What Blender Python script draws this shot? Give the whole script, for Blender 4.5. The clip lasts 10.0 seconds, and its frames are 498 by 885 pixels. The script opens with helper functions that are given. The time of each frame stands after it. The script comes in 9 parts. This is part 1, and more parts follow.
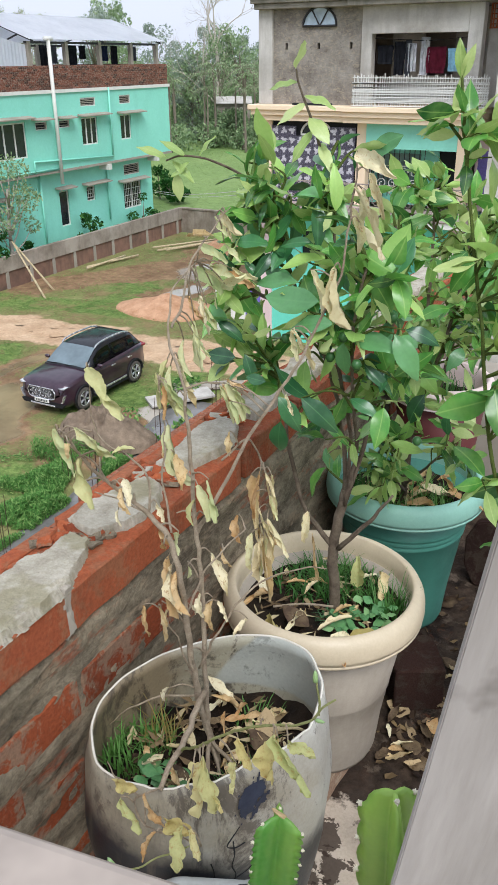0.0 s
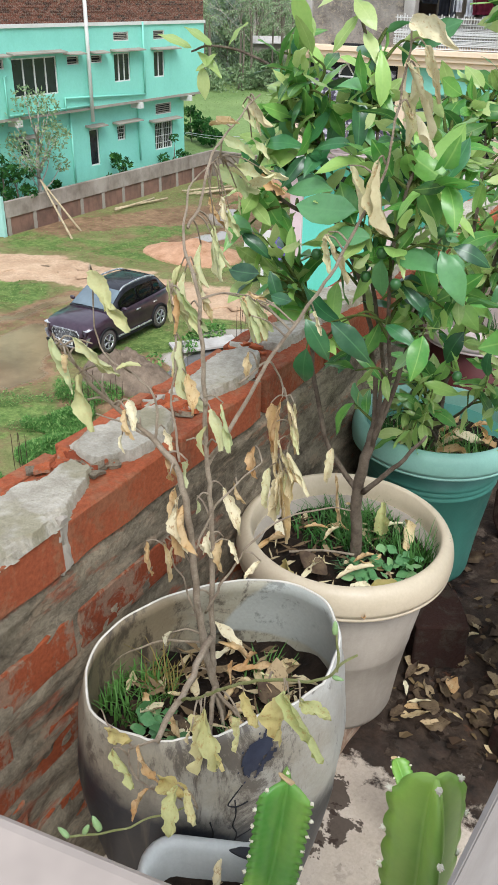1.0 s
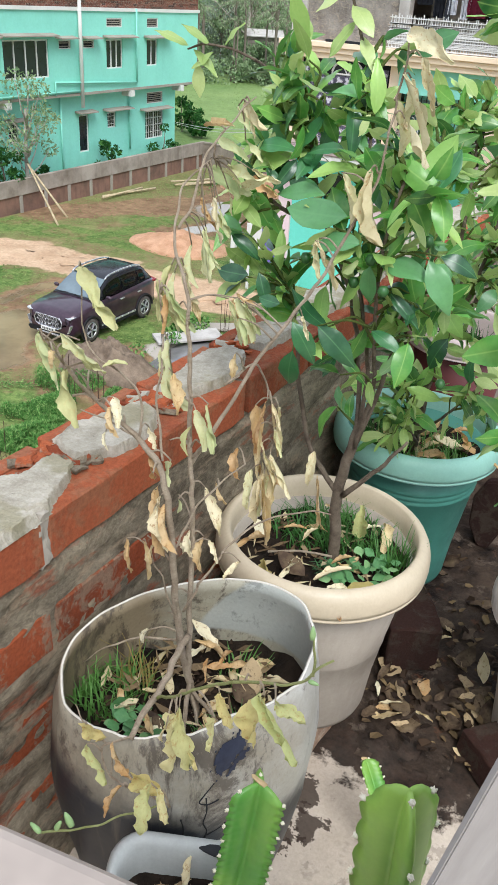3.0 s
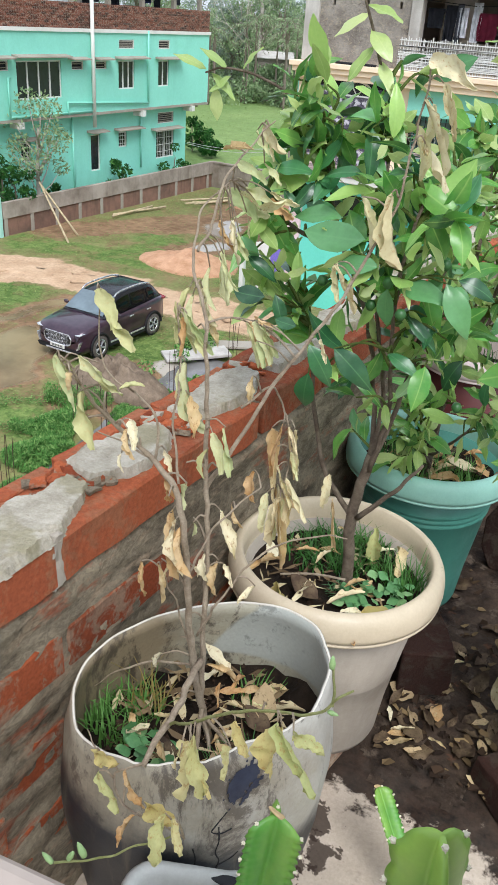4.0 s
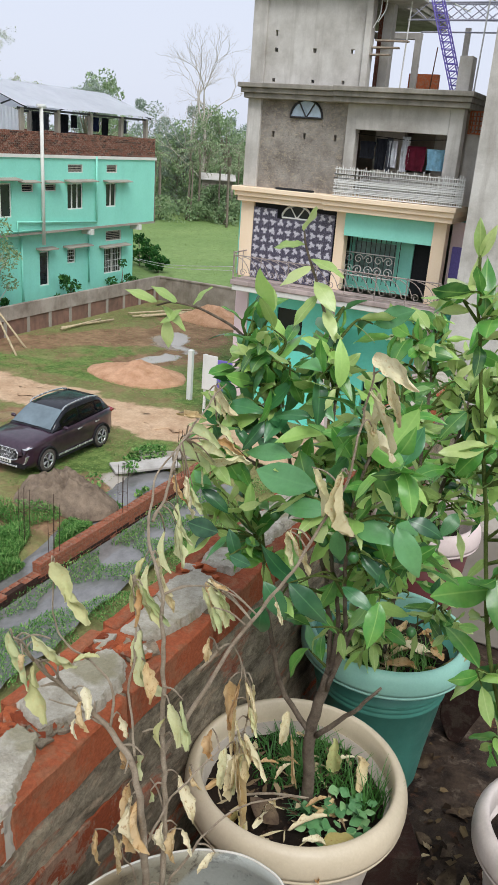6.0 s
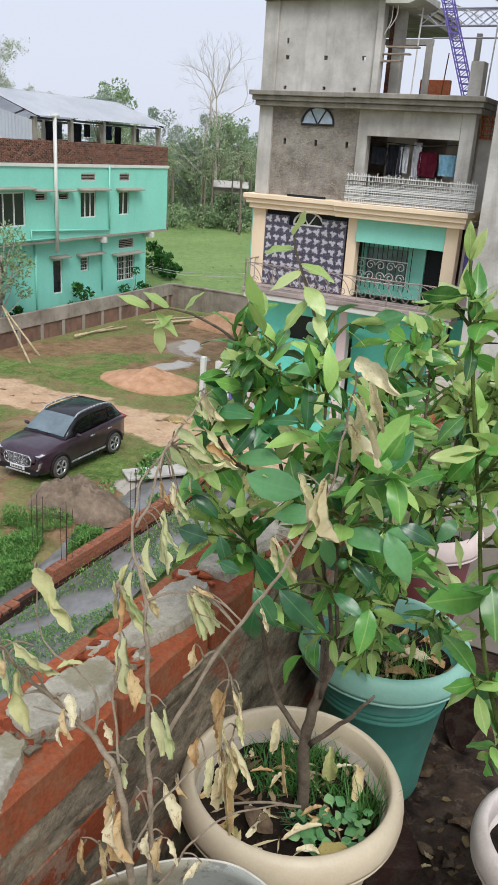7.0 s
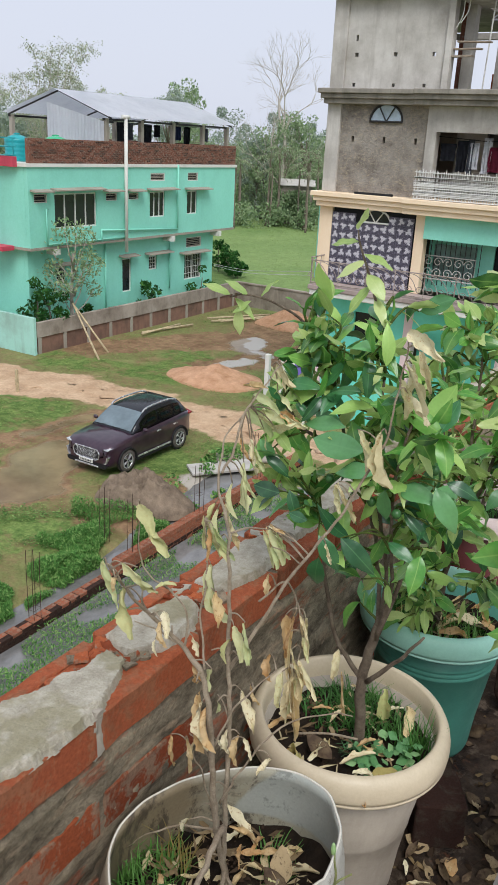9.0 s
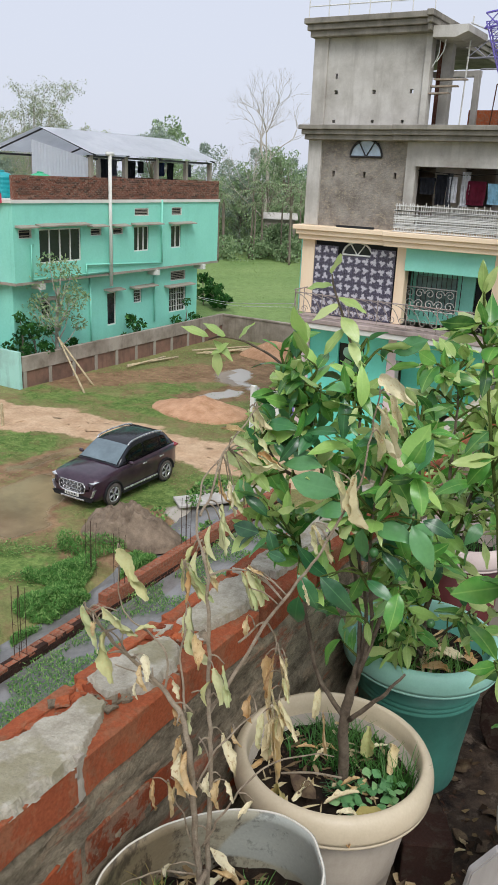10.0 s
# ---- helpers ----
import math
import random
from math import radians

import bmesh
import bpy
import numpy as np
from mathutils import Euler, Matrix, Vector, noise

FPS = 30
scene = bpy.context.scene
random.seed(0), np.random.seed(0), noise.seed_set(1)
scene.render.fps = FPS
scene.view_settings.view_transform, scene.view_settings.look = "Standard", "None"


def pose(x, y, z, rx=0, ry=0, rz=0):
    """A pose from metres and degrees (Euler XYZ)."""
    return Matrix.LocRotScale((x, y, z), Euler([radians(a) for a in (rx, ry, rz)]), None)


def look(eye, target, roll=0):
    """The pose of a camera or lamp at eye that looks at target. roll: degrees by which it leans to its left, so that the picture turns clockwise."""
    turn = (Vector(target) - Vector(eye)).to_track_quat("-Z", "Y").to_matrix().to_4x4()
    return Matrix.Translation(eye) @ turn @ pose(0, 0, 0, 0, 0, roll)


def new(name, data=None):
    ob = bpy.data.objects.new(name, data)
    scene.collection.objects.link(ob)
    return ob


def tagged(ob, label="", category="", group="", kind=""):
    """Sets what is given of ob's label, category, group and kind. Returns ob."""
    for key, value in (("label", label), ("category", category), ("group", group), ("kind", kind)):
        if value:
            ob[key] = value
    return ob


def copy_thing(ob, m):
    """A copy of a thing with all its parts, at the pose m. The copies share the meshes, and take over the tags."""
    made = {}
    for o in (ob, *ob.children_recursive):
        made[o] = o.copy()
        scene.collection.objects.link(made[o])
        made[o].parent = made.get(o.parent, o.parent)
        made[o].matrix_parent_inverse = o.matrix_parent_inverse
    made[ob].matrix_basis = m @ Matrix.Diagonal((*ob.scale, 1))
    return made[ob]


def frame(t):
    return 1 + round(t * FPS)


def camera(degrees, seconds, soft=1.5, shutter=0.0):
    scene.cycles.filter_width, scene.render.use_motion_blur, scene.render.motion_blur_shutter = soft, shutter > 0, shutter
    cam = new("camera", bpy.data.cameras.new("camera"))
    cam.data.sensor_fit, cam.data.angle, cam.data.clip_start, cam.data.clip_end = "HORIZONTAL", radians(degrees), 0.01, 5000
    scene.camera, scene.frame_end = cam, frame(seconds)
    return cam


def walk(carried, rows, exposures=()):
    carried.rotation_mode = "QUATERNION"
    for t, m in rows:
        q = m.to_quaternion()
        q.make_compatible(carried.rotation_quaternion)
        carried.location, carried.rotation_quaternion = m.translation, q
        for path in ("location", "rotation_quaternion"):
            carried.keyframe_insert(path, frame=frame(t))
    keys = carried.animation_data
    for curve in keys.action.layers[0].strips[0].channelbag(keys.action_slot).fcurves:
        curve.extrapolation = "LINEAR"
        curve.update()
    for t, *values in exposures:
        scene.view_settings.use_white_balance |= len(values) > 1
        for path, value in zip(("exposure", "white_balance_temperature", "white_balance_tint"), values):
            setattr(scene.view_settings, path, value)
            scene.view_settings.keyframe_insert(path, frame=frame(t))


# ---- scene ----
cam = camera(34.65, 10.0, soft=1.0)
# seconds, eye, target, roll
PATH = [
    (0, (0.040, 0.071, 1.415), (-0.811, 1.660, 0.549), -0.44),
    (0.5, (-0.008, 0.104, 1.378), (-0.909, 1.657, 0.496), 0.34),
    (1, (-0.002, 0.156, 1.329), (-0.873, 1.670, 0.354), 1.12),
    (1.5, (0.004, 0.175, 1.316), (-0.731, 1.712, 0.268), 2.44),
    (2, (-0.013, 0.160, 1.323), (-0.800, 1.698, 0.317), 3.48),
    (2.5, (-0.006, 0.153, 1.335), (-0.820, 1.682, 0.335), 3.77),
    (4, (-0.022, 0.156, 1.342), (-0.873, 1.697, 0.393), 4.10),
    (4.5, (-0.042, 0.169, 1.374), (-0.917, 1.705, 0.438), 3.87),
    (5, (-0.061, 0.231, 1.501), (-0.906, 1.870, 0.726), 4.62),
    (5.5, (-0.072, 0.229, 1.522), (-0.881, 1.907, 0.794), 4.17),
    (5.7, (-0.077, 0.207, 1.518), (-0.877, 1.897, 0.806), 4.30),
    (6.8, (-0.066, 0.245, 1.536), (-0.904, 1.920, 0.835), 4.00),
    (7, (-0.048, 0.235, 1.520), (-0.888, 1.913, 0.826), 3.79),
    (7.5, (-0.026, 0.194, 1.500), (-0.883, 1.865, 0.812), 3.91),
    (8, (-0.012, 0.149, 1.508), (-0.952, 1.775, 0.822), 3.16),
    (8.5, (0.022, 0.093, 1.525), (-0.933, 1.706, 0.829), 3.36),
    (9, (0.035, 0.063, 1.533), (-0.940, 1.660, 0.827), 2.95),
    (9.5, (0.046, 0.060, 1.546), (-0.929, 1.664, 0.855), 2.76),
    (10, (0.052, 0.060, 1.556), (-0.911, 1.695, 0.924), 2.49),
]
walk(cam, [(t, look(eye, target, roll)) for t, eye, target, roll in PATH],
     [(0, 0.73, 6250, 11), (0.5, 0.76, 6230, 11), (1, 0.84, 6220, 11), (1.5, 1.05, 6200, 11), (2, 1.07, 6200, 11), (2.5, 1.0, 6200, 11), (4, 0.87, 6220, 11), (4.5, 0.87, 6240, 11), (5, 0.60, 6350, 11), (5.5, 0.56, 6350, 11), (7, 0.52, 6380, 11), (10, 0.45, 6420, 11)])

# ---------------------------------------------------------------- light: bright overcast day
world = bpy.data.worlds.new("overcast_sky")
scene.world = world
world.use_nodes = True
_n, _l = world.node_tree.nodes, world.node_tree.links
_n.clear()
SUN_EL, SUN_AZ = radians(52), radians(140)
sky = _n.new("ShaderNodeTexSky")
sky.sky_type, sky.sun_disc, sky.sun_elevation, sky.sun_rotation = "NISHITA", False, SUN_EL, SUN_AZ
sky.dust_density, sky.air_density = 4.0, 1.0
_scale = _n.new("ShaderNodeVectorMath")
_scale.operation, _scale.inputs[3].default_value = "SCALE", 0.07
_l.new(sky.outputs[0], _scale.inputs[0])
_mix = _n.new("ShaderNodeMix")
_mix.data_type = "RGBA"
_mix.inputs[0].default_value = 0.86
_l.new(_scale.outputs[0], _mix.inputs[6])
_mix.inputs[7].default_value = (0.572, 0.605, 0.690, 1)
_bg = _n.new("ShaderNodeBackground")
_bg.inputs[1].default_value = 1.0
_l.new(_mix.outputs[2], _bg.inputs[0])
_out = _n.new("ShaderNodeOutputWorld")
_l.new(_bg.outputs[0], _out.inputs[0])

sun_data = bpy.data.lights.new("sun", "SUN")
sun_data.energy, sun_data.angle, sun_data.color = 1.8, radians(30), (1.0, 0.99, 0.96)
sun = new("sun", sun_data)
_d = Vector((math.sin(SUN_AZ) * math.cos(SUN_EL), math.cos(SUN_AZ) * math.cos(SUN_EL), math.sin(SUN_EL)))
sun.matrix_world = look(_d * 50, (0, 0, 0))

# ---------------------------------------------------------------- building tools
rnd = random.Random(7)


def mesh_of(name, bm, mats, smooth=False):
    me = bpy.data.meshes.new(name)
    bm.to_mesh(me)
    bm.free()
    for m in mats if isinstance(mats, (list, tuple)) else [mats]:
        me.materials.append(m)
    if smooth:
        me.polygons.foreach_set("use_smooth", [True] * len(me.polygons))
    return me


def part(name, bm, material, parent=None, label="", smooth=False, at=None):
    """Links a bmesh as one mesh object, under a thing or a part if one is given."""
    ob = new(name, mesh_of(name, bm, material, smooth))
    if parent:
        ob.parent = parent
    if at is not None:
        ob.matrix_basis = at
    return tagged(ob, label)


def piece(name, me, parent, m):
    """An object of its own on a shared mesh."""
    ob = new(name, me)
    ob.parent = parent
    ob.matrix_basis = m
    return ob


def thing(name, label, category, at=None, group="", kind=""):
    ob = new(name)
    ob.empty_display_size = 0.1
    if at is not None:
        ob.matrix_basis = at
    return tagged(ob, label, category, group, kind)


def box(x0, x1, y0, y1, z0, z1, bm=None, bev=0.0, m=None, seg=1):
    bm = bm or bmesh.new()
    r = bmesh.ops.create_cube(bm, size=1.0)["verts"]
    mat = Matrix.Translation(((x0 + x1) / 2, (y0 + y1) / 2, (z0 + z1) / 2)) @ Matrix.Diagonal((abs(x1 - x0), abs(y1 - y0), abs(z1 - z0), 1))
    if m is not None:
        mat = m @ mat
    bmesh.ops.transform(bm, matrix=mat, verts=r)
    if bev:
        es = list({e for v in r for e in v.link_edges})
        bmesh.ops.bevel(bm, geom=es, offset=bev, segments=seg, affect="EDGES", profile=0.5)
    return bm


def tube(points, radii, bm=None, sides=8, cap=True):
    """A tapered tube along points."""
    bm = bm or bmesh.new()
    pts = [Vector(p) for p in points]
    if not isinstance(radii, (list, tuple)):
        radii = [radii] * len(pts)
    rings, side = [], None
    for i, p in enumerate(pts):
        d = (pts[min(i + 1, len(pts) - 1)] - pts[max(i - 1, 0)])
        d = d.normalized() if d.length > 1e-9 else Vector((0, 0, 1))
        if side is None:
            side = d.orthogonal().normalized()
        side = (side - d * side.dot(d)).normalized()
        up = d.cross(side)
        rings.append([bm.verts.new(p + radii[i] * (math.cos(2 * math.pi * k / sides) * side + math.sin(2 * math.pi * k / sides) * up)) for k in range(sides)])
    for a, b in zip(rings, rings[1:]):
        for k in range(sides):
            bm.faces.new((a[k], a[(k + 1) % sides], b[(k + 1) % sides], b[k]))
    if cap and sides > 2:
        bm.faces.new(rings[0][::-1])
        bm.faces.new(rings[-1])
    return bm


def lathe(profile, segments=48, bm=None, wobble=None):
    """Turns (radius, height) pairs round z; a radius of 0 closes the form."""
    bm = bm or bmesh.new()
    rings = []
    for r, z in profile:
        if r < 1e-6:
            rings.append([bm.verts.new((0, 0, z))])
            continue
        ring = []
        for k in range(segments):
            a = 2 * math.pi * k / segments
            rr, zz = (r, z) if wobble is None else wobble(r, z, a)
            ring.append(bm.verts.new((rr * math.cos(a), rr * math.sin(a), zz)))
        rings.append(ring)
    for a, b in zip(rings, rings[1:]):
        for k in range(segments):
            j = (k + 1) % segments
            if len(a) == 1 and len(b) > 1:
                bm.faces.new((a[0], b[j], b[k]))
            elif len(b) == 1 and len(a) > 1:
                bm.faces.new((a[k], a[j], b[0]))
            elif len(a) > 1:
                bm.faces.new((a[k], a[j], b[j], b[k]))
    return bm


def prism(outline, y0, y1, bm=None, axis="y"):
    """A closed outline in x, z pulled from y0 to y1 (axis 'x': outline in y, z; 'z': outline in x, y)."""
    bm = bm or bmesh.new()
    def at(u, v, w):
        return {"y": (u, w, v), "x": (w, u, v), "z": (u, v, w)}[axis]
    a = [bm.verts.new(at(u, v, y0)) for u, v in outline]
    b = [bm.verts.new(at(u, v, y1)) for u, v in outline]
    n = len(outline)
    bm.faces.new(a)
    bm.faces.new(b[::-1])
    for k in range(n):
        bm.faces.new((a[k], b[k], b[(k + 1) % n], a[(k + 1) % n]))
    bmesh.ops.recalc_face_normals(bm, faces=bm.faces[:])
    return bm


def roughen(bm, amount, scale, seed=0.0, keep=None):
    for v in bm.verts:
        if keep and keep(v.co):
            continue
        v.co += amount * noise.noise_vector(v.co * scale + Vector((seed, seed * 2, -seed)))
    return bm


def smooth_path(points, n=6):
    """Catmull-Rom through points."""
    p = [Vector(q) for q in points]
    p = [2 * p[0] - p[1], *p, 2 * p[-1] - p[-2]]
    out = []
    for i in range(1, len(p) - 2):
        for k in range(n):
            t = k / n
            out.append(0.5 * (2 * p[i] + (p[i + 1] - p[i - 1]) * t + (2 * p[i - 1] - 5 * p[i] + 4 * p[i + 1] - p[i + 2]) * t * t + (3 * p[i] - p[i - 1] - 3 * p[i + 1] + p[i + 2]) * t ** 3))
    return [*out, p[-2]]


# ---------------------------------------------------------------- materials
def rgb(h):
    """Linear colour from an sRGB hex string."""
    c = [int(h[i : i + 2], 16) / 255 for i in (0, 2, 4)]
    return tuple(v / 12.92 if v <= 0.04045 else ((v + 0.055) / 1.055) ** 2.4 for v in c) + (1.0,)


class Mat:
    """A node material put together step by step, with textures at real-world size."""

    def __init__(self, name, rough=0.8, metal=0.0, spec=0.5):
        self.m = bpy.data.materials.new(name)
        self.m.use_nodes = True
        self.t = self.m.node_tree
        self.b = self.t.nodes["Principled BSDF"]
        self.b.inputs["Roughness"].default_value = rough
        self.b.inputs["Metallic"].default_value = metal
        self.b.inputs["Specular IOR Level"].default_value = spec * (0.4 if rough > 0.6 else 1.0)
        self.co = self.node("ShaderNodeTexCoord").outputs["Object"]
        self.col = None

    def node(self, kind, **kw):
        n = self.t.nodes.new(kind)
        for k, v in kw.items():
            if k == "op":
                n.operation = v
            elif k == "dtype":
                n.data_type = v
            elif k == "blend":
                n.blend_type = v
        return n

    def link(self, a, b):
        self.t.links.new(a, b)

    def world_co(self):
        self.co = self.node("ShaderNodeNewGeometry").outputs["Position"]
        return self

    def noise(self, scale, detail=4.0, rough=0.6, stretch=None, dist=0.0):
        n = self.node("ShaderNodeTexNoise")
        n.inputs["Scale"].default_value, n.inputs["Detail"].default_value, n.inputs["Roughness"].default_value = scale, detail, rough
        n.inputs["Distortion"].default_value = dist
        if stretch:
            mp = self.node("ShaderNodeMapping")
            mp.inputs["Scale"].default_value = stretch
            self.link(self.co, mp.inputs[0])
            self.link(mp.outputs[0], n.inputs["Vector"])
        else:
            self.link(self.co, n.inputs["Vector"])
        return n.outputs["Fac"]

    def ramp(self, fac, stops):
        r = self.node("ShaderNodeValToRGB")
        e = r.color_ramp.elements
        while len(e) > len(stops):
            e.remove(e[-1])
        while len(e) < len(stops):
            e.new(0.5)
        for el, (p, c) in zip(e, stops):
            el.position = p
            el.color = c if isinstance(c, tuple) else (c, c, c, 1)
        self.link(fac, r.inputs[0])
        return r.outputs[0]

    def mix(self, fac, a, b, blend="MIX"):
        n = self.node("ShaderNodeMix", dtype="RGBA", blend=blend)
        for sock, v in ((n.inputs[0], fac), (n.inputs[6], a), (n.inputs[7], b)):
            if isinstance(v, (int, float)):
                sock.default_value = v
            elif isinstance(v, tuple):
                sock.default_value = v
            else:
                self.link(v, sock)
        return n.outputs[2]

    def math(self, op, a, b=0.0):
        n = self.node("ShaderNodeMath", op=op)
        for sock, v in ((n.inputs[0], a), (n.inputs[1], b)):
            if isinstance(v, (int, float)):
                sock.default_value = v
            else:
                self.link(v, sock)
        return n.outputs[0]

    def random(self):
        return self.node("ShaderNodeObjectInfo").outputs["Random"]

    def island(self):
        return self.node("ShaderNodeNewGeometry").outputs["Random Per Island"]

    def color(self, c):
        if isinstance(c, tuple):
            self.b.inputs["Base Color"].default_value = c
        else:
            self.link(c, self.b.inputs["Base Color"])
        return self

    def rough(self, r):
        self.link(r, self.b.inputs["Roughness"])
        return self

    def bump(self, height, strength=0.3, distance=0.01):
        n = self.node("ShaderNodeBump")
        n.inputs["Strength"].default_value, n.inputs["Distance"].default_value = strength, distance
        self.link(height, n.inputs["Height"])
        self.link(n.outputs[0], self.b.inputs["Normal"])
        return self


def painted(name, base, dirt, scale=1.0, rough=0.7, amount=0.5, streak=True, bump=0.15):
    """Paint or plaster with blotches, fine grain and rain streaks."""
    k = Mat(name, rough)
    big = k.ramp(k.noise(0.7 * scale, 5, 0.65), [(0.38, 0.0), (0.72, 1.0)])
    c = k.mix(k.math("MULTIPLY", big, amount), base, dirt)
    if streak:
        st = k.ramp(k.noise(3.0 * scale, 4, 0.6, (1.0, 1.0, 0.12)), [(0.52, 0.0), (0.75, 1.0)])
        c = k.mix(k.math("MULTIPLY", st, amount * 0.7), c, dirt)
    fine = k.noise(28 * scale, 5, 0.7)
    c = k.mix(0.25, c, k.ramp(fine, [(0.3, 0.35), (0.7, 0.65)]), "OVERLAY")
    return k.color(c).bump(fine, bump, 0.01).m


def plain(name, base, rough=0.5, metal=0.0, vary=0.15, scale=20.0):
    k = Mat(name, rough, metal)
    f = k.noise(scale, 3, 0.6)
    lo = tuple(max(0, v * (1 - vary)) for v in base[:3]) + (1,)
    hi = tuple(min(1, v * (1 + vary)) for v in base[:3]) + (1,)
    k.color(k.ramp(f, [(0.3, lo), (0.7, hi)]))
    k.rough(k.ramp(k.noise(scale * 0.4, 2), [(0.3, max(0.02, rough - 0.08)), (0.7, min(1, rough + 0.08))]))
    return k.m


M_GREEN = painted("mint_green_wall_paint", rgb("90dcc8"), rgb("74bfac"), 0.35, 0.6, 0.45)
M_GREEN_B = painted("teal_green_wall_paint", rgb("74dcc8"), rgb("52c0a6"), 0.35, 0.6, 0.4)
M_PLASTER = painted("raw_cement_plaster", rgb("c9c6c0"), rgb("99948c"), 1.1, 0.9, 0.95, True, 0.3)
M_PLASTER_DARK = painted("weathered_cement_mortar", rgb("a0978b"), rgb("756d61"), 1.6, 0.95, 0.9, True, 0.7)
M_CONCRETE = painted("grey_concrete", rgb("a39c90"), rgb("7e776c"), 1.0, 0.9, 0.6)
M_LEDGE = painted("mossy_cement_moulding", rgb("9c978d"), rgb("605d55"), 1.3, 0.9, 0.9)
M_PEACH = painted("peach_paint", rgb("f5dfc2"), rgb("dfc29c"), 0.6, 0.6, 0.4)
M_WHITE = painted("off_white_paint", rgb("dcdcd6"), rgb("b8b4aa"), 0.8, 0.6, 0.4)
M_PINK = painted("pale_pink_paint", rgb("e6cfd0"), rgb("c9aeb0"), 0.8, 0.6, 0.4)
M_LILAC = painted("stained_lilac_grey_paint", rgb("b9a9a4"), rgb("7f736e"), 1.2, 0.7, 0.9)
M_RED = painted("red_edge_paint", rgb("c8455a"), rgb("9e3648"), 0.8, 0.6, 0.4)
M_SHEET = painted("galvanised_sheet", rgb("e2e5ea"), rgb("bcc1c8"), 0.5, 0.45, 0.5)
# Colour of small black parts, and painted shade of rooms and hollows.
M_DARK = plain("black_parts_and_room_shade", rgb("2b2c2e"), 0.8)
M_GLASS_DARK = plain("dark_window_glass", rgb("23282b"), 0.15, 0.0, 0.2, 3.0)
M_METAL_WHITE = plain("white_painted_steel", rgb("d8d8d4"), 0.5)
M_METAL_DULL = plain("dull_rust_stained_white_steel", rgb("9a8d86"), 0.6, 0, 0.4, 6)
M_METAL_DARK = plain("dark_steel", rgb("3a3a3c"), 0.5, 0.6)
M_PURPLE = plain("purple_painted_steel", rgb("7468b8"), 0.5)
M_RUST = plain("rusty_steel_bar", rgb("6b4a3a"), 0.85, 0.3, 0.4)
M_BAMBOO = plain("weathered_bamboo", rgb("b9a888"), 0.75, 0, 0.3, 8)


def brick_mat(name, a, b, mortar, grime, smear=0.72):
    k = Mat(name, 0.92)
    c = k.mix(k.random(), a, b)
    c = k.mix(k.math("MULTIPLY", k.ramp(k.noise(19, 8, 0.75, None, 0.5), [(0.50, 0.0), (0.57, 1.0)]), smear), c, mortar)
    c = k.mix(k.math("MULTIPLY", k.ramp(k.noise(3, 4, 0.7), [(0.5, 0.0), (0.75, 1.0)]), 0.5), c, grime)
    fine = k.noise(140, 4, 0.75)
    c = k.mix(0.5, c, k.ramp(fine, [(0.3, 0.25), (0.7, 0.75)]), "OVERLAY")
    return k.color(c).bump(k.noise(70, 7, 0.85), 0.8, 0.008).m


M_BRICK = brick_mat("red_clay_brick", rgb("bb6640"), rgb("854026"), rgb("96846f"), rgb("4f3b2e"))
M_BRICK_TOP = brick_mat("clean_orange_red_brick", rgb("b0603f"), rgb("8c4a32"), rgb("9c7458"), rgb("5f4032"), 0.5)
M_BRICK_DITCH = brick_mat("mossy_ditch_brick", rgb("95573e"), rgb("784a38"), rgb("8a7260"), rgb("54402f"))
M_BRICK_ROOF = brick_mat("mossy_roof_brick", rgb("84503f"), rgb("3c2823"), rgb("a8998a"), rgb("1d1815"))
M_BRICK_WET = brick_mat("wet_soiled_brick", rgb("3a251e"), rgb("281b17"), rgb("42392f"), rgb("1c1613"))
M_BRICK_OLD = brick_mat("old_dark_brick", rgb("7a4a3c"), rgb("5b3a32"), rgb("85786e"), rgb("3e302b"))


def mortar_mat():
    k = Mat("grey_brown_mortar", 0.95)
    k.world_co()
    c = k.mix(k.ramp(k.noise(13, 10, 0.78, (1, 0.7, 1.2), 0.15), [(0.37, 0.0), (0.62, 1.0)]), rgb("aa9d86"), rgb("615748"))
    c = k.mix(k.math("MULTIPLY", k.ramp(k.noise(16, 5, 0.6, (1, 0.5, 1.5)), [(0.58, 0.0), (0.66, 1.0)]), 0.75), c, rgb("ad987f"))
    c = k.mix(k.math("MULTIPLY", k.ramp(k.noise(2.6, 4, 0.6), [(0.5, 0.0), (0.72, 1.0)]), 0.55), c, rgb("5c5a4c"))
    c = k.mix(k.math("MULTIPLY", k.ramp(k.noise(9, 5, 0.7, (1, 0.5, 1.6)), [(0.55, 0.0), (0.63, 1.0)]), 0.8), c, rgb("a15a40"))
    seam = k.ramp(k.math("ABSOLUTE", k.math("SUBTRACT", k.noise(5, 6, 0.7, (1, 0.45, 2.0), 0.6), 0.5)), [(0.003, 1.0), (0.020, 0.0)])
    c = k.mix(k.math("MULTIPLY", seam, 0.28), c, rgb("3a322a"))
    fine = k.noise(140, 8, 0.85)
    c = k.mix(0.65, c, k.ramp(fine, [(0.3, 0.25), (0.7, 0.75)]), "OVERLAY")
    return k.color(c).bump(k.noise(60, 8, 0.8), 0.9, 0.008).m


M_MORTAR = mortar_mat()


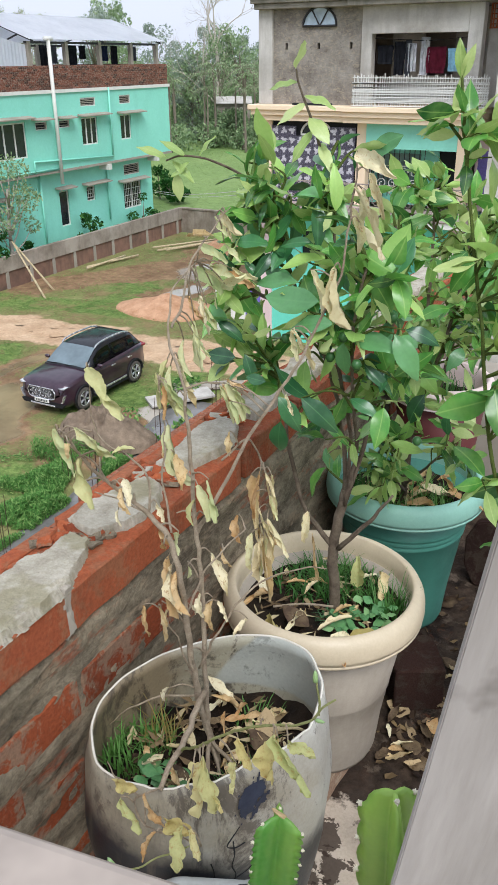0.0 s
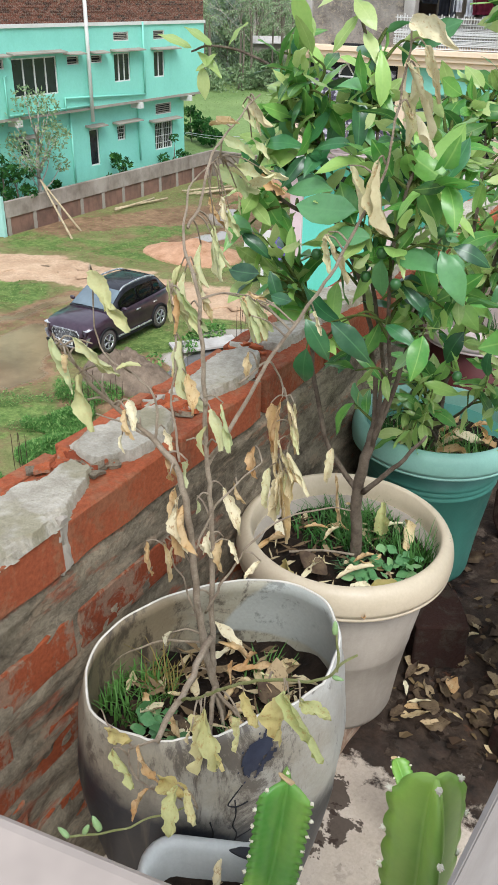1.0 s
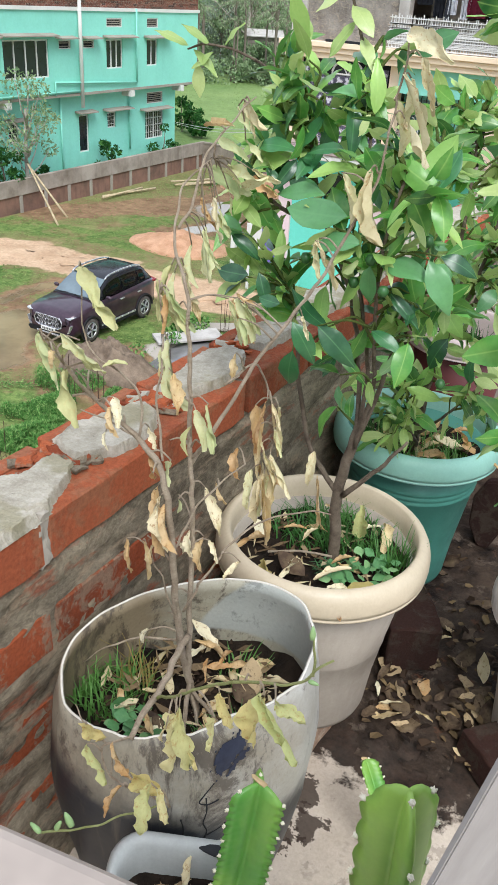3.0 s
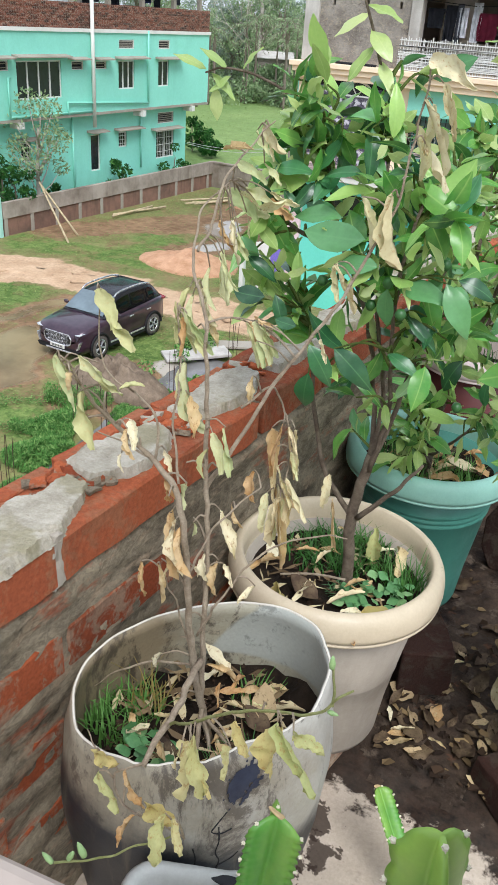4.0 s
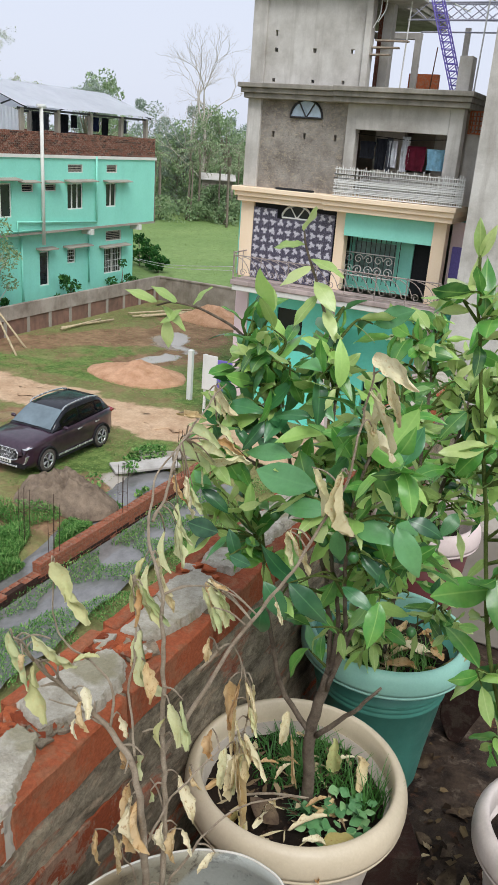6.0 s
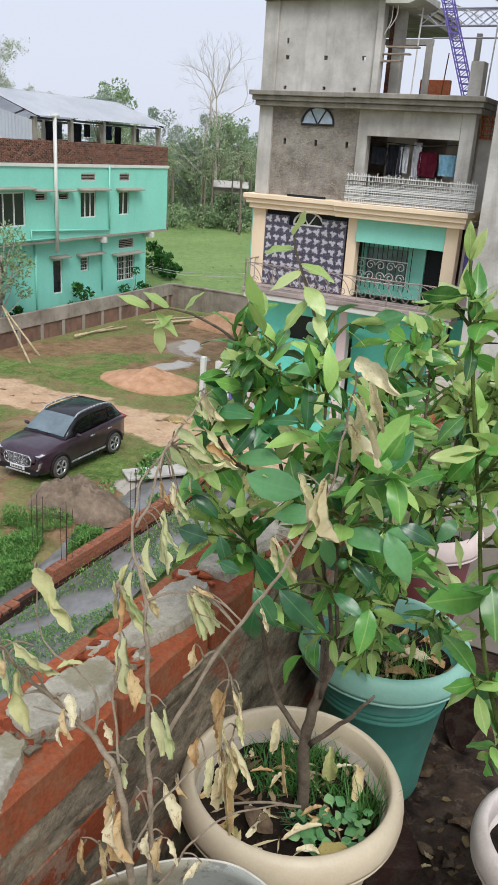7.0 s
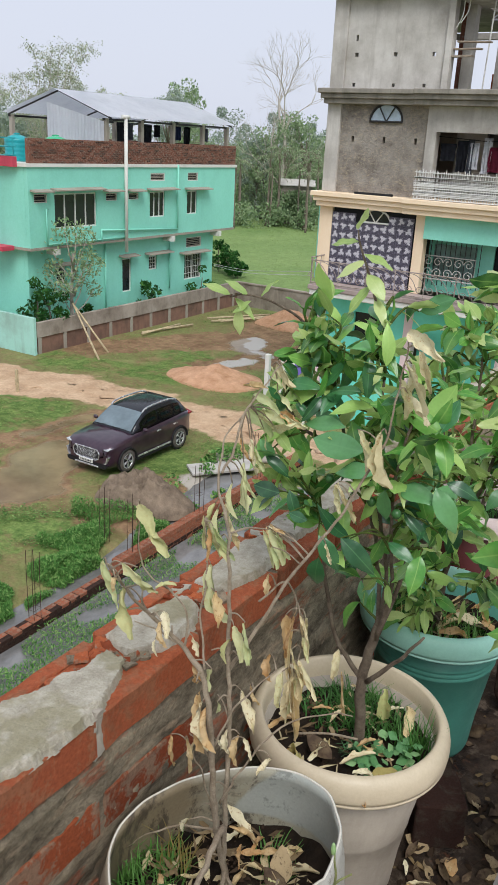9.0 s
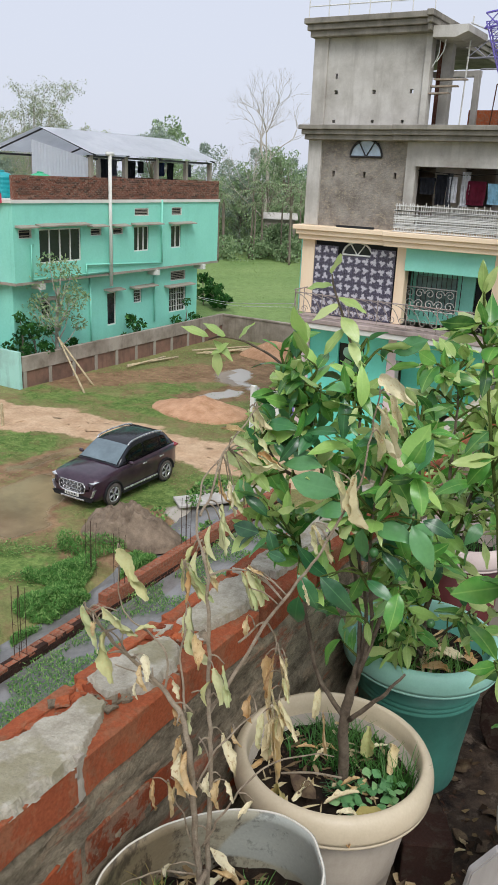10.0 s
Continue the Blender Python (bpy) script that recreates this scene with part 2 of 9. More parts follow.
def cap_mat():
    k = Mat("pale_cement_cap", 0.95)
    k.world_co()
    c = k.mix(k.ramp(k.noise(22, 8, 0.75), [(0.35, 0.0), (0.68, 1.0)]), rgb("c0baab"), rgb("8f8877"))
    c = k.mix(k.math("MULTIPLY", k.ramp(k.noise(7, 4, 0.6), [(0.52, 0.0), (0.58, 1.0)]), 0.6), c, rgb("86805f"))
    c = k.mix(k.math("MULTIPLY", k.ramp(k.noise(30, 6, 0.7), [(0.63, 0.0), (0.68, 1.0)]), 0.6), c, rgb("746c60"))
    fine = k.noise(200, 8, 0.8)
    c = k.mix(0.4, c, k.ramp(fine, [(0.3, 0.3), (0.7, 0.7)]), "OVERLAY")
    return k.color(c).bump(k.noise(90, 8, 0.8), 0.7, 0.006).m


M_CAP = cap_mat()

# ---------------------------------------------------------------- ground, 7.75 m below the terrace
G = -7.75


def ground_mat():
    k = Mat("rough_grass_and_mud", 0.95)
    k.world_co()

    def painted_on(name):
        n = k.node("ShaderNodeAttribute")
        n.attribute_name = name
        return n.outputs["Fac"]

    mud_a, wet_a, lush_a, track_a, rain_a = (painted_on(n) for n in ("mud", "wet", "lush", "track", "rain"))
    ragged = k.math("MULTIPLY", k.math("SUBTRACT", k.noise(2.6, 8, 0.75), 0.5), 1.1)
    grass = k.mix(k.ramp(k.noise(0.9, 6, 0.7), [(0.3, 0.0), (0.7, 1.0)]), rgb("6c7344"), rgb("888a58"))
    grass = k.mix(k.math("MULTIPLY", k.ramp(k.noise(1.9, 7, 0.75), [(0.46, 0.0), (0.58, 1.0)]), 0.55), grass, rgb("7c6f4c"))
    grass = k.mix(k.ramp(k.math("ADD", lush_a, ragged), [(0.35, 0.0), (0.65, 1.0)]), grass, k.mix(k.ramp(k.noise(3, 6, 0.75), [(0.35, 0.0), (0.65, 1.0)]), rgb("48662f"), rgb("7d9050")))
    grass = k.mix(0.6, grass, k.ramp(k.noise(11, 6, 0.8), [(0.3, 0.2), (0.7, 0.8)]), "OVERLAY")
    worn = k.ramp(k.noise(0.7, 8, 0.75, None, 0.8), [(0.50, 0.0), (0.60, 1.0)])
    mud = k.mix(k.ramp(k.noise(1.6, 6, 0.7), [(0.35, 0.0), (0.65, 1.0)]), rgb("9c8062"), rgb("745a43"))
    mud = k.mix(0.4, mud, k.ramp(k.noise(9, 6, 0.75), [(0.3, 0.25), (0.7, 0.75)]), "OVERLAY")
    sep = k.node("ShaderNodeSeparateXYZ")
    k.link(k.co, sep.inputs[0])
    # bare yard near the houses, lush field beyond the rear wall
    near = k.ramp(k.math("DIVIDE", sep.outputs[1], 100.0), [(0.395, 1.0), (0.41, 0.0)])
    c = k.mix(k.math("MULTIPLY", worn, 0.55), grass, mud)
    c = k.mix(k.ramp(k.math("ADD", mud_a, ragged), [(0.38, 0.0), (0.60, 1.0)]), c, mud)
    soak = k.ramp(k.math("ADD", wet_a, k.math("MULTIPLY", ragged, 0.5)), [(0.40, 0.0), (0.58, 1.0)])
    c = k.mix(soak, c, k.mix(k.ramp(k.noise(0.7, 5, 0.6), [(0.35, 0.0), (0.65, 1.0)]), rgb("927f5f"), rgb("715f46")))
    dirt = k.mix(k.ramp(k.noise(1.2, 6, 0.7), [(0.3, 0.0), (0.7, 1.0)]), rgb("cdb193"), rgb("a98a6c"))
    c = k.mix(k.ramp(k.math("ADD", track_a, k.math("MULTIPLY", ragged, 0.7)), [(0.42, 0.0), (0.58, 1.0)]), c, k.mix(0.45, dirt, k.ramp(k.noise(10, 6, 0.75), [(0.3, 0.25), (0.7, 0.75)]), "OVERLAY"))
    pooled = k.ramp(k.math("ADD", rain_a, k.math("MULTIPLY", ragged, 0.5)), [(0.44, 0.0), (0.54, 1.0)])
    # Standing rain: the pale colour paints in the sky's whitish reflection.
    c = k.mix(pooled, c, rgb("aca59a"))
    soak = k.math("MAXIMUM", soak, pooled)
    field = k.mix(k.ramp(k.noise(0.12, 6, 0.7, (1, 0.5, 1)), [(0.3, 0.0), (0.7, 1.0)]), rgb("67834a"), rgb("859a60"))
    field = k.mix(0.55, field, k.ramp(k.noise(2.5, 5, 0.75), [(0.3, 0.3), (0.7, 0.7)]), "OVERLAY")
    c = k.mix(near, field, c)
    k.rough(k.ramp(soak, [(0.0, 0.95), (0.9, 0.16)]))
    return k.color(c).bump(k.math("MULTIPLY", k.noise(7, 6, 0.75), k.math("SUBTRACT", 1.0, soak)), 0.7, 0.07).m


M_GROUND = ground_mat()


def dirt_mat(name, a, b, scale=2.0, rough=0.95):
    k = Mat(name, rough)
    k.world_co()
    c = k.mix(k.ramp(k.noise(scale, 6, 0.7), [(0.3, 0.0), (0.7, 1.0)]), a, b)
    c = k.mix(0.4, c, k.ramp(k.noise(scale * 12, 5, 0.75), [(0.3, 0.3), (0.7, 0.7)]), "OVERLAY")
    return k.color(c).bump(k.noise(scale * 9, 6, 0.75), 0.6, 0.04).m


M_TRACK = dirt_mat("pale_pink_dirt_track", rgb("cdb193"), rgb("a98a6c"), 1.2)
M_SAND = dirt_mat("orange_sand", rgb("cba283"), rgb("a47a5b"), 2.2)
M_EARTH = dirt_mat("grey_brown_earth", rgb("93826f"), rgb("5c5044"), 2.6)
M_SOIL = dirt_mat("dark_potting_soil", rgb("382d23"), rgb("15100c"), 22.0)


def water_mat(name, tint, rough, deep=0.45, scale=0.8):
    k = Mat(name, rough)
    k.world_co()
    # Tint holds turbid grey plus painted sky reflection; noise patches are darker.
    c = k.mix(k.ramp(k.noise(scale, 6, 0.75, (1.0, 0.6, 1.0)), [(0.42, 0.0), (0.60, 1.0)]), tint, tuple(v * deep for v in tint[:3]) + (1,))
    return k.color(c).bump(k.noise(6, 3, 0.6), 0.04, 0.02).m


M_WATER = water_mat("still_ditch_water", rgb("7f7e7c"), 0.04, 0.68, 1.2)

# the sheet: fine near the yard, coarse to the horizon, with a trench along the plinth beam
xs = [-600, -300, -150, -90, -60, -45] + [-36 + 0.3 * i for i in range(89)] + [-9.0, -8.2, -7.4, -6, -3, 0, 6, 14, 30, 70, 150, 400]
ys = [-200, -60, -20, -6] + [0 + 0.35 * i for i in range(124)] + [46, 52, 60, 72, 90, 120, 180, 320, 700]
# bare mud, soaked ground and lush grass: capsules (x0, y0, x1, y1, radius) with ragged rims
MUD = ((-25.0, 27.0, -22.0, 32.5, 1.3), (-22.0, 31.5, -19.5, 33.5, 1.9), (-20.5, 34.0, -21.5, 38.5, 1.5), (-18.8, 16.4, -18.5, 20.2, 0.55), (-16.9, 17.0, -15.9, 13.8, 1.35), (-16.0, 13.9, -20.0, 11.6, 1.4), (-12.9, 14.4, -12.3, 16.4, 1.1), (-19.0, 28.0, -18.0, 31.0, 1.1), (-22.0, 36.5, -14.0, 38.5, 1.1))
TRACK = ((-40, 15, -30, 17.8, 2.3), (-30, 17.8, -25, 20.4, 2.1), (-25, 20.4, -21.4, 21.8, 1.7), (-21.4, 21.8, -18.5, 22.2, 1.25), (-18.5, 22.2, -15, 22.1, 1.35), (-15, 22.1, -9, 22.4, 1.35))
RAIN = ((-18.9, 28.6, -18.3, 30.2, 0.42), (-19.6, 32.4, -20.4, 33.6, 0.55), (-18.2, 31.2, -19.0, 31.8, 0.30), (-12.6, 17.2, -12.2, 18.2, 0.35))
WET = ((-17.0, 16.6, -15.9, 13.9, 1.05), (-16.0, 14.1, -19.5, 12.2, 1.1), (-18.7, 17.0, -18.6, 19.8, 0.30), (-19.4, 31.4, -20.6, 33.0, 0.7))
LUSH = ((-19.8, 17.0, -21.0, 19.4, 1.5), (-25.0, 24.6, -19.5, 25.6, 1.0), (-19.5, 25.6, -21.0, 29.0, 1.2), (-14.6, 26.0, -15.5, 31.0, 1.4), (-14.2, 17.4, -12.8, 19.6, 1.2), (-22.5, 18.2, -30.0, 12.0, 1.6), (-14.6, 11.6, -12.4, 13.0, 0.9))


def inside(x, y, shapes):
    best = -9.0
    x += 0.5 * noise.noise(Vector((x * 0.8, y * 0.8, 1))) + 0.25 * noise.noise(Vector((x * 2.3, y * 2.3, 1)))
    y += 0.5 * noise.noise(Vector((x * 0.8, y * 0.8, 5))) + 0.25 * noise.noise(Vector((x * 2.3, y * 2.3, 5)))
    for x0, y0, x1, y1, rad in shapes:
        u = max(0.0, min(1.0, ((x - x0) * (x1 - x0) + (y - y0) * (y1 - y0)) / ((x1 - x0) ** 2 + (y1 - y0) ** 2)))
        best = max(best, rad - math.hypot(x - x0 - u * (x1 - x0), y - y0 - u * (y1 - y0)))
    return max(0.0, min(1.0, 0.5 + best * 0.9))


bm = bmesh.new()
ATTR = [(bm.verts.layers.float.new(n), shapes) for n, shapes in (("mud", MUD), ("wet", WET), ("lush", LUSH), ("track", TRACK), ("rain", RAIN))]
grid = []
for y in ys:
    row = []
    for x in xs:
        near = max(0.0, 1 - max(abs(x + 17) / 24, abs(y - 22) / 26))
        z = G + 0.025 * noise.noise(Vector((x * 0.5, y * 0.5, 3))) * min(1, near * 4) - 0.02
        if -12.6 < x < -7.8 and 2 < y < 21:
            z -= 0.38 * max(0.0, min(1, (x + 11.6 + 0.9 * min(1, max(0, (y - 12.5) / 4))) / 0.5, (-7.8 - x) / 0.5, (19.6 - y) / 1.0))
        row.append(bm.verts.new((x, y, z)))
        if -40 < x < -8 and 0 <= y < 45:
            for layer, shapes in ATTR:
                row[-1][layer] = inside(x, y, shapes)
    grid.append(row)
for a, b in zip(grid, grid[1:]):
    for k in range(len(xs) - 1):
        bm.faces.new((a[k], a[k + 1], b[k + 1], b[k]))
tagged(part("ground", bm, M_GROUND, smooth=True), "flat grassy ground with bare muddy patches", "ground", kind="structure")


def ribbon(name, centre, halves, z, mat, label, category, kind="structure", wob=0.25, step=0.4):
    """A flat strip with ragged edges along a line."""
    line = smooth_path([(x, y, 0) for x, y in centre], 40)
    n = len(line)
    bm = bmesh.new()
    rows = []
    for i, p in enumerate(line):
        d = (line[min(i + 1, n - 1)] - line[max(i - 1, 0)]).normalized()
        s = Vector((d.y, -d.x, 0))
        f = i / (n - 1) * (len(halves) - 1)
        h = halves[int(f)] * (1 - f % 1) + halves[min(int(f) + 1, len(halves) - 1)] * (f % 1)
        row = []
        for k in range(9):
            u = -1 + k / 4
            e = h * u + (wob * (noise.noise(Vector((p.x * 0.9, p.y * 0.9, u * 2))) + 0.7 * noise.noise(Vector((p.x * 3, p.y * 3, u * 2)))) if abs(u) > 0.7 else 0)
            q = p + s * e
            row.append(bm.verts.new((q.x, q.y, z - 0.035 * (abs(u) > 0.99) + 0.02 * noise.noise(Vector((q.x * 1.3, q.y * 1.3, 9))))))
        rows.append(row)
    for a, b in zip(rows, rows[1:]):
        for k in range(8):
            bm.faces.new((a[k], b[k], b[k + 1], a[k + 1]))
    return tagged(part(name, bm, mat, smooth=True), label, category, kind=kind)


ribbon("road", [(-40, 15), (-30, 17.8), (-25, 20.4), (-21.4, 21.8), (-18.5, 22.2), (-15, 22.1), (-12, 22.4), (-9, 22.2)], [1.5, 1.4, 1.1, 0.6, 0.55, 0.6, 0.55, 0.5], G + 0.006, M_TRACK, "pale pinkish dirt track across the yard", "dirt road", wob=0.55)


ribbon("water", [(-10.2, 2.5), (-10.2, 8), (-10.2, 12), (-10.6, 16), (-10.9, 19.0)], [1.6, 1.45, 1.3, 1.5, 1.6], G - 0.10, M_WATER, "still dark water lying in the ditch beside the beam", "ditch water", wob=0.1)


def heap(name, cx, cy, rx, ry, h, mat, label, category, seed, lump=0.03, dome=1.35):
    bm = bmesh.new()
    rings = []
    for i in range(31):
        f = i / 30
        ring = []
        for k in range(72):
            a = 2 * math.pi * k / 72
            w = 1 + 0.25 * noise.noise(Vector((math.cos(a) * 1.5, math.sin(a) * 1.5, seed)))
            x, y = cx + rx * f * w * math.cos(a), cy + ry * f * w * math.sin(a)
            z = G + 0.03 + h * (1 - f ** dome) * (1 + 0.3 * noise.noise(Vector((x * 1.2, y * 1.2, seed)))) + (0.07 * noise.noise(Vector((x * 3, y * 3, seed))) + lump * (noise.noise(Vector((x * 3.5, y * 3.5, seed + 4))) + 0.8 * noise.noise(Vector((x * 8, y * 8, seed))))) * (1 - f * f)
            ring.append(bm.verts.new((x, y, z if i < 30 else G - 0.05)))
        rings.append(ring)
    bmesh.ops.contextual_create(bm, geom=rings[0])
    for a, b in zip(rings, rings[1:]):
        for k in range(72):
            bm.faces.new((a[k], b[k], b[(k + 1) % 72], a[(k + 1) % 72]))
    return tagged(part(name, bm, mat, smooth=True), label, category)


heap("sand_heap", -17.8, 26.4, 2.2, 1.5, 0.52, M_SAND, "low heap of orange sand beside the dirt track", "sand heap", 1.0)
heap("sand_heap", -20.5, 37.6, 2.4, 1.3, 0.9, M_SAND, "heap of orange earth against the rear boundary wall", "sand heap", 5.0)
heap("earth_heap", -12.75, 15.5, 1.45, 1.05, 0.60, M_EARTH, "heap of grey brown earth beside the ditch", "earth heap", 9.0, 0.26, 2.4)

# ---------------------------------------------------------------- the terrace and its parapet
WX, WT, WZ = -0.65, 0.14, 0.72     # parapet: inner face, thickness, height


def floor_mat():
    k = Mat("worn_cement_floor", 0.8)
    k.world_co()
    c = k.mix(k.ramp(k.noise(5, 6, 0.65), [(0.3, 0.0), (0.7, 1.0)]), rgb("c9bcab"), rgb("a89a88"))
    c = k.mix(k.math("MULTIPLY", k.ramp(k.noise(28, 5, 0.7), [(0.56, 0.0), (0.66, 1.0)]), 0.45), c, rgb("84776a"))
    sep = k.node("ShaderNodeSeparateXYZ")
    k.link(k.co, sep.inputs[0])
    edge = k.math("ADD", sep.outputs[1], k.math("MULTIPLY", k.noise(9, 6, 0.7), 0.42))
    mud = k.ramp(k.math("SUBTRACT", edge, 1.0), [(0.40, 0.0), (0.43, 1.0)])
    patch = k.ramp(k.noise(8, 6, 0.7, None, 0.5), [(0.42, 0.94), (0.66, 1.0)])
    c = k.mix(k.math("MULTIPLY", mud, patch), c, k.mix(k.ramp(k.noise(26, 6, 0.75), [(0.35, 0.0), (0.65, 1.0)]), rgb("3c2c22"), rgb("0e0a07")))
    # dark damp blots with ragged rims
    wob = k.math("MULTIPLY", k.math("SUBTRACT", k.noise(24, 6, 0.7), 0.5), 0.16)
    for bx, by, br in ((-0.345, 1.115, 0.035), (-0.315, 1.065, 0.028), (-0.36, 1.03, 0.03), (-0.22, 1.20, 0.012), (-0.345, 0.985, 0.018)):
        d = k.math("ADD", k.math("POWER", k.math("SUBTRACT", sep.outputs[0], bx), 2.0), k.math("POWER", k.math("SUBTRACT", sep.outputs[1], by), 2.0))
        d = k.math("ADD", k.math("SQRT", d), wob)
        c = k.mix(k.math("MULTIPLY", k.math("LESS_THAN", d, br), 0.88), c, rgb("3a2e26"))
    stain = k.ramp(k.noise(6, 6, 0.65, None, 0.8), [(0.62, 0.0), (0.64, 1.0)])
    c = k.mix(k.math("MULTIPLY", stain, 0.35), c, rgb("5c4f43"))
    fine = k.noise(130, 5, 0.75)
    c = k.mix(0.3, c, k.ramp(fine, [(0.3, 0.3), (0.7, 0.7)]), "OVERLAY")
    return k.color(c).bump(k.noise(50, 7, 0.8), 0.5, 0.006).rough(k.ramp(mud, [(0.0, 0.85), (1.0, 0.75)])).m


def caked_mat():
    k = Mat("damp_caked_soil", 0.7)
    k.world_co()
    c = k.mix(k.ramp(k.noise(7, 7, 0.75), [(0.36, 0.0), (0.60, 1.0)]), rgb("120d0a"), rgb("4a3d32"))
    c = k.mix(k.math("MULTIPLY", k.ramp(k.noise(16, 6, 0.7, None, 0.4), [(0.55, 0.0), (0.63, 1.0)]), 0.7), c, rgb("665a4e"))
    c = k.mix(k.math("MULTIPLY", k.ramp(k.noise(11, 5, 0.7), [(0.60, 0.0), (0.68, 1.0)]), 0.7), c, rgb("6a4530"))
    c = k.mix(0.5, c, k.ramp(k.noise(90, 6, 0.8), [(0.3, 0.2), (0.7, 0.8)]), "OVERLAY")
    k.rough(k.ramp(k.noise(8, 4, 0.6), [(0.40, 0.5), (0.60, 0.95)]))
    return k.color(c).bump(k.noise(70, 8, 0.8), 0.8, 0.006).m


M_FLOOR = floor_mat()
tagged(part("floor", box(WX - WT, 2.6, -2.2, 3.4, -0.14, 0), M_FLOOR), "worn grey cement terrace floor with wet dirt and stains", "floor", kind="structure")
tagged(part("wall_house", box(WX - WT, 2.6, -2.2, 3.4, G - 0.3, -0.145), M_PLASTER), "cement plastered wall of the building under the terrace", "wall", kind="structure")

parapet = thing("wall_parapet", "low parapet of red bricks smeared with mortar, broken cement cap", "parapet wall", kind="structure")
bm = bmesh.new()
ny, nz = 300, 72
vs = {}
for i in range(ny + 1):
    for j in range(nz + 1):
        y, z = -0.9 + 4.3 * i / ny, (WZ - 0.012) * j / nz
        sm = noise.noise(Vector((3, y * 4, z * 18))) + 0.55 * noise.noise(Vector((7, y * 11 + z * 6, z * 38))) + 0.5 * noise.noise(Vector((1, y * 45, z * 60)))
        top = z > WZ - 0.088
        x = WX + (0.003 + 0.0085 * sm + 0.003 * noise.noise(Vector((2, y * 90, z * 110))) if not top else -0.008 + 0.003 * sm)
        vs[i, j] = bm.verts.new((x, y, z))
for i in range(ny):
    for j in range(nz):
        bm.faces.new((vs[i, j], vs[i + 1, j], vs[i + 1, j + 1], vs[i, j + 1]))
back = [bm.verts.new((WX - WT + 0.008, -0.9 + 4.3 * i / ny, WZ - 0.012)) for i in range(ny + 1)]
low = [bm.verts.new((WX - WT + 0.008, -0.9 + 4.3 * i / ny, 0)) for i in range(ny + 1)]
for i in range(ny):
    bm.faces.new((vs[i, nz], vs[i + 1, nz], back[i + 1], back[i]))
    bm.faces.new((back[i], back[i + 1], low[i + 1], low[i]))
part("mortar", bm, M_MORTAR, parapet, "grey brown mortar bedding", smooth=True)

# the bricks themselves: shared shapes with chipped corners
BL, BH = 0.255, 0.074


def brick_mesh(seed, l=BL, w=WT, h=BH, mat=None):
    bm = box(-w / 2, w / 2, -l / 2, l / 2, -h / 2, h / 2)
    bmesh.ops.subdivide_edges(bm, edges=[e for e in bm.edges if e.calc_length() > 0.1], cuts=5)
    bmesh.ops.bevel(bm, geom=[e for e in bm.edges if e.calc_face_angle(0) > 1], offset=0.003, segments=1, affect="EDGES")
    roughen(bm, 0.0040, 22, seed)
    roughen(bm, 0.0025, 75, seed)
    return mesh_of("brick", bm, mat or M_BRICK)


BRICKS = [brick_mesh(3.1 * i) for i in range(6)]
TOP = [brick_mesh(4.7 * i + 61, mat=M_BRICK_TOP) for i in range(4)]
for course in range(9):
    z = WZ - BH / 2 - 0.0805 * course
    y = -0.6855 + (0.134 if course % 2 else 0.0)
    while y < 3.3:
        bare = rnd.random() < (0.10 if course == 1 else 0.26) or (course == 2 and 0.8 < y < 1.1) or (course in (2, 3) and 0.5 < y < 0.72)
        proud = 0.005 if course == 0 else (rnd.uniform(0.001, 0.006) if bare else rnd.uniform(-0.012, -0.003))
        m = Matrix.Translation((WX - WT / 2 + proud, y + rnd.uniform(-0.003, 0.003), z - (0.004 if course == 0 else 0))) @ Euler((rnd.uniform(-0.012, 0.012), rnd.uniform(-0.01, 0.01), rnd.uniform(-0.012, 0.012))).to_matrix().to_4x4()
        piece("brick", rnd.choice(BRICKS if course else TOP), parapet, m)
        y += BL + 0.013

# outer edge: a proud row of narrower bricks, broken in places
EDGE = [brick_mesh(2.9 * i + 110, 0.225, 0.030, 0.066, M_BRICK_TOP) for i in range(4)]
y = 0.80
while y < 1.7:
    piece("brick", rnd.choice(EDGE), parapet, Matrix.Translation((WX - WT + 0.008, y, WZ - 0.031 + rnd.uniform(-0.008, 0.006))) @ Euler((rnd.uniform(-0.03, 0.03), rnd.uniform(-0.06, 0.06), rnd.uniform(-0.03, 0.03))).to_matrix().to_4x4())
    y += 0.245


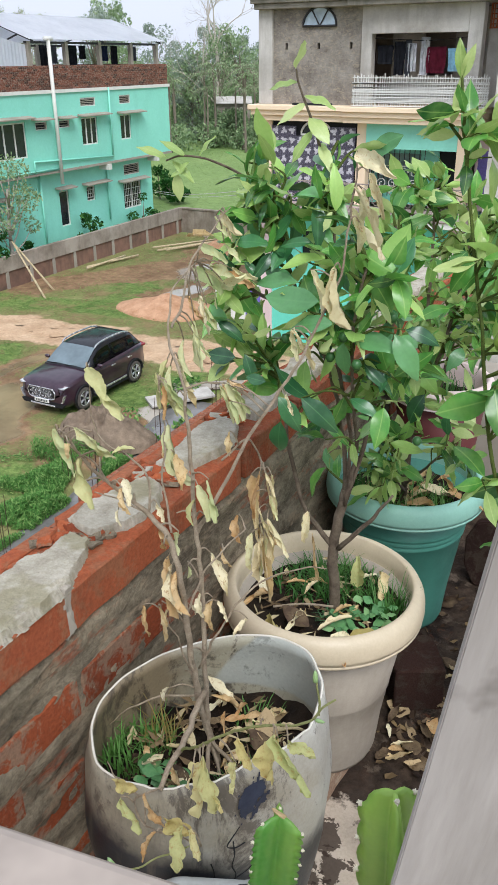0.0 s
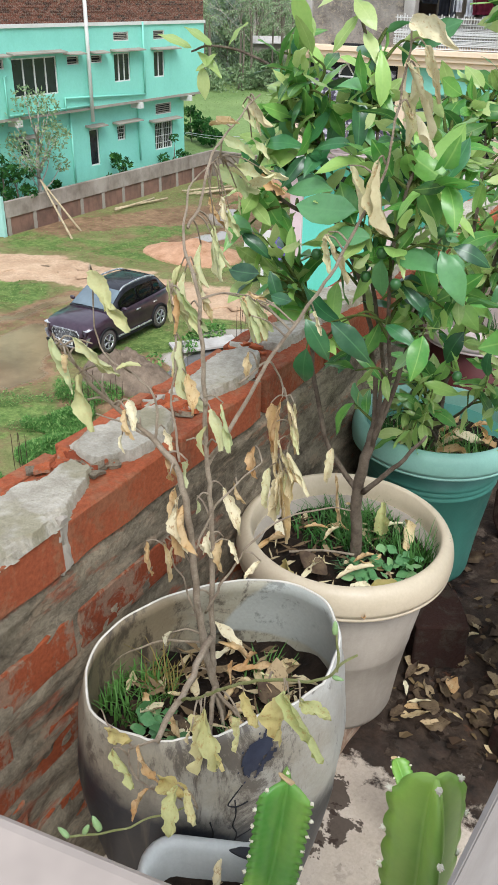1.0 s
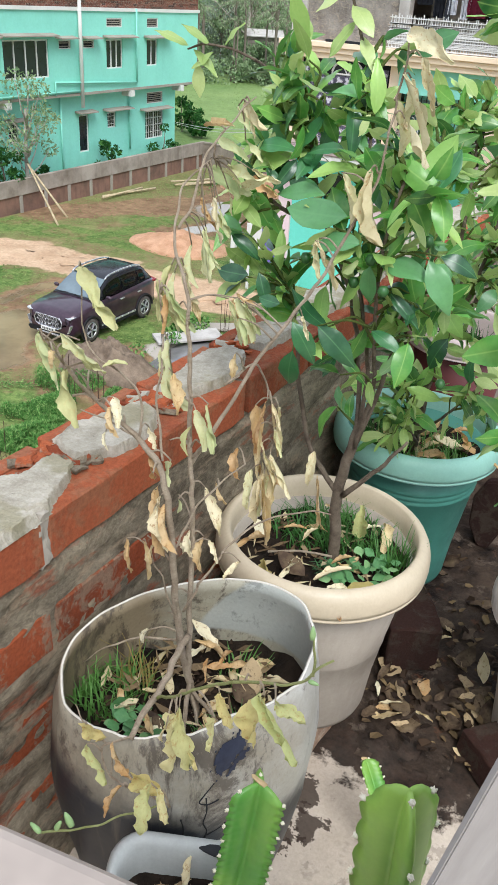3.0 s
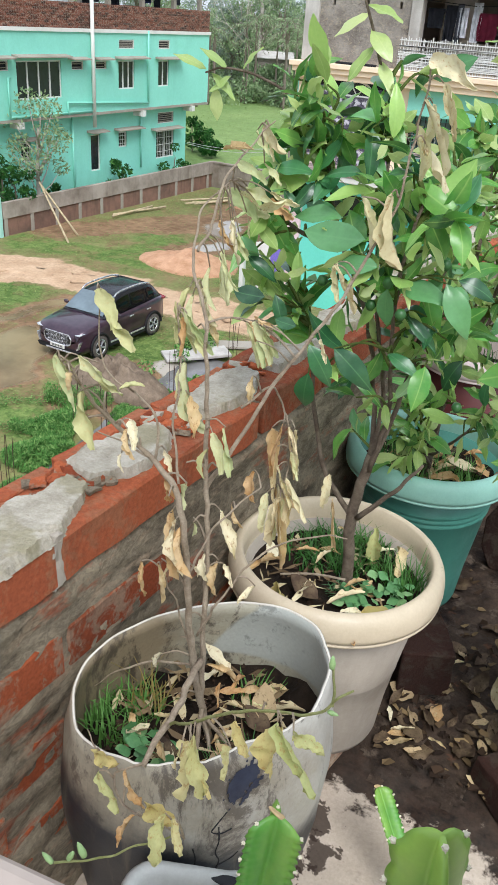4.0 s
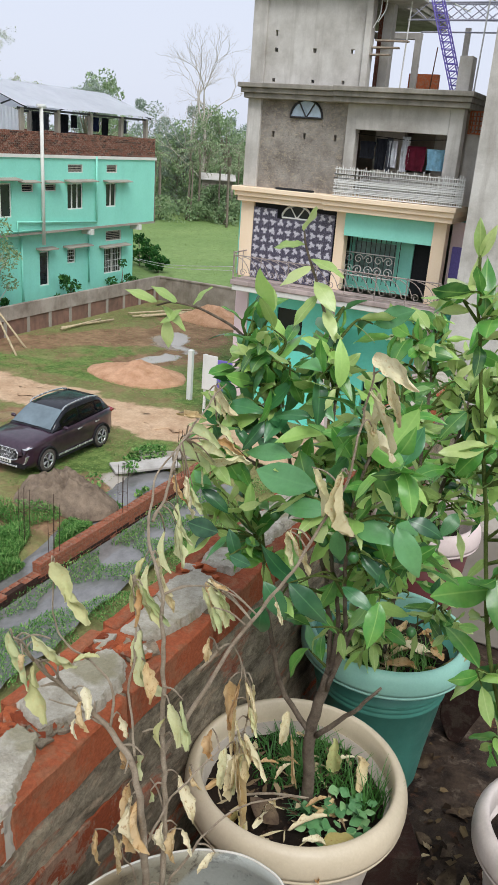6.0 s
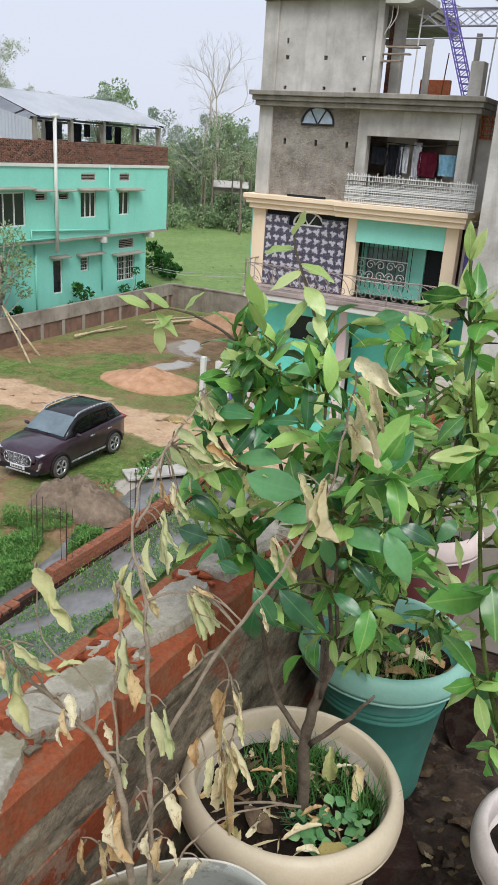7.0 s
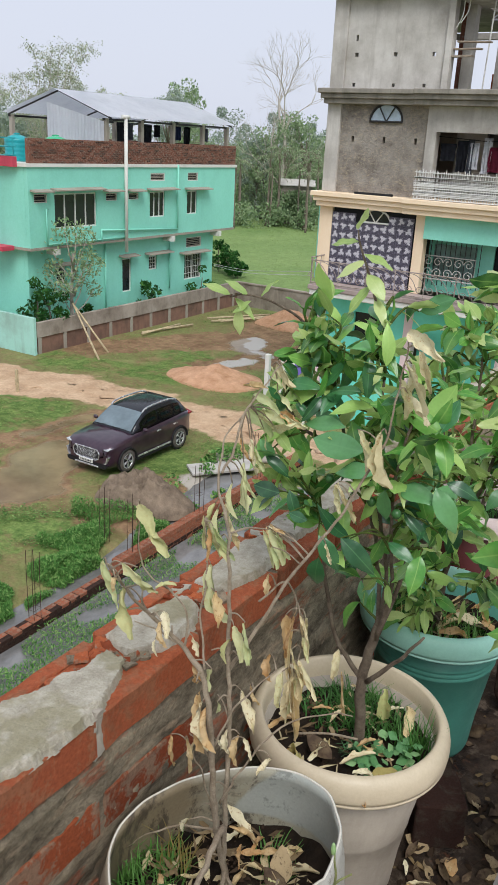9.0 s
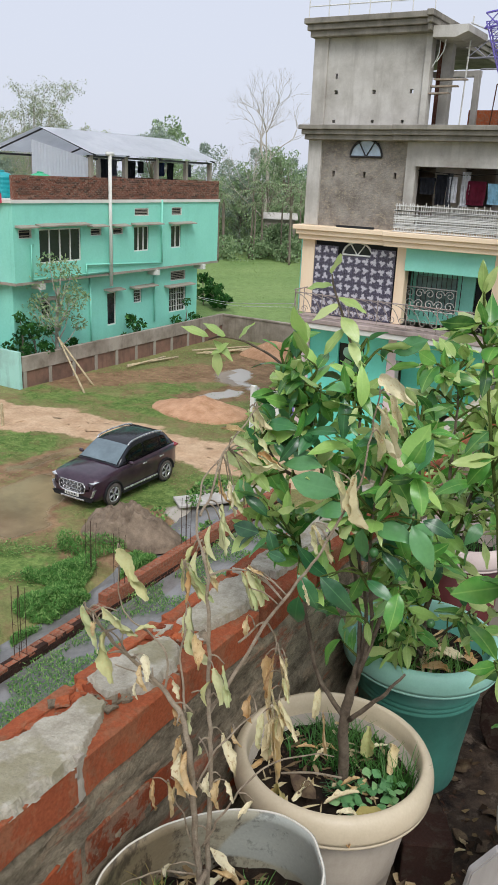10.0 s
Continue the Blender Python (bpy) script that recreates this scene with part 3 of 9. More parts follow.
def cap_slab(outline, h, seed):
    """A broken slab of cement left on the wall top. outline: (y, outer x, inner x) along the wall; the rim is crumbled in layers."""
    step = 0.0028
    bm = bmesh.new()
    y0, y1 = outline[0][0], outline[-1][0]
    nx, nyy = int((WT + 0.03) / step), int((y1 - y0 + 0.03) / step)
    vs = {}
    for i in range(nx + 1):
        for j in range(nyy + 1):
            x, y = WX - WT - 0.005 + step * i, y0 - 0.015 + step * j
            yc = min(max(y, y0), y1 - 1e-6)
            for a, b in zip(outline, outline[1:]):
                if a[0] <= yc <= b[0]:
                    f = (yc - a[0]) / (b[0] - a[0])
                    xo, xi = a[1] + (b[1] - a[1]) * f, a[2] + (b[2] - a[2]) * f
            p = Vector((x * 9, y * 9, seed))
            d = min(y - y0, y1 - y, xi - x, x - xo)
            d += 0.007 * noise.noise(p * 1.6) + 0.0045 * noise.noise(p * 5) + 0.0025 * noise.noise(p * 13)
            f = max(0.0, min(1.0, d / 0.0025))
            # flaked layers a little way in from the rim, and shallow pits
            flake = 0.006 + 0.016 * noise.noise(p * 2.4 + Vector((9, 0, 0)))
            f *= 0.55 if d < flake * 0.5 else (0.80 if d < flake else 1.0)
            pit = noise.noise(p * 3.1 + Vector((0, 7, 0)))
            z = WZ - 0.007 + (h + 0.005) * f + f * (0.0016 * noise.noise(p * 1.5) + 0.0009 * noise.noise(p * 9) + 0.0007 * noise.noise(p * 24) - 0.0035 * max(0.0, min(1.0, (pit - 0.45) * 9)))
            jit = noise.noise_vector(Vector((x * 260, y * 260, seed))) * 0.0010
            vs[i, j] = (bm.verts.new((x + jit.x, y + jit.y, z)), f)
    for i in range(nx):
        for j in range(nyy):
            q = (vs[i, j], vs[i + 1, j], vs[i + 1, j + 1], vs[i, j + 1])
            if max(v[1] for v in q) > 0:
                bm.faces.new([v[0] for v in q])
    bmesh.ops.delete(bm, geom=[v for v in bm.verts if not v.link_faces], context="VERTS")
    part("cement_cap", bm, M_CAP, parapet, "broken pale cement capping")


cap_slab([(0.585, WX - 0.120, WX - 0.016), (0.63, WX - 0.128, WX + 0.002), (0.70, WX - 0.122, WX + 0.004), (0.755, WX - 0.110, WX + 0.005), (0.80, WX - 0.105, WX + 0.003), (0.85, WX - 0.085, WX - 0.016), (0.905, WX - 0.085, WX - 0.045)], 0.015, 1.0)
cap_slab([(0.915, WX - 0.080, WX - 0.052), (0.94, WX - 0.120, WX - 0.034), (0.99, WX - 0.118, WX - 0.012), (1.06, WX - 0.112, WX - 0.012), (1.11, WX - 0.085, WX - 0.040)], 0.017, 2.0)
cap_slab([(1.165, WX - 0.100, WX - 0.050), (1.21, WX - 0.104, WX - 0.036), (1.30, WX - 0.115, WX - 0.016), (1.35, WX - 0.112, WX - 0.020), (1.41, WX - 0.105, WX - 0.050)], 0.015, 3.0)
cap_slab([(1.45, WX - 0.110, WX - 0.030), (1.8, WX - 0.115, WX - 0.020), (2.1, WX - 0.110, WX - 0.025)], 0.016, 4.0)
cap_slab([(2.13, WX - 0.115, WX - 0.020), (2.7, WX - 0.120, WX - 0.022), (3.3, WX - 0.115, WX - 0.020)], 0.016, 5.0)
cap_slab([(-0.85, WX - 0.120, WX - 0.010), (0.1, WX - 0.120, WX - 0.012), (0.40, WX - 0.110, WX - 0.030)], 0.013, 6.0)
for yy, zz in ((0.786, 0.685),):
    bm = box(-0.010, 0.007, -0.009, 0.009, -0.042, 0.036)
    bmesh.ops.subdivide_edges(bm, edges=bm.edges[:], cuts=5, use_grid_fill=True)
    roughen(bm, 0.007, 35, yy)
    roughen(bm, 0.004, 120, yy)
    part("mortar_joint", bm, M_CONCRETE, parapet, "pale mortar squeezed from the joint", at=pose(WX - 0.002, yy, zz))

tagged(part("ledge", box(-0.64, 2.6, 2.62, 2.9, 0, 0.42, bev=0.012), M_CONCRETE), "low cement ledge closing the end of the terrace", "ledge", kind="structure")

# crumbled mortar and brick chips on the wall top
rc = random.Random(17)
for k in range(70):
    y = rc.choice((0.87, 0.895, 0.90, 0.915, 1.12, 1.13, 1.14, 1.16, 1.43, 0.63, 0.60)) + rc.uniform(-0.025, 0.025)
    s_ = rc.uniform(0.003, 0.012)
    bm = box(-s_, s_, -s_ * 1.4, s_ * 1.4, -s_ * 0.35, s_ * 0.35)
    bmesh.ops.subdivide_edges(bm, edges=bm.edges[:], cuts=1, use_grid_fill=True)
    roughen(bm, s_ * 0.55, 55, k)
    ob = part("rubble", bm, rc.choice((M_CAP, M_BRICK, M_BRICK, M_MORTAR)), at=pose(WX - rc.uniform(0.03, 0.12), y, WZ + s_ * 0.2, rc.uniform(-12, 12), rc.uniform(-12, 12), rc.uniform(0, 360)))
    tagged(ob, "chip of broken brick and mortar on the parapet", "rubble", "wall rubble")

# ---------------------------------------------------------------- the mint green two-storey house
def wall_x(x, t, y0, y1, z0, z1, holes, bm=None):
    """A wall in the plane x (front face), going back by t, with rectangular holes (y0, y1, z0, z1) cut through."""
    bm = bm or bmesh.new()
    ys = sorted({y0, y1, *(h[0] for h in holes), *(h[1] for h in holes)})
    zs = sorted({z0, z1, *(h[2] for h in holes), *(h[3] for h in holes)})
    for a, b in zip(ys, ys[1:]):
        for c, d in zip(zs, zs[1:]):
            if not any(h[0] <= a and b <= h[1] and h[2] <= c and d <= h[3] for h in holes):
                box(x - t, x, a, b, c, d, bm)
    bmesh.ops.remove_doubles(bm, verts=bm.verts[:], dist=1e-4)
    seen = {}
    for f in bm.faces[:]:
        seen.setdefault(tuple(round(v, 3) for v in f.calc_center_median()), []).append(f)
    bmesh.ops.delete(bm, geom=[f for fs in seen.values() if len(fs) > 1 for f in fs], context="FACES")
    return bm


def window_x(parent, x, y0, y1, z0, z1, panes, bars=False, frame=M_WHITE):
    """A framed window in the plane x, looking towards +x."""
    w = part("window", wall_x(x - 0.06, 0.07, y0, y1, z0, z1, [(y0 + 0.06, y1 - 0.06, z0 + 0.06, z1 - 0.06)]), frame, parent, "white framed window with dark panes")
    for k in range(1, panes):
        c = y0 + (y1 - y0) * k / panes
        part("mullion", box(x - 0.12, x - 0.062, c - 0.03, c + 0.03, z0 + 0.061, z1 - 0.061), frame, w)
    for k in range(panes):
        a, b = y0 + (y1 - y0) * k / panes, y0 + (y1 - y0) * (k + 1) / panes
        part("pane", box(x - 0.10, x - 0.09, a + 0.05, b - 0.05, z0 + 0.05, z1 - 0.05), M_GLASS_DARK, w)
    if bars:
        n = int((y1 - y0) / 0.16)
        for k in range(1, n):
            c = y0 + (y1 - y0) * k / n
            part("bar", box(x - 0.055, x - 0.035, c - 0.008, c + 0.008, z0 + 0.05, z1 - 0.05), frame, w)
        for k in range(1, 4):
            c = z0 + (z1 - z0) * k / 4
            part("bar", box(x - 0.034, x - 0.02, y0 + 0.03, y1 - 0.03, c - 0.012, c + 0.012), frame, w)
    return w


def vent_x(parent, x, y0, y1, z0, z1, slats):
    w = part("ventilator", wall_x(x - 0.02, 0.09, y0, y1, z0, z1, [(y0 + 0.04, y1 - 0.04, z0 + 0.04, z1 - 0.04)]), M_WHITE, parent, "slatted concrete ventilator")
    # Near-black sheet: the shade behind the slats is put into its colour.
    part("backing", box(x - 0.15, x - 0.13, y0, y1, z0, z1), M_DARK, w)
    for k in range(slats):
        c = z0 + 0.04 + (z1 - z0 - 0.08) * (k + 0.5) / slats
        part("slat", box(x - 0.10, x - 0.03, y0 + 0.041, y1 - 0.041, c - 0.018, c + 0.018), M_CONCRETE, w)
    return w


def awning_x(parent, x, y0, y1, z, d=0.42):
    part("awning", prism([(x + 0.002, z + 0.07), (x + d, z), (x + d, z - 0.05), (x + 0.002, z - 0.02)], y0, y1), M_CONCRETE, parent, "small concrete sunshade")


HX, HL = -27.5, -28.0
house = thing("house", "mint green two-storey house with brick parapet and tin rooftop shed", "house", pose(0, 0, 0.12))
up_holes = [(27.2, 29.96, -2.79, -1.24), (25.96, 26.75, -1.62, -1.22), (30.64, 31.44, -1.66, -1.30), (32.31, 33.1, -1.66, -1.32), (34.0, 35.27, -2.6, -1.30), (37.26, 38.2, -2.58, -1.33), (34.05, 35.25, -0.78, -0.38), (37.28, 38.25, -0.8, -0.37)]
part("wall", wall_x(HX, 0.22, 25.65, 42.0, -3.55, -0.1, up_holes), M_GREEN, house, "mint green painted upper wall")
low_holes = [(27.65, 28.28, -5.5, -4.65), (34.56, 35.25, -5.45, -4.7), (32.38, 33.09, -6.4, -4.66), (37.79, 39.47, -6.34, -4.9), (37.92, 39.39, -4.52, -3.95)]
part("wall", wall_x(HL, 0.22, 25.9, 40.6, G - 0.3, -3.67, low_holes), M_GREEN, house, "mint green painted lower wall")
part("wall", box(-37.5, HX - 0.23, 25.65, 25.85, -3.55, -0.1), M_GREEN, house)
part("wall", box(-37.5, HL - 0.23, 25.9, 26.1, G - 0.1, -3.67), M_GREEN, house)
part("wall", box(-37.5, HX - 0.23, 41.8, 42.0, -3.55, -0.1), M_GREEN, house)
part("wall", box(-37.5, HL - 0.23, 40.4, 40.6, G - 0.1, -3.67), M_GREEN, house)
part("wall", box(-37.7, -37.51, 25.65, 42.0, G - 0.1, -0.1), M_GREEN, house)
# The rooms' dimness is painted: one near-black sheet behind all openings.
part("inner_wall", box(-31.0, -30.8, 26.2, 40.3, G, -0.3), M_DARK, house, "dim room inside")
part("floor_slab", box(-37.5, HX + 0.04, 25.60, 42.05, -3.67, -3.551), M_CONCRETE, house, "grey edge of the floor slab")
part("floor_slab", box(-37.5, HX + 0.07, 25.55, 42.07, -0.099, 0.05), M_WHITE, house, "pale edge of the roof slab")
part("edge_band", box(-34, HX - 0.5, 25.30, 25.55, -0.12, 0.3), M_RED, house, "red painted slab edge")
part("edge_band", box(-37, HX - 1.0, 24.9, 25.60, -3.72, -3.52), M_RED, house, "red painted slab edge")
for a, b, c, d, n in ((27.2, 29.96, -2.79, -1.24, 4), (34.0, 35.27, -2.6, -1.30, 3), (37.26, 38.2, -2.58, -1.33, 2)):
    window_x(house, HX, a, b, c, d, n)
window_x(house, HL, 37.79, 39.47, -6.34, -4.9, 2, bars=True)
window_x(house, HL, 27.65, 28.28, -5.5, -4.65, 1, bars=True)
window_x(house, HL, 34.56, 35.25, -5.45, -4.7, 1, bars=True)
window_x(house, HL, 32.38, 33.09, -6.4, -4.66, 1)
for a, b, c, d in (up_holes[6], up_holes[7]):
    vent_x(house, HX, a, b, c, d, 4)
vent_x(house, HL, 37.92, 39.39, -4.52, -3.95, 5)
for a, b, c, d in up_holes[1:4]:
    vent_x(house, HX, a, b, c, d, 2)
for a, b, z in ((25.75, 26.85, -1.1), (26.98, 30.3, -1.06), (30.4, 31.6, -1.18), (32.2, 33.3, -1.2), (33.75, 36.1, -1.18), (37.0, 39.2, -1.22)):
    awning_x(house, HX, a, b, z)
for a, b, z in ((27.4, 28.6, -4.5), (34.2, 36.3, -4.55), (32.1, 33.4, -4.5), (37.3, 39.9, -4.78)):
    awning_x(house, HL, a, b, z)
for y in (27.2, 35.9, 40.4):
    part("bracket", box(HL + 0.002, HX + 0.15, y - 0.13, y + 0.13, -3.95, -3.672), M_WHITE, house, "beam end under the overhang")


def pipe(points, r, parent, name="pipe", mat=None, sides=8):
    return part(name, tube(points, r, sides=sides), mat or M_GREEN, parent, smooth=True)


pipe([(HX + 0.12, 32.0, -4.2), (HX + 0.12, 32.0, 2.2)], 0.09, house, "downpipe", M_WHITE)
pipe([(HX + 0.12, 31.75, 2.2), (HX + 0.12, 32.25, 2.2)], 0.10, house, "pipe_tee", M_WHITE)
pipe([(HX + 0.09, 36.3, -3.3), (HX + 0.09, 36.3, 0.03)], 0.05, house)
pipe([(HX + 0.09, 30.2, -3.55), (HX + 0.09, 30.2, -3.02), (HX + 0.09, 36.3, -3.3)], 0.05, house)
pipe([(HX + 0.09, 26.6, -3.45), (HX + 0.09, 26.6, -1.9), (HX + 0.09, 26.75, -1.9)], 0.04, house)
pipe([(HX + 0.07, 26.6, -3.44), (HX + 0.07, 31.9, -3.46)], 0.045, house)
pipe([(HL + 0.09, 36.3, -6.6), (HL + 0.09, 36.3, -3.68)], 0.05, house)
pipe([(HL + 0.09, 31.0, -7.6), (HL + 0.09, 31.0, -3.68)], 0.05, house)
# rooftop parapet of bare old brick
par_m = wall_x(HX - 0.02, 0.2, 25.8, 42.0, 0.052, 1.08, [])
hp = part("parapet", par_m, M_BRICK_ROOF, house, "bare weathered brick parapet")
OLD = [brick_mesh(2.3 * i + 40, 0.25, 0.12, 0.085, M_BRICK_ROOF) for i in range(4)]
for c in range(10):
    y = 25.93 + (0.135 if c % 2 else 0)
    while y < 41.9:
        if rnd.random() < 0.7:
            piece("brick", rnd.choice(OLD), hp, Matrix.Translation((HX - 0.068 + rnd.uniform(0, 0.014), y, 0.105 + 0.1 * c)))
        y += 0.27
part("parapet", box(-37.5, HX - 0.23, 41.8, 42.0, 0.052, 1.08), M_BRICK_OLD, house)

# tin-roofed shed on the roof
shed = thing("roof_shed", "open rooftop shed with grey corrugated tin roof and sheet wall", "shed", pose(0, 0, 0.12))


def corrugated(a, b, c, d, n, amp, mat, name, parent, label=""):
    """A ribbed sheet between corners a-b (eave) and d-c (ridge)."""
    a, b, c, d = (Vector(v) for v in (a, b, c, d))
    nrm = (b - a).cross(d - a).normalized()
    bm = bmesh.new()
    lo, hi = [], []
    for i in range(n * 4 + 1):
        f = i / (n * 4)
        o = nrm * amp * math.sin(2 * math.pi * i / 4)
        lo.append(bm.verts.new(a.lerp(b, f) + o))
        hi.append(bm.verts.new(d.lerp(c, f) + o))
    for i in range(n * 4):
        bm.faces.new((lo[i], lo[i + 1], hi[i + 1], hi[i]))
    bmesh.ops.solidify(bm, geom=bm.faces[:], thickness=0.012)
    return part(name, bm, mat, parent, label)


corrugated((-27.3, 30.7, 2.16), (-27.3, 41.6, 2.2), (-30.8, 41.6, 3.35), (-30.8, 30.7, 3.35), 50, 0.02, M_SHEET, "roof_sheet", shed, "grey corrugated tin sheet")
corrugated((-34.6, 41.6, 2.2), (-34.6, 30.7, 2.2), (-30.8, 30.7, 3.36), (-30.8, 41.6, 3.36), 50, 0.02, M_SHEET, "roof_sheet", shed, "grey corrugated tin sheet")
corrugated((-31.5, 30.85, 0.05), (-27.75, 30.85, 0.05), (-27.75, 30.85, 1.95), (-31.5, 30.85, 2.75), 18, 0.015, M_SHEET, "sheet_wall", shed, "pale grey sheet wall")
for y in (31.0, 33.6, 36.2, 38.9, 41.3):
    for x in (-27.75, -34.2):
        part("post", box(x - 0.1, x + 0.1, y - 0.1, y + 0.1, 0.051, 2.1), M_CONCRETE, shed)
for x in (-27.75, -34.2):
    part("beam", box(x - 0.05, x + 0.05, 30.8, 41.5, 2.0, 2.1), M_METAL_DARK, shed)
for y in (31.0, 36.2, 41.3):
    part("rafter", tube([(-27.4, y, 2.1), (-30.8, y, 3.28), (-34.4, y, 2.13)], 0.045, sides=6), M_METAL_DARK, shed)

CLOTH = [plain("cloth_" + n, rgb(h), 0.9, 0, 0.25, 6) for n, h in (("dark", "2b2d33"), ("grey", "5d6068"), ("maroon", "6a2335"), ("sky_blue", "9fd0e6"), ("white", "d9dbe0"), ("navy", "2a3350"))]


def garment(name, x, y, z, w, h, mat, label, along="y", seed=0.0):
    """A garment hanging in folds from a line."""
    bm = bmesh.new()
    rows = []
    for j in range(8):
        row = []
        for i in range(11):
            u, v = i / 10 - 0.5, j / 7
            fold = 0.05 * math.sin(u * 19 + seed) * (0.3 + v) + 0.04 * noise.noise(Vector((u * 4, v * 3, seed)))
            ww = w * (1 - 0.12 * v + 0.1 * noise.noise(Vector((v * 4, seed, 0))))
            p = (x + fold, y + u * ww, z - v * h) if along == "y" else (x + u * ww, y + fold, z - v * h)
            row.append(bm.verts.new(p))
        rows.append(row)
    for a, b in zip(rows, rows[1:]):
        for i in range(10):
            bm.faces.new((a[i], a[i + 1], b[i + 1], b[i]))
    bmesh.ops.solidify(bm, geom=bm.faces[:], thickness=0.01)
    return tagged(part(name, bm, mat, smooth=True), label, "garment", "laundry")


for k, (y, w, h, c) in enumerate(((32.6, 0.7, 1.0, 0), (33.3, 0.5, 0.8, 1), (34.6, 0.8, 0.9, 0), (35.4, 0.5, 0.6, 0), (37.2, 0.7, 0.7, 5), (38.1, 0.6, 1.0, 0), (39.8, 0.5, 0.7, 1))):
    garment("garment", -28.2, y, 2.07, w, h, CLOTH[c], "dark garment drying under the rooftop shed", "y", k * 1.7)
tagged(part("clothes_line", tube([(-28.2, 31.0, 2.12), (-28.2, 36, 2.06), (-28.2, 41.3, 2.12)], 0.012, sides=5), M_METAL_DARK), "thin line for drying clothes under the shed", "clothes line")

# water tanks on the left wing of the roof
M_TANK = plain("blue_green_tank_plastic", rgb("1f9aa0"), 0.4)
M_TANK_G = plain("green_tank_plastic", rgb("45b584"), 0.4)


def tank(x, y, z, r, h, mat, label):
    t = thing("water_tank", label, "water tank", pose(x, y, z), "rooftop tanks")
    prof = [(0, 0), (r, 0)]
    for k in range(5):
        prof += [(r, h * (k + 0.15) / 5), (r * 1.03, h * (k + 0.4) / 5), (r * 1.03, h * (k + 0.75) / 5), (r, h * (k + 1) / 5)]
    prof += [(r * 0.6, h * 1.12), (r * 0.3, h * 1.18), (0, h * 1.18)]
    part("body", lathe(prof, 32), mat, t, smooth=True)
    part("lid", lathe([(0, h * 1.19), (r * 0.26, h * 1.19), (r * 0.26, h * 1.25), (0, h * 1.27)], 20), mat, t)
    return t


for zz in (0.35, 0.7, 1.05):
    part("roof_rail", tube([(-28.25, 20.0, zz), (-28.25, 25.75, zz)], 0.03, sides=6), M_TANK, house, "blue green roof rail")
for yy in (21.0, 23.4, 25.6):
    part("roof_rail_post", tube([(-28.25, yy, 0.0), (-28.25, yy, 1.05)], 0.03, sides=6), M_TANK, house)
tank(-29.5, 27.0, 0.172, 0.55, 0.95, M_TANK, "blue green ribbed plastic water tank on the roof")
tank(-29.3, 29.2, 0.172, 0.62, 0.95, M_TANK_G, "green plastic water tank on the roof")

# ---------------------------------------------------------------- boundary walls
M_BOUND = painted("stained_boundary_plaster", rgb("aaa094"), rgb("6e6357"), 1.0, 0.9, 0.95)
M_PANEL = painted("dusty_brick_infill", rgb("8a6a5c"), rgb("5f5046"), 1.4, 0.95, 0.95)
M_FADED = painted("faded_mint_paint", rgb("a6d6c9"), rgb("8ba69b"), 0.9, 0.7, 0.9)
bw = thing("wall_boundary", "grey plastered boundary wall with brick panels and concrete posts", "boundary wall", kind="structure")
part("coping", box(-26.12, -25.93, 24.35, 40.5, -7.02, -6.35, bev=0.01), M_BOUND, bw, "grey plastered upper band")
part("brick_panel", box(-26.08, -25.99, 24.4, 40.45, G - 0.1, -7.021), M_PANEL, bw, "weathered brick infill")
y = 24.5
while y < 40.5:
    part("post", box(-26.10, -25.94, y - 0.09, y + 0.09, G - 0.1, -7.022, bev=0.008), M_CONCRETE, bw)
    y += 1.55
rw = thing("wall_rear", "grey cement boundary wall before the green field", "boundary wall", kind="structure")
part("wall_face", box(-26.1, -4.0, 40.5, 40.65, G - 0.1, -6.45, bev=0.01), M_BOUND, rw)
part("coping", box(-26.1, -4.0, 40.46, 40.69, -6.449, -6.36, bev=0.008), M_BOUND, rw)
tagged(part("wall_gate", box(-38, -25.93, 24.14, 24.30, G - 0.1, -6.1, bev=0.01), M_FADED), "faded mint green painted boundary wall", "boundary wall", kind="structure")

for foot, top in (((-23.45, 25.55), (-25.88, 26.65, -6.0)), ((-24.02, 26.78), (-25.88, 26.8, -6.1))):
    p0 = Vector((foot[0], foot[1], G - 0.05))
    d = Vector(top) - p0
    tagged(part("bamboo_pole", tube([p0, p0 + d * 0.5, p0 + d * 1.1], [0.05, 0.045, 0.04]), M_BAMBOO, smooth=True), "pale bamboo pole leaning on the boundary wall", "pole", "bamboo poles")
for k, (x0, y0, x1, y1) in enumerate(((-25.2, 30.6, -24.4, 33.8), (-24.9, 30.2, -24.8, 33.2), (-24.6, 35.4, -22.8, 39.0), (-24.2, 35.2, -22.3, 38.6), (-24.0, 35.6, -21.6, 38.9), (-23.6, 35.2, -22.0, 39.2))):
    tagged(part("bamboo_pole", tube([(x0, y0, G + 0.08 + 0.04 * (k % 3)), (x1, y1, G + 0.1 + 0.05 * (k % 2))], 0.05), M_BAMBOO, smooth=True), "loose bamboo pole lying on the ground", "pole", "bamboo poles")
tagged(part("wooden_stake", box(-22.62, -22.52, 20.02, 20.12, G - 0.1, G + 0.85, bev=0.01), M_BAMBOO), "short weathered wooden stake beside the track", "stake")

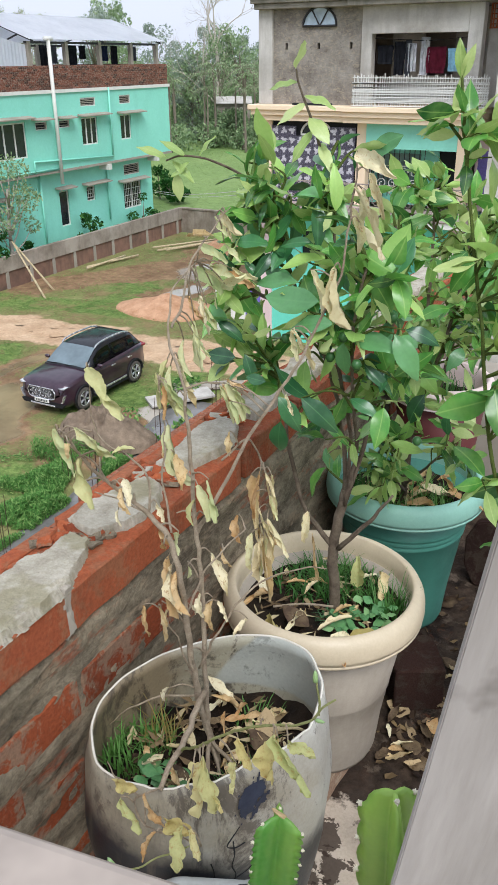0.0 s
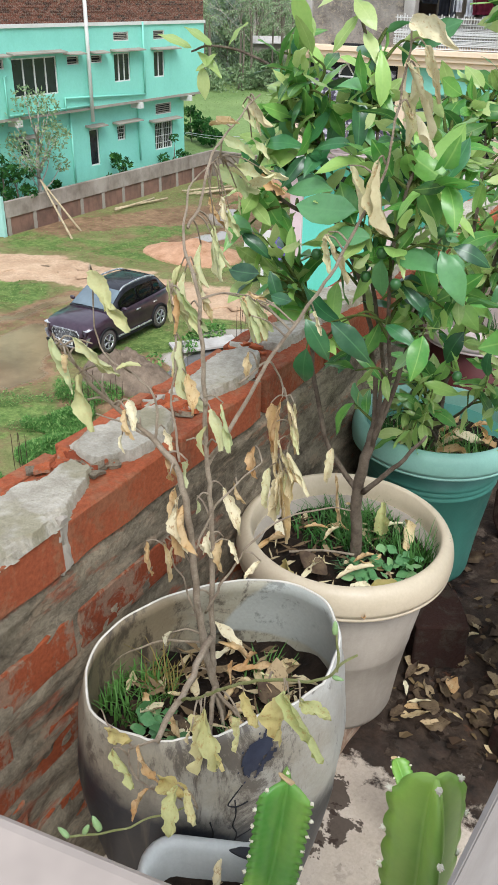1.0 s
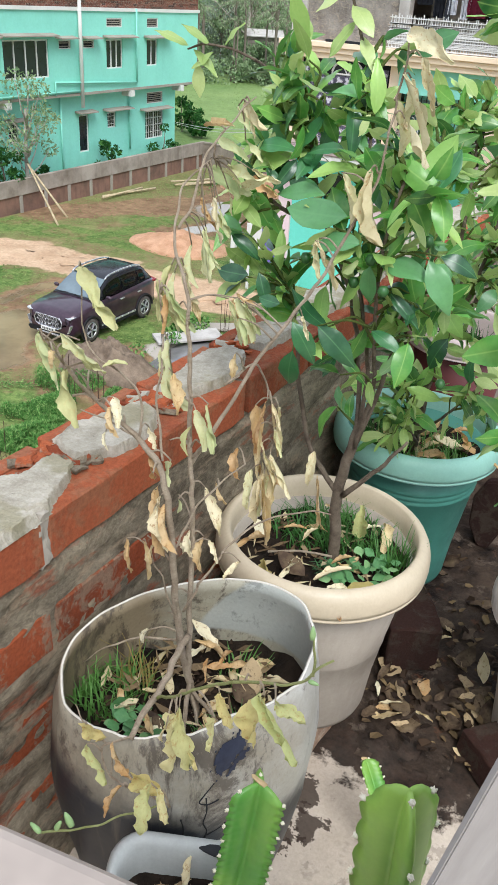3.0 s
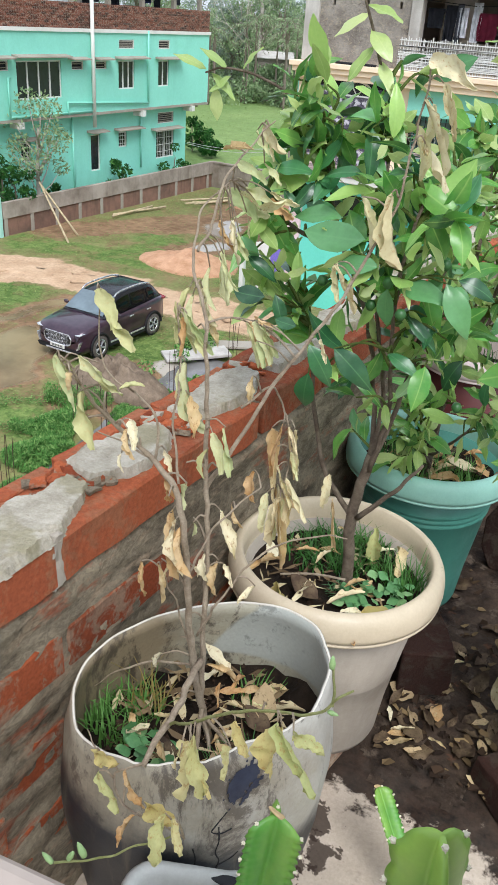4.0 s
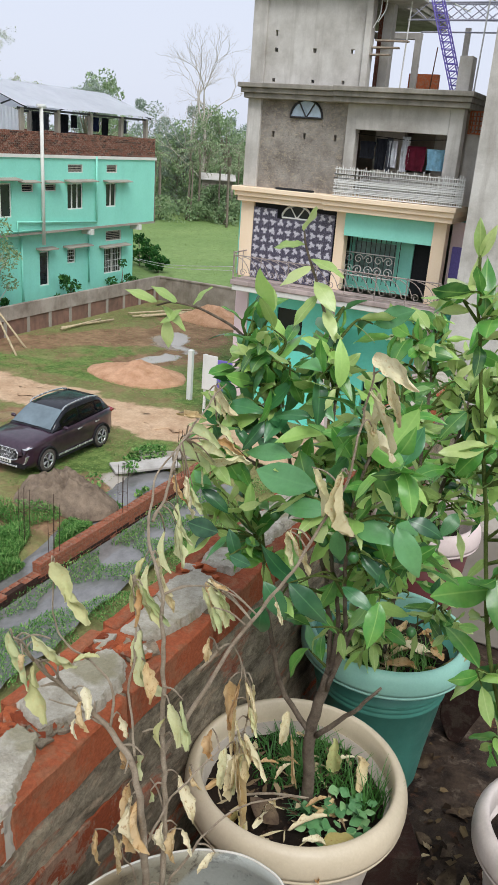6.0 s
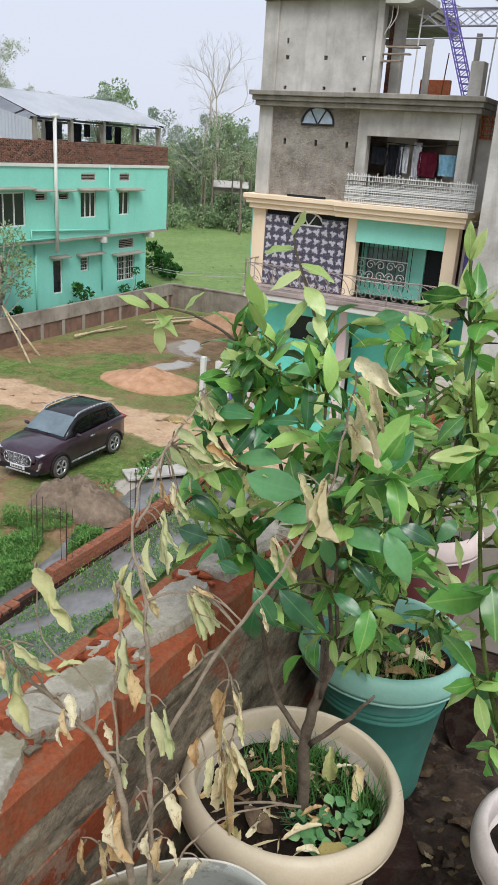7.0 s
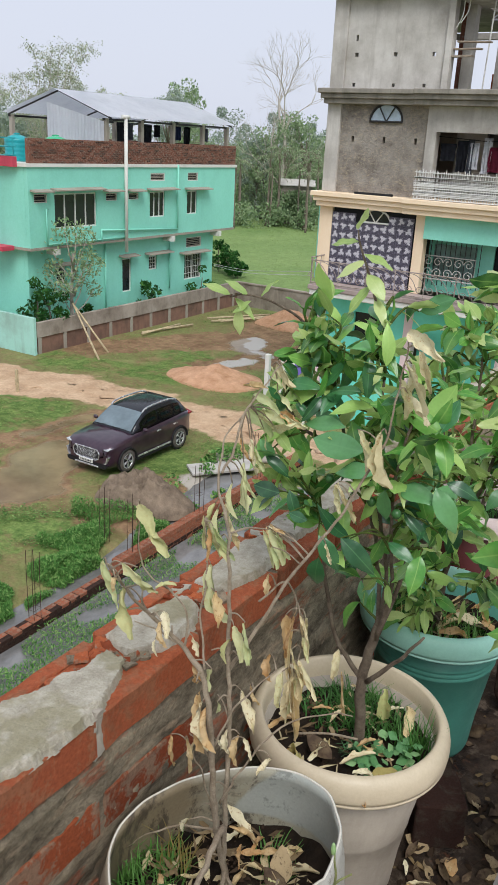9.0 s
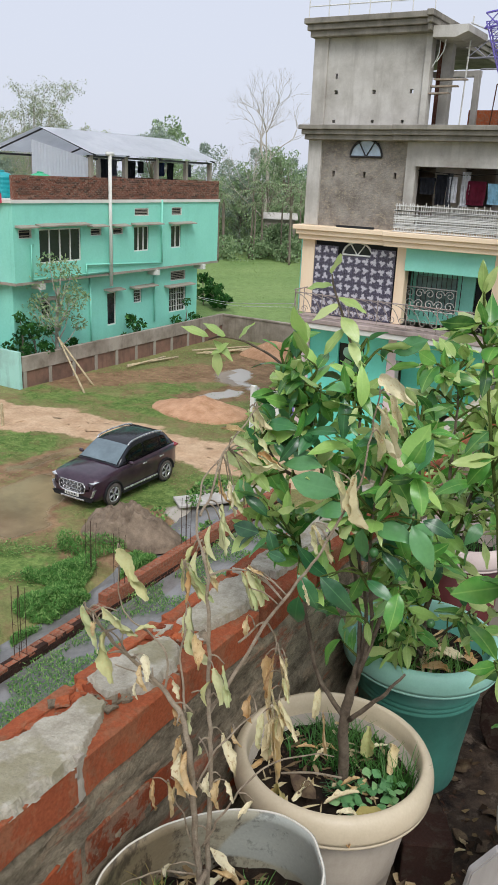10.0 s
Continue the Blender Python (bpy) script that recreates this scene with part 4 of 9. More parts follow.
# ---------------------------------------------------------------- the four-storey building under construction
def wall_y(y, t, x0, x1, z0, z1, holes, bm=None):
    """A wall in the plane y (front face, towards -y), going back by t, with holes (x0, x1, z0, z1)."""
    bm = bm or bmesh.new()
    xs = sorted({x0, x1, *(h[0] for h in holes), *(h[1] for h in holes)})
    zs = sorted({z0, z1, *(h[2] for h in holes), *(h[3] for h in holes)})
    for a, b in zip(xs, xs[1:]):
        for c, d in zip(zs, zs[1:]):
            if not any(h[0] <= a and b <= h[1] and h[2] <= c and d <= h[3] for h in holes):
                box(a, b, y, y + t, c, d, bm)
    bmesh.ops.remove_doubles(bm, verts=bm.verts[:], dist=1e-4)
    seen = {}
    for f in bm.faces[:]:
        seen.setdefault(tuple(round(v, 3) for v in f.calc_center_median()), []).append(f)
    bmesh.ops.delete(bm, geom=[f for fs in seen.values() if len(fs) > 1 for f in fs], context="FACES")
    return bm


def tile_mat():
    k = Mat("patterned_glazed_tile", 0.3)
    sep = k.node("ShaderNodeSeparateXYZ")
    k.link(k.co, sep.inputs[0])
    x, z = sep.outputs[0], sep.outputs[2]
    r = k.math("SQRT", k.math("ADD", k.math("POWER", x, 2.0), k.math("POWER", z, 2.0)))
    petal = k.math("ADD", k.math("MULTIPLY", k.math("COSINE", k.math("ADD", k.math("MULTIPLY", k.math("ARCTAN2", z, x), 3.0), k.math("MULTIPLY", k.random(), 6.28))), 0.030), 0.088)
    speck = k.noise(23, 3, 0.6)
    d = k.math("ADD", k.math("SUBTRACT", petal, r), k.math("MULTIPLY", k.math("SUBTRACT", speck, 0.5), 0.22))
    c = k.mix(k.ramp(k.math("ADD", k.math("MULTIPLY", d, 10.0), 0.5), [(0.46, 0.0), (0.54, 1.0)]), rgb("484554"), rgb("c4c2c8"))
    c = k.mix(k.math("MULTIPLY", k.ramp(k.noise(16, 3), [(0.5, 0.0), (0.55, 1.0)]), 0.35), c, rgb("857f92"))
    return k.color(c).m


M_TILE = tile_mat()


def roughcast():
    k = Mat("trowelled_rough_plaster", 0.95)
    c = k.mix(k.ramp(k.noise(1.4, 6, 0.7), [(0.35, 0.0), (0.65, 1.0)]), rgb("a49e95"), rgb("78716a"))
    dab = k.noise(7, 6, 0.75, (1.0, 1.0, 1.5), 1.2)
    c = k.mix(k.math("MULTIPLY", k.ramp(dab, [(0.52, 0.0), (0.60, 1.0)]), 0.55), c, rgb("b6a993"))
    c = k.mix(k.math("MULTIPLY", k.ramp(dab, [(0.34, 1.0), (0.42, 0.0)]), 0.5), c, rgb("5a5248"))
    return k.color(c).bump(dab, 0.9, 0.05).m


M_ROUGHCAST = roughcast()
TY = 25.0
tower = thing("tower_house", "four-storey house, grey unfinished storeys over painted green ones", "building")


def moulding(z0, z1, d, mat, name, label, x0=-13.06, x1=-5.55, jog=-9.75, side=True):
    """A stepped cornice; the bay right of the jog stands forward."""
    h = z1 - z0
    for k, (f0, f1, e) in enumerate(((0.0, 0.35, 0.55), (0.352, 0.68, 0.78), (0.682, 1.0, 1.0))):
        bm = box(x0 + d * (1 - e) * 0.8, jog, TY - d * e, TY + 8, z0 + h * f0, z0 + h * f1, bev=0.015)
        box(jog + 0.003, x1 - d * (1 - e) * 0.5, TY - d * e - 0.22, TY + 8, z0 + h * f0, z0 + h * f1, bm, bev=0.015)
        part(name, bm, mat, tower, label)


# left bay panels and columns, storey by storey (z of floor, z of ceiling, wall, column)
levels = ((G - 0.1, -3.22, M_GREEN_B, M_PINK), (-2.85, -0.37, M_DARK, M_PEACH), (0.103, 2.78, M_ROUGHCAST, M_PLASTER), (3.22, 5.78, M_PLASTER, M_PLASTER))
arch_hole = {1: (-11.1, -10.5, -0.74, -0.55), 2: (-11.15, -10.47, 2.34, 2.6)}
for n, (z0, z1, wall_m, col_m) in enumerate(levels):
    holes = [(-11.27, -10.3, -4.6, -3.75)] if n == 0 else []
    if n == 2:
        holes += [(x - 0.045, x + 0.045, 1.67, 1.85) for x in (-11.93, -10.84, -9.79)]
    if n == 3:
        holes += [(x - 0.06, x + 0.06, 4.15, 4.27) for x in (-12.04, -10.74, -9.51)] + [(x - 0.05, x + 0.05, 3.30, 3.40) for x in (-12.06, -10.72, -9.72)] + [(-12.10, -12.02, 4.60, 4.76)]
    if n in (1, 2):
        a = arch_hole[n]
        holes.append((a[0], a[1], a[2], a[3]))
    panel = part("wall", wall_y(TY + 0.1, 0.2, -12.42, -9.15 if n == 3 else -9.40, z0, z1, holes), wall_m, tower, ("teal painted wall", "black and white patterned tile cladding", "rough cement plaster panel", "smooth cement plaster panel")[n])
    if n == 1:
        tile_me = mesh_of("tile", box(-0.142, 0.142, -0.006, 0.006, -0.142, 0.142, bev=0.003), M_TILE)
        for i in range(10):
            for j in range(8):
                tx, tz = -12.22 + 0.29 * i, -2.70 + 0.29 * j
                if not (-11.45 < tx < -10.2 and tz > -0.90):
                    piece("tile", tile_me, panel, pose(tx, TY - 0.012, tz))
    for x in (-12.86, -9.17 if n == 3 else -9.43):
        wd = 0.48 if x < -12 else (0.20 if n == 3 else 0.33)
        part("column", box(x, x + wd, TY, TY + 0.35, z0, z1, bev=0.012), col_m, tower)
    part("wall", box(-13.08 if n == 1 else -12.85, -12.67, TY + 0.36, TY + 8, z0, z1), (M_GREEN_B, M_GREEN, M_PLASTER, M_PLASTER)[n], tower)
    if n < 3:
        part("wall", box(-12.7, -5.9, TY + 7.8, TY + 8, z0, z1), (M_GREEN_B, M_GREEN, M_PLASTER, M_PLASTER)[n], tower)
        part("wall", box(-6.1, -5.9, TY + (4.5 if n == 2 else 2.0), TY + 7.79, z0, z1), (M_GREEN_B, M_GREEN, M_PLASTER, M_PLASTER)[n], tower)
moulding(-0.37, 0.10, 0.42, M_PEACH, "cornice", "peach painted stepped cornice")
moulding(2.78, 3.22, 0.42, M_LEDGE, "cornice", "grey cement stepped cornice")
moulding(5.78, 6.3, 0.42, M_LEDGE, "cornice", "grey cement stepped cornice", -13.06, -8.8, -9.0)


def arch_window(x0, x1, z, r_fac, y, frame_m, pane_m):
    """A half-round fanlight with a frame, spokes and panes."""
    cx, r = (x0 + x1) / 2, (x1 - x0) / 2
    h = r * r_fac
    w = thing("window", "half-round fanlight", "window")
    w.parent = tower
    del w["category"]
    bm = bmesh.new()
    n = 18
    arc = [(cx + r * math.cos(math.pi * k / n), z + h * math.sin(math.pi * k / n)) for k in range(n + 1)]
    part("pane", prism(arc, y + 0.03, y + 0.05), pane_m, w)
    part("frame", tube([(p[0], y, p[1]) for p in arc] + [(arc[0][0], y, arc[0][1])], 0.035, sides=6), frame_m, w)
    for k in (6, 12):
        part("spoke", tube([(cx, y + 0.01, z), (arc[k][0], y + 0.01, arc[k][1])], 0.022, sides=5), frame_m, w)


M_PANE_DIM = plain("dim_green_grey_glass", rgb("6f8a86"), 0.15, 0.0, 0.4, 3.0)
# Pale base colour carries the sky's reflection in the upper fanlight.
M_PANE_SKY = plain("sky_toned_glass", rgb("aebfcb"), 0.1, 0.0, 0.35, 2.5)
arch_window(-11.36, -10.27, 2.30, 0.95, TY + 0.05, M_METAL_DARK, M_PANE_SKY)
arch_window(-11.35, -10.30, -0.78, 0.80, TY + 0.05, M_WHITE, M_GLASS_DARK)
part("pane", box(-11.27, -10.3, TY + 0.2, TY + 0.22, -4.6, -3.75), M_GLASS_DARK, tower)

# right bay: balcony rooms
for n, (z0, z1) in enumerate(((G - 0.1, -3.22), (-2.85, -0.37), (0.103, 2.78))):
    m = (M_GREEN_B, M_GREEN, M_PLASTER)[n]
    part("wall", wall_y(TY + (2.2 if n == 2 else 0.9), 0.2, -9.2, -6.1, z0, z1, [(-7.04, -6.46, z0, z0 + 1.65)] if n == 1 else [(-8.2, -7.2, z0 + 0.8, z0 + 2.0)]), m, tower)
    part("lintel", box(-9.09, -6.26, TY - 0.1, TY + 0.2, z1 - (0.72 if n else 0.8), z1), (M_GREEN_B, M_GREEN, M_PLASTER)[n], tower, "deep beam over the balcony opening")
    part("column", box(-6.25, -5.85, TY - 0.12, TY + 0.3, z0, z1, bev=0.012), (M_PINK, M_PEACH, M_PLASTER)[n], tower)
# Back wall in the darker mortar colour, standing in for room dimness.
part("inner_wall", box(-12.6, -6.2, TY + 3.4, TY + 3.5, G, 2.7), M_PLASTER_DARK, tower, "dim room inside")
part("floor_slab", box(-12.6, -6.0, TY + 0.36, TY + 7.7, -0.36, 0.095), M_CONCRETE, tower)
# window with grille beside the dark door, second storey
gw = part("window", box(-9.0, -7.6, TY + 0.85, TY + 0.89, -2.4, -1.3), M_PANE_DIM, tower, "dark window behind a curled white grille")
for k in range(12):
    x = -9.22 + 1.80 * k / 11
    part("bar", tube([(x, TY + 0.7, -2.6), (x, TY + 0.7, -1.12)], 0.014, sides=5), M_METAL_DARK, gw)
# Shade of the open doorway, painted as a near-black sheet.
part("door", box(-7.04, -6.46, TY + 1.0, TY + 1.04, -2.84, -1.2), M_DARK, tower, "dark open doorway")

# balcony slab with pink edge and a curled railing
part("balcony_slab", box(-12.6, -5.5, TY - 1.0, TY + 0.08, -3.02, -2.86, bev=0.02), M_LILAC, tower, "balcony slab with stained lilac grey edge")
part("balcony_slab", box(-12.55, -5.55, TY - 0.95, TY + 0.05, -3.21, -3.022, bev=0.02), M_WHITE, tower)


def curl(cx, cz, r, y, turns=1.25, flip=1, n=18):
    return [(cx + flip * r * (1 - 0.75 * k / n) * math.cos(2 * math.pi * turns * k / n), y, cz + r * (1 - 0.75 * k / n) * math.sin(2 * math.pi * turns * k / n)) for k in range(n + 1)]


rail = part("railing", tube([(-12.55, TY - 0.95, -2.05), (-5.55, TY - 0.95, -2.05)], 0.02, sides=6), M_METAL_DULL, tower, "white curled steel balcony railing")
part("bottom_rail", tube([(-12.55, TY - 0.95, -2.78), (-5.55, TY - 0.95, -2.78)], 0.02, sides=6), M_METAL_DULL, rail)
for k in range(8):
    x = -12.5 + 6.9 * k / 7
    part("baluster", tube([(x, TY - 0.95, -2.85), (x, TY - 0.95, -2.0)], 0.016, sides=5), M_METAL_DULL, rail)
for k in range(21):
    # overlapping arcs, like a row of fish scales, and a small curl under each
    x = -12.5 + 6.9 * k / 20
    part("scroll", tube([(x + 0.62 * math.cos(a), TY - 0.965, -2.78 + 0.70 * math.sin(a)) for a in [math.pi * (0.08 + 0.42 * i / 9) for i in range(10)]], 0.013, sides=4), M_METAL_DULL, rail)
    part("scroll", tube(curl(x, -2.58, 0.13, TY - 0.95, 1.3, 1 if k % 2 else -1), 0.012, sides=4), M_METAL_DULL, rail)
side_rail = part("railing", tube([(-12.55, TY - 0.95, -1.98), (-12.55, TY + 1.2, -1.98)], 0.02, sides=6), M_METAL_DULL, tower)
for k in range(7):
    part("baluster", tube([(-12.55, TY - 0.9 + 0.33 * k, -2.85), (-12.55, TY - 0.9 + 0.33 * k, -1.95)], 0.014, sides=5), M_METAL_DULL, side_rail)
# curled window grille
for k in range(5):
    for j in range(2):
        part("scroll", tube(curl(-9.10 + 0.34 * k, -1.85 - 0.35 * j, 0.16, TY + 0.65, 1.3, 1 if (k + j) % 2 else -1), 0.016, sides=4), M_METAL_WHITE, gw)
part("grille_frame", tube([(-9.30, TY + 0.65, -1.66), (-7.53, TY + 0.65, -1.66), (-7.53, TY + 0.65, -2.4), (-9.30, TY + 0.65, -2.4), (-9.30, TY + 0.65, -1.66)], 0.02, sides=5), M_METAL_WHITE, gw)

# split bamboo fence on the third-storey balcony
fence = thing("balcony_fence", "whitewashed split bamboo lattice fence on the balcony edge", "fence")
for k in range(56):
    x = -9.40 + 3.95 * k / 55 + rnd.uniform(-0.02, 0.02)
    part("slat", box(x - 0.011, x + 0.011, TY - 0.51, TY - 0.49, 0.12, 0.93 + rnd.uniform(-0.04, 0.08)), M_METAL_WHITE, fence)
for k in range(16):
    z = 0.16 + 0.046 * k + rnd.uniform(-0.012, 0.012)
    part("slat", box(-9.45, -5.42, TY - 0.535, TY - 0.515, z - 0.014, z + 0.014, m=pose(0, 0, 0, 0, rnd.uniform(-0.3, 0.3), 0)), M_METAL_WHITE, fence)
for k, (x, w, h, c, z) in enumerate(((-8.75, 0.5, 0.5, 0, 1.75), (-8.3, 0.35, 0.9, 0, 1.85), (-7.95, 0.3, 0.75, 4, 1.8), (-7.55, 0.28, 1.0, 4, 1.95), (-7.2, 0.6, 0.7, 2, 1.7), (-6.6, 0.55, 0.6, 3, 1.65), (-8.05, 0.2, 1.0, 1, 1.9))):
    garment("garment", x, TY + 0.25, z, w, h, CLOTH[c], "garment drying on the balcony line", "x", k * 2.1)
tagged(part("clothes_line", tube([(-9.2, TY + 0.25, 1.95), (-7.5, TY + 0.25, 1.85), (-6.1, TY + 0.25, 1.95)], 0.012, sides=5), M_METAL_DARK), "line for drying clothes across the balcony", "clothes line")

# open fourth storey: columns, brick wall, scaffolding and steel roof frame
part("wall", box(-9.1, -8.96, TY + 1.0, TY + 1.2, 3.22, 5.78), M_BRICK_OLD, tower, "bare brick partition")
part("pilaster", box(-8.955, -8.66, TY + 0.95, TY + 1.3, 3.22, 5.65, bev=0.01), M_PLASTER, tower)
part("roof_slab", box(-12.9, -9.0, TY + 0.36, TY + 2.6, 5.782, 6.1), M_CONCRETE, tower)
part("roof_slab", prism([(-8.89, 5.62), (-8.2, 5.60), (-7.85, 5.74), (-7.85, 5.92), (-8.89, 5.92)], TY - 0.25, TY + 1.7), M_PLASTER, tower, "jutting cement slab with a bevelled end")
part("column", box(-8.50, -8.32, TY + 2.9, TY + 3.1, 3.22, 5.1), M_PLASTER, tower)
part("beam", box(-9.9, -8.325, TY + 2.92, TY + 3.18, 4.92, 5.099), M_PLASTER, tower)
part("column", box(-7.20, -7.04, TY + 4.0, TY + 4.16, 3.22, 5.4), M_PLASTER, tower)
part("wall", box(-8.7, -7.7, TY + 3.4, TY + 3.6, 3.22, 3.95), M_BRICK, tower, "low bare brick wall")
part("starter_bar", tube([(-7.85, TY + 3.0, 3.2), (-7.75, TY + 3.0, 4.7)], 0.02, sides=5), M_RUST, tower)
part("wall", box(-6.22, -5.85, TY - 0.1, TY + 0.4, 3.223, 4.15, bev=0.01), M_PLASTER, tower, "cement parapet stub")
for k, pts in enumerate(([(-8.8, TY + 0.2, 5.6), (-8.78, TY + 0.1, 5.2), (-8.95, TY + 0.1, 4.85)], [(-8.6, TY + 0.1, 5.6), (-8.62, TY + 0.05, 5.3), (-8.8, TY + 0.05, 5.0)])):
    tagged(part("cable", tube(smooth_path(pts, 5), 0.015, sides=5), M_METAL_WHITE), "loose pale cable hanging from the open storey", "cable", "hanging cables")
M_STEEL_GREY = plain("grey_painted_steel", rgb("9a9aa6"), 0.5)
roof_frame = thing("roof_frame", "purple and grey welded steel roof truss", "steel frame")


def truss(a, b, h, n, mat):
    a, b = Vector(a), Vector(b)
    up = Vector((0, 0, h))
    part("chord", tube([a, b], 0.03, sides=6), mat, roof_frame)
    part("chord", tube([a + up, b + up], 0.03, sides=6), mat, roof_frame)
    for k in range(n):
        p, q = a.lerp(b, k / n), a.lerp(b, (k + 1) / n)
        part("web", tube([p, q + up], 0.018, sides=5), mat, roof_frame)
        part("web", tube([p + up, q], 0.018, sides=5), mat, roof_frame)


for dx in (0.0, 0.30):
    for dy in (0.0, 0.28):
        part("chord", tube([(-7.62 + dx, TY + 0.6 + dy, 6.1), (-6.52 + dx, TY + 0.6 + dy, 3.25)], 0.024, sides=6), M_PURPLE, roof_frame)
for k in range(15):
    f, g = k / 15, (k + 1) / 15
    xa, za, xb, zb_ = -7.62 + 1.1 * f, 6.1 - 2.85 * f, -7.62 + 1.1 * g, 6.1 - 2.85 * g
    for dy in (0.0, 0.28):
        part("web", tube([(xa, TY + 0.6 + dy, za), (xa + 0.30, TY + 0.6 + dy, za)], 0.014, sides=5), M_PURPLE, roof_frame)
        part("web", tube([(xa + 0.30, TY + 0.6 + dy, za), (xb, TY + 0.6 + dy, zb_)], 0.012, sides=5), M_PURPLE, roof_frame)
truss((-7.7, TY + 0.75, 5.95), (-4.0, TY + 0.75, 6.5), 0.4, 9, M_PURPLE)
truss((-9.0, TY + 3.5, 5.55), (-2.5, TY + 3.5, 5.55), 0.5, 10, M_STEEL_GREY)
truss((-9.5, TY + 6.0, 5.9), (-2.5, TY + 6.0, 5.9), 0.5, 10, M_STEEL_GREY)
part("chord", tube([(-8.5, TY + 3.5, 5.2), (-2.5, TY + 3.5, 5.2)], 0.025, sides=6), M_STEEL_GREY, roof_frame)
for x in (-8.0, -6.5, -5.0):
    part("purlin", tube([(x, TY + 0.4, 6.05), (x, TY + 7.5, 6.4)], 0.025, sides=6), M_METAL_WHITE, roof_frame)
for x in (-8.15, -5.9):
    part("prop", tube([(x, TY + 0.8, 3.2), (x + 0.08, TY + 0.8, 6.3)], 0.025, sides=6), M_METAL_WHITE, roof_frame)
roof_rail = thing("roof_railing", "thin steel pipe railing on the flat roof", "railing")
for k in range(7):
    x = -13.0 + 0.68 * k
    part("post", tube([(x, TY - 0.2, 6.3), (x, TY - 0.2, 7.0)], 0.018, sides=6), M_METAL_WHITE, roof_rail)
for z in (6.65, 7.0):
    part("bar", tube([(-13.0, TY - 0.2, z), (-8.9, TY - 0.2, z)], 0.018, sides=6), M_METAL_WHITE, roof_rail)
M_TIMBER_GREY = plain("weathered_timber", rgb("9c8f80"), 0.85, 0, 0.3, 9)
for k in range(3):
    tagged(part("timber_plank", box(-9.0, -8.3 + 0.15 * k, TY + 0.3 + 0.1 * k, TY + 0.07 + 0.1 * k, 4.28 + 0.05 * k, 4.32 + 0.05 * k, m=pose(0, 0, 0, 0, 1.0 * (k - 1), 0)), M_TIMBER_GREY), "loose timber plank laid across the open storey", "plank", "planks")
tagged(part("timber_plank", box(-11.5, -10.2, TY - 0.35, TY - 0.2, 0.106, 0.17, bev=0.01), M_DARK), "dark timber plank lying on the cornice", "plank", "planks")

# set-back side bay: plaster with a red lattice ventilator, lilac wall with a purple panel below
part("wall", box(-5.84, -4.9, TY + 0.6, TY + 0.8, 0.103, 2.78), M_PLASTER, tower)
part("wall", box(-5.84, -4.9, TY + 0.6, TY + 0.8, -2.85, -0.372), M_PINK, tower, "pale lilac side wall")
part("wall", box(-5.84, -4.9, TY + 0.6, TY + 0.8, G - 0.1, -3.22), M_GREEN_B, tower)
part("panel", box(-5.75, -5.35, TY + 0.56, TY + 0.598, -2.4, -1.1, bev=0.01), M_PURPLE, tower, "purple painted door panel")
lat = part("ventilator", wall_y(TY + 0.5, 0.09, -5.83, -5.35, 2.14, 2.775, [(-5.79, -5.39, 2.18, 2.735)]), M_BRICK, tower, "red lattice ventilator")
for k in range(4):
    part("bar", box(-5.79 + 0.1 * k + 0.035, -5.79 + 0.1 * k + 0.065, TY + 0.51, TY + 0.57, 2.181, 2.734), M_BRICK, lat)
    part("bar", box(-5.789, -5.391, TY + 0.515, TY + 0.565, 2.18 + 0.125 * k + 0.06, 2.18 + 0.125 * k + 0.09), M_BRICK, lat)
# plain grey neighbour beside it
nb = thing("neighbour_building", "tall plain building with grey cement plaster", "building")
part("wall", box(-5.0, 4.0, TY - 1.6, TY + 6, G - 0.1, 9.0), M_PLASTER, nb)
part("roof", box(-5.1, 4.1, TY - 1.7, TY + 6.1, 9.001, 9.2), M_CONCRETE, nb)


# ---------------------------------------------------------------- the parked car
def car_paint():
    k = Mat("dark_plum_car_paint", 0.28, 0.25)
    k.b.inputs["Coat Weight"].default_value = 0.8
    k.b.inputs["Coat Roughness"].default_value = 0.06
    c = k.mix(k.ramp(k.noise(5, 5, 0.6), [(0.4, 0.0), (0.75, 1.0)]), rgb("33202f"), rgb("46313e"))
    return k.color(c).m


M_CAR = car_paint()
M_ROOF = plain("black_gloss_roof", rgb("1b1d22"), 0.18)
M_RUBBER = plain("dusty_tyre_rubber", rgb("5a5550"), 0.95, 0, 0.25, 12)
M_CLAD = plain("matt_black_cladding", rgb("222223"), 0.7)
M_CHROME = plain("silver_trim", rgb("c8cacd"), 0.25, 0.7)
# Grey base colour includes the sky reflected in the screen.
M_SCREEN = plain("sky_toned_windscreen", rgb("66747a"), 0.05, 0.0, 0.3, 1.6)
M_CARGLASS = plain("tinted_car_glass", rgb("15191c"), 0.06)
M_LAMP = plain("clear_headlamp", rgb("c9ced4"), 0.12)
M_REDLAMP = plain("red_tail_lamp", rgb("8a1c22"), 0.2)

car = thing("car", "dark plum compact SUV with black roof parked on muddy grass", "car", pose(-15.1, 17.87, G + 0.05))


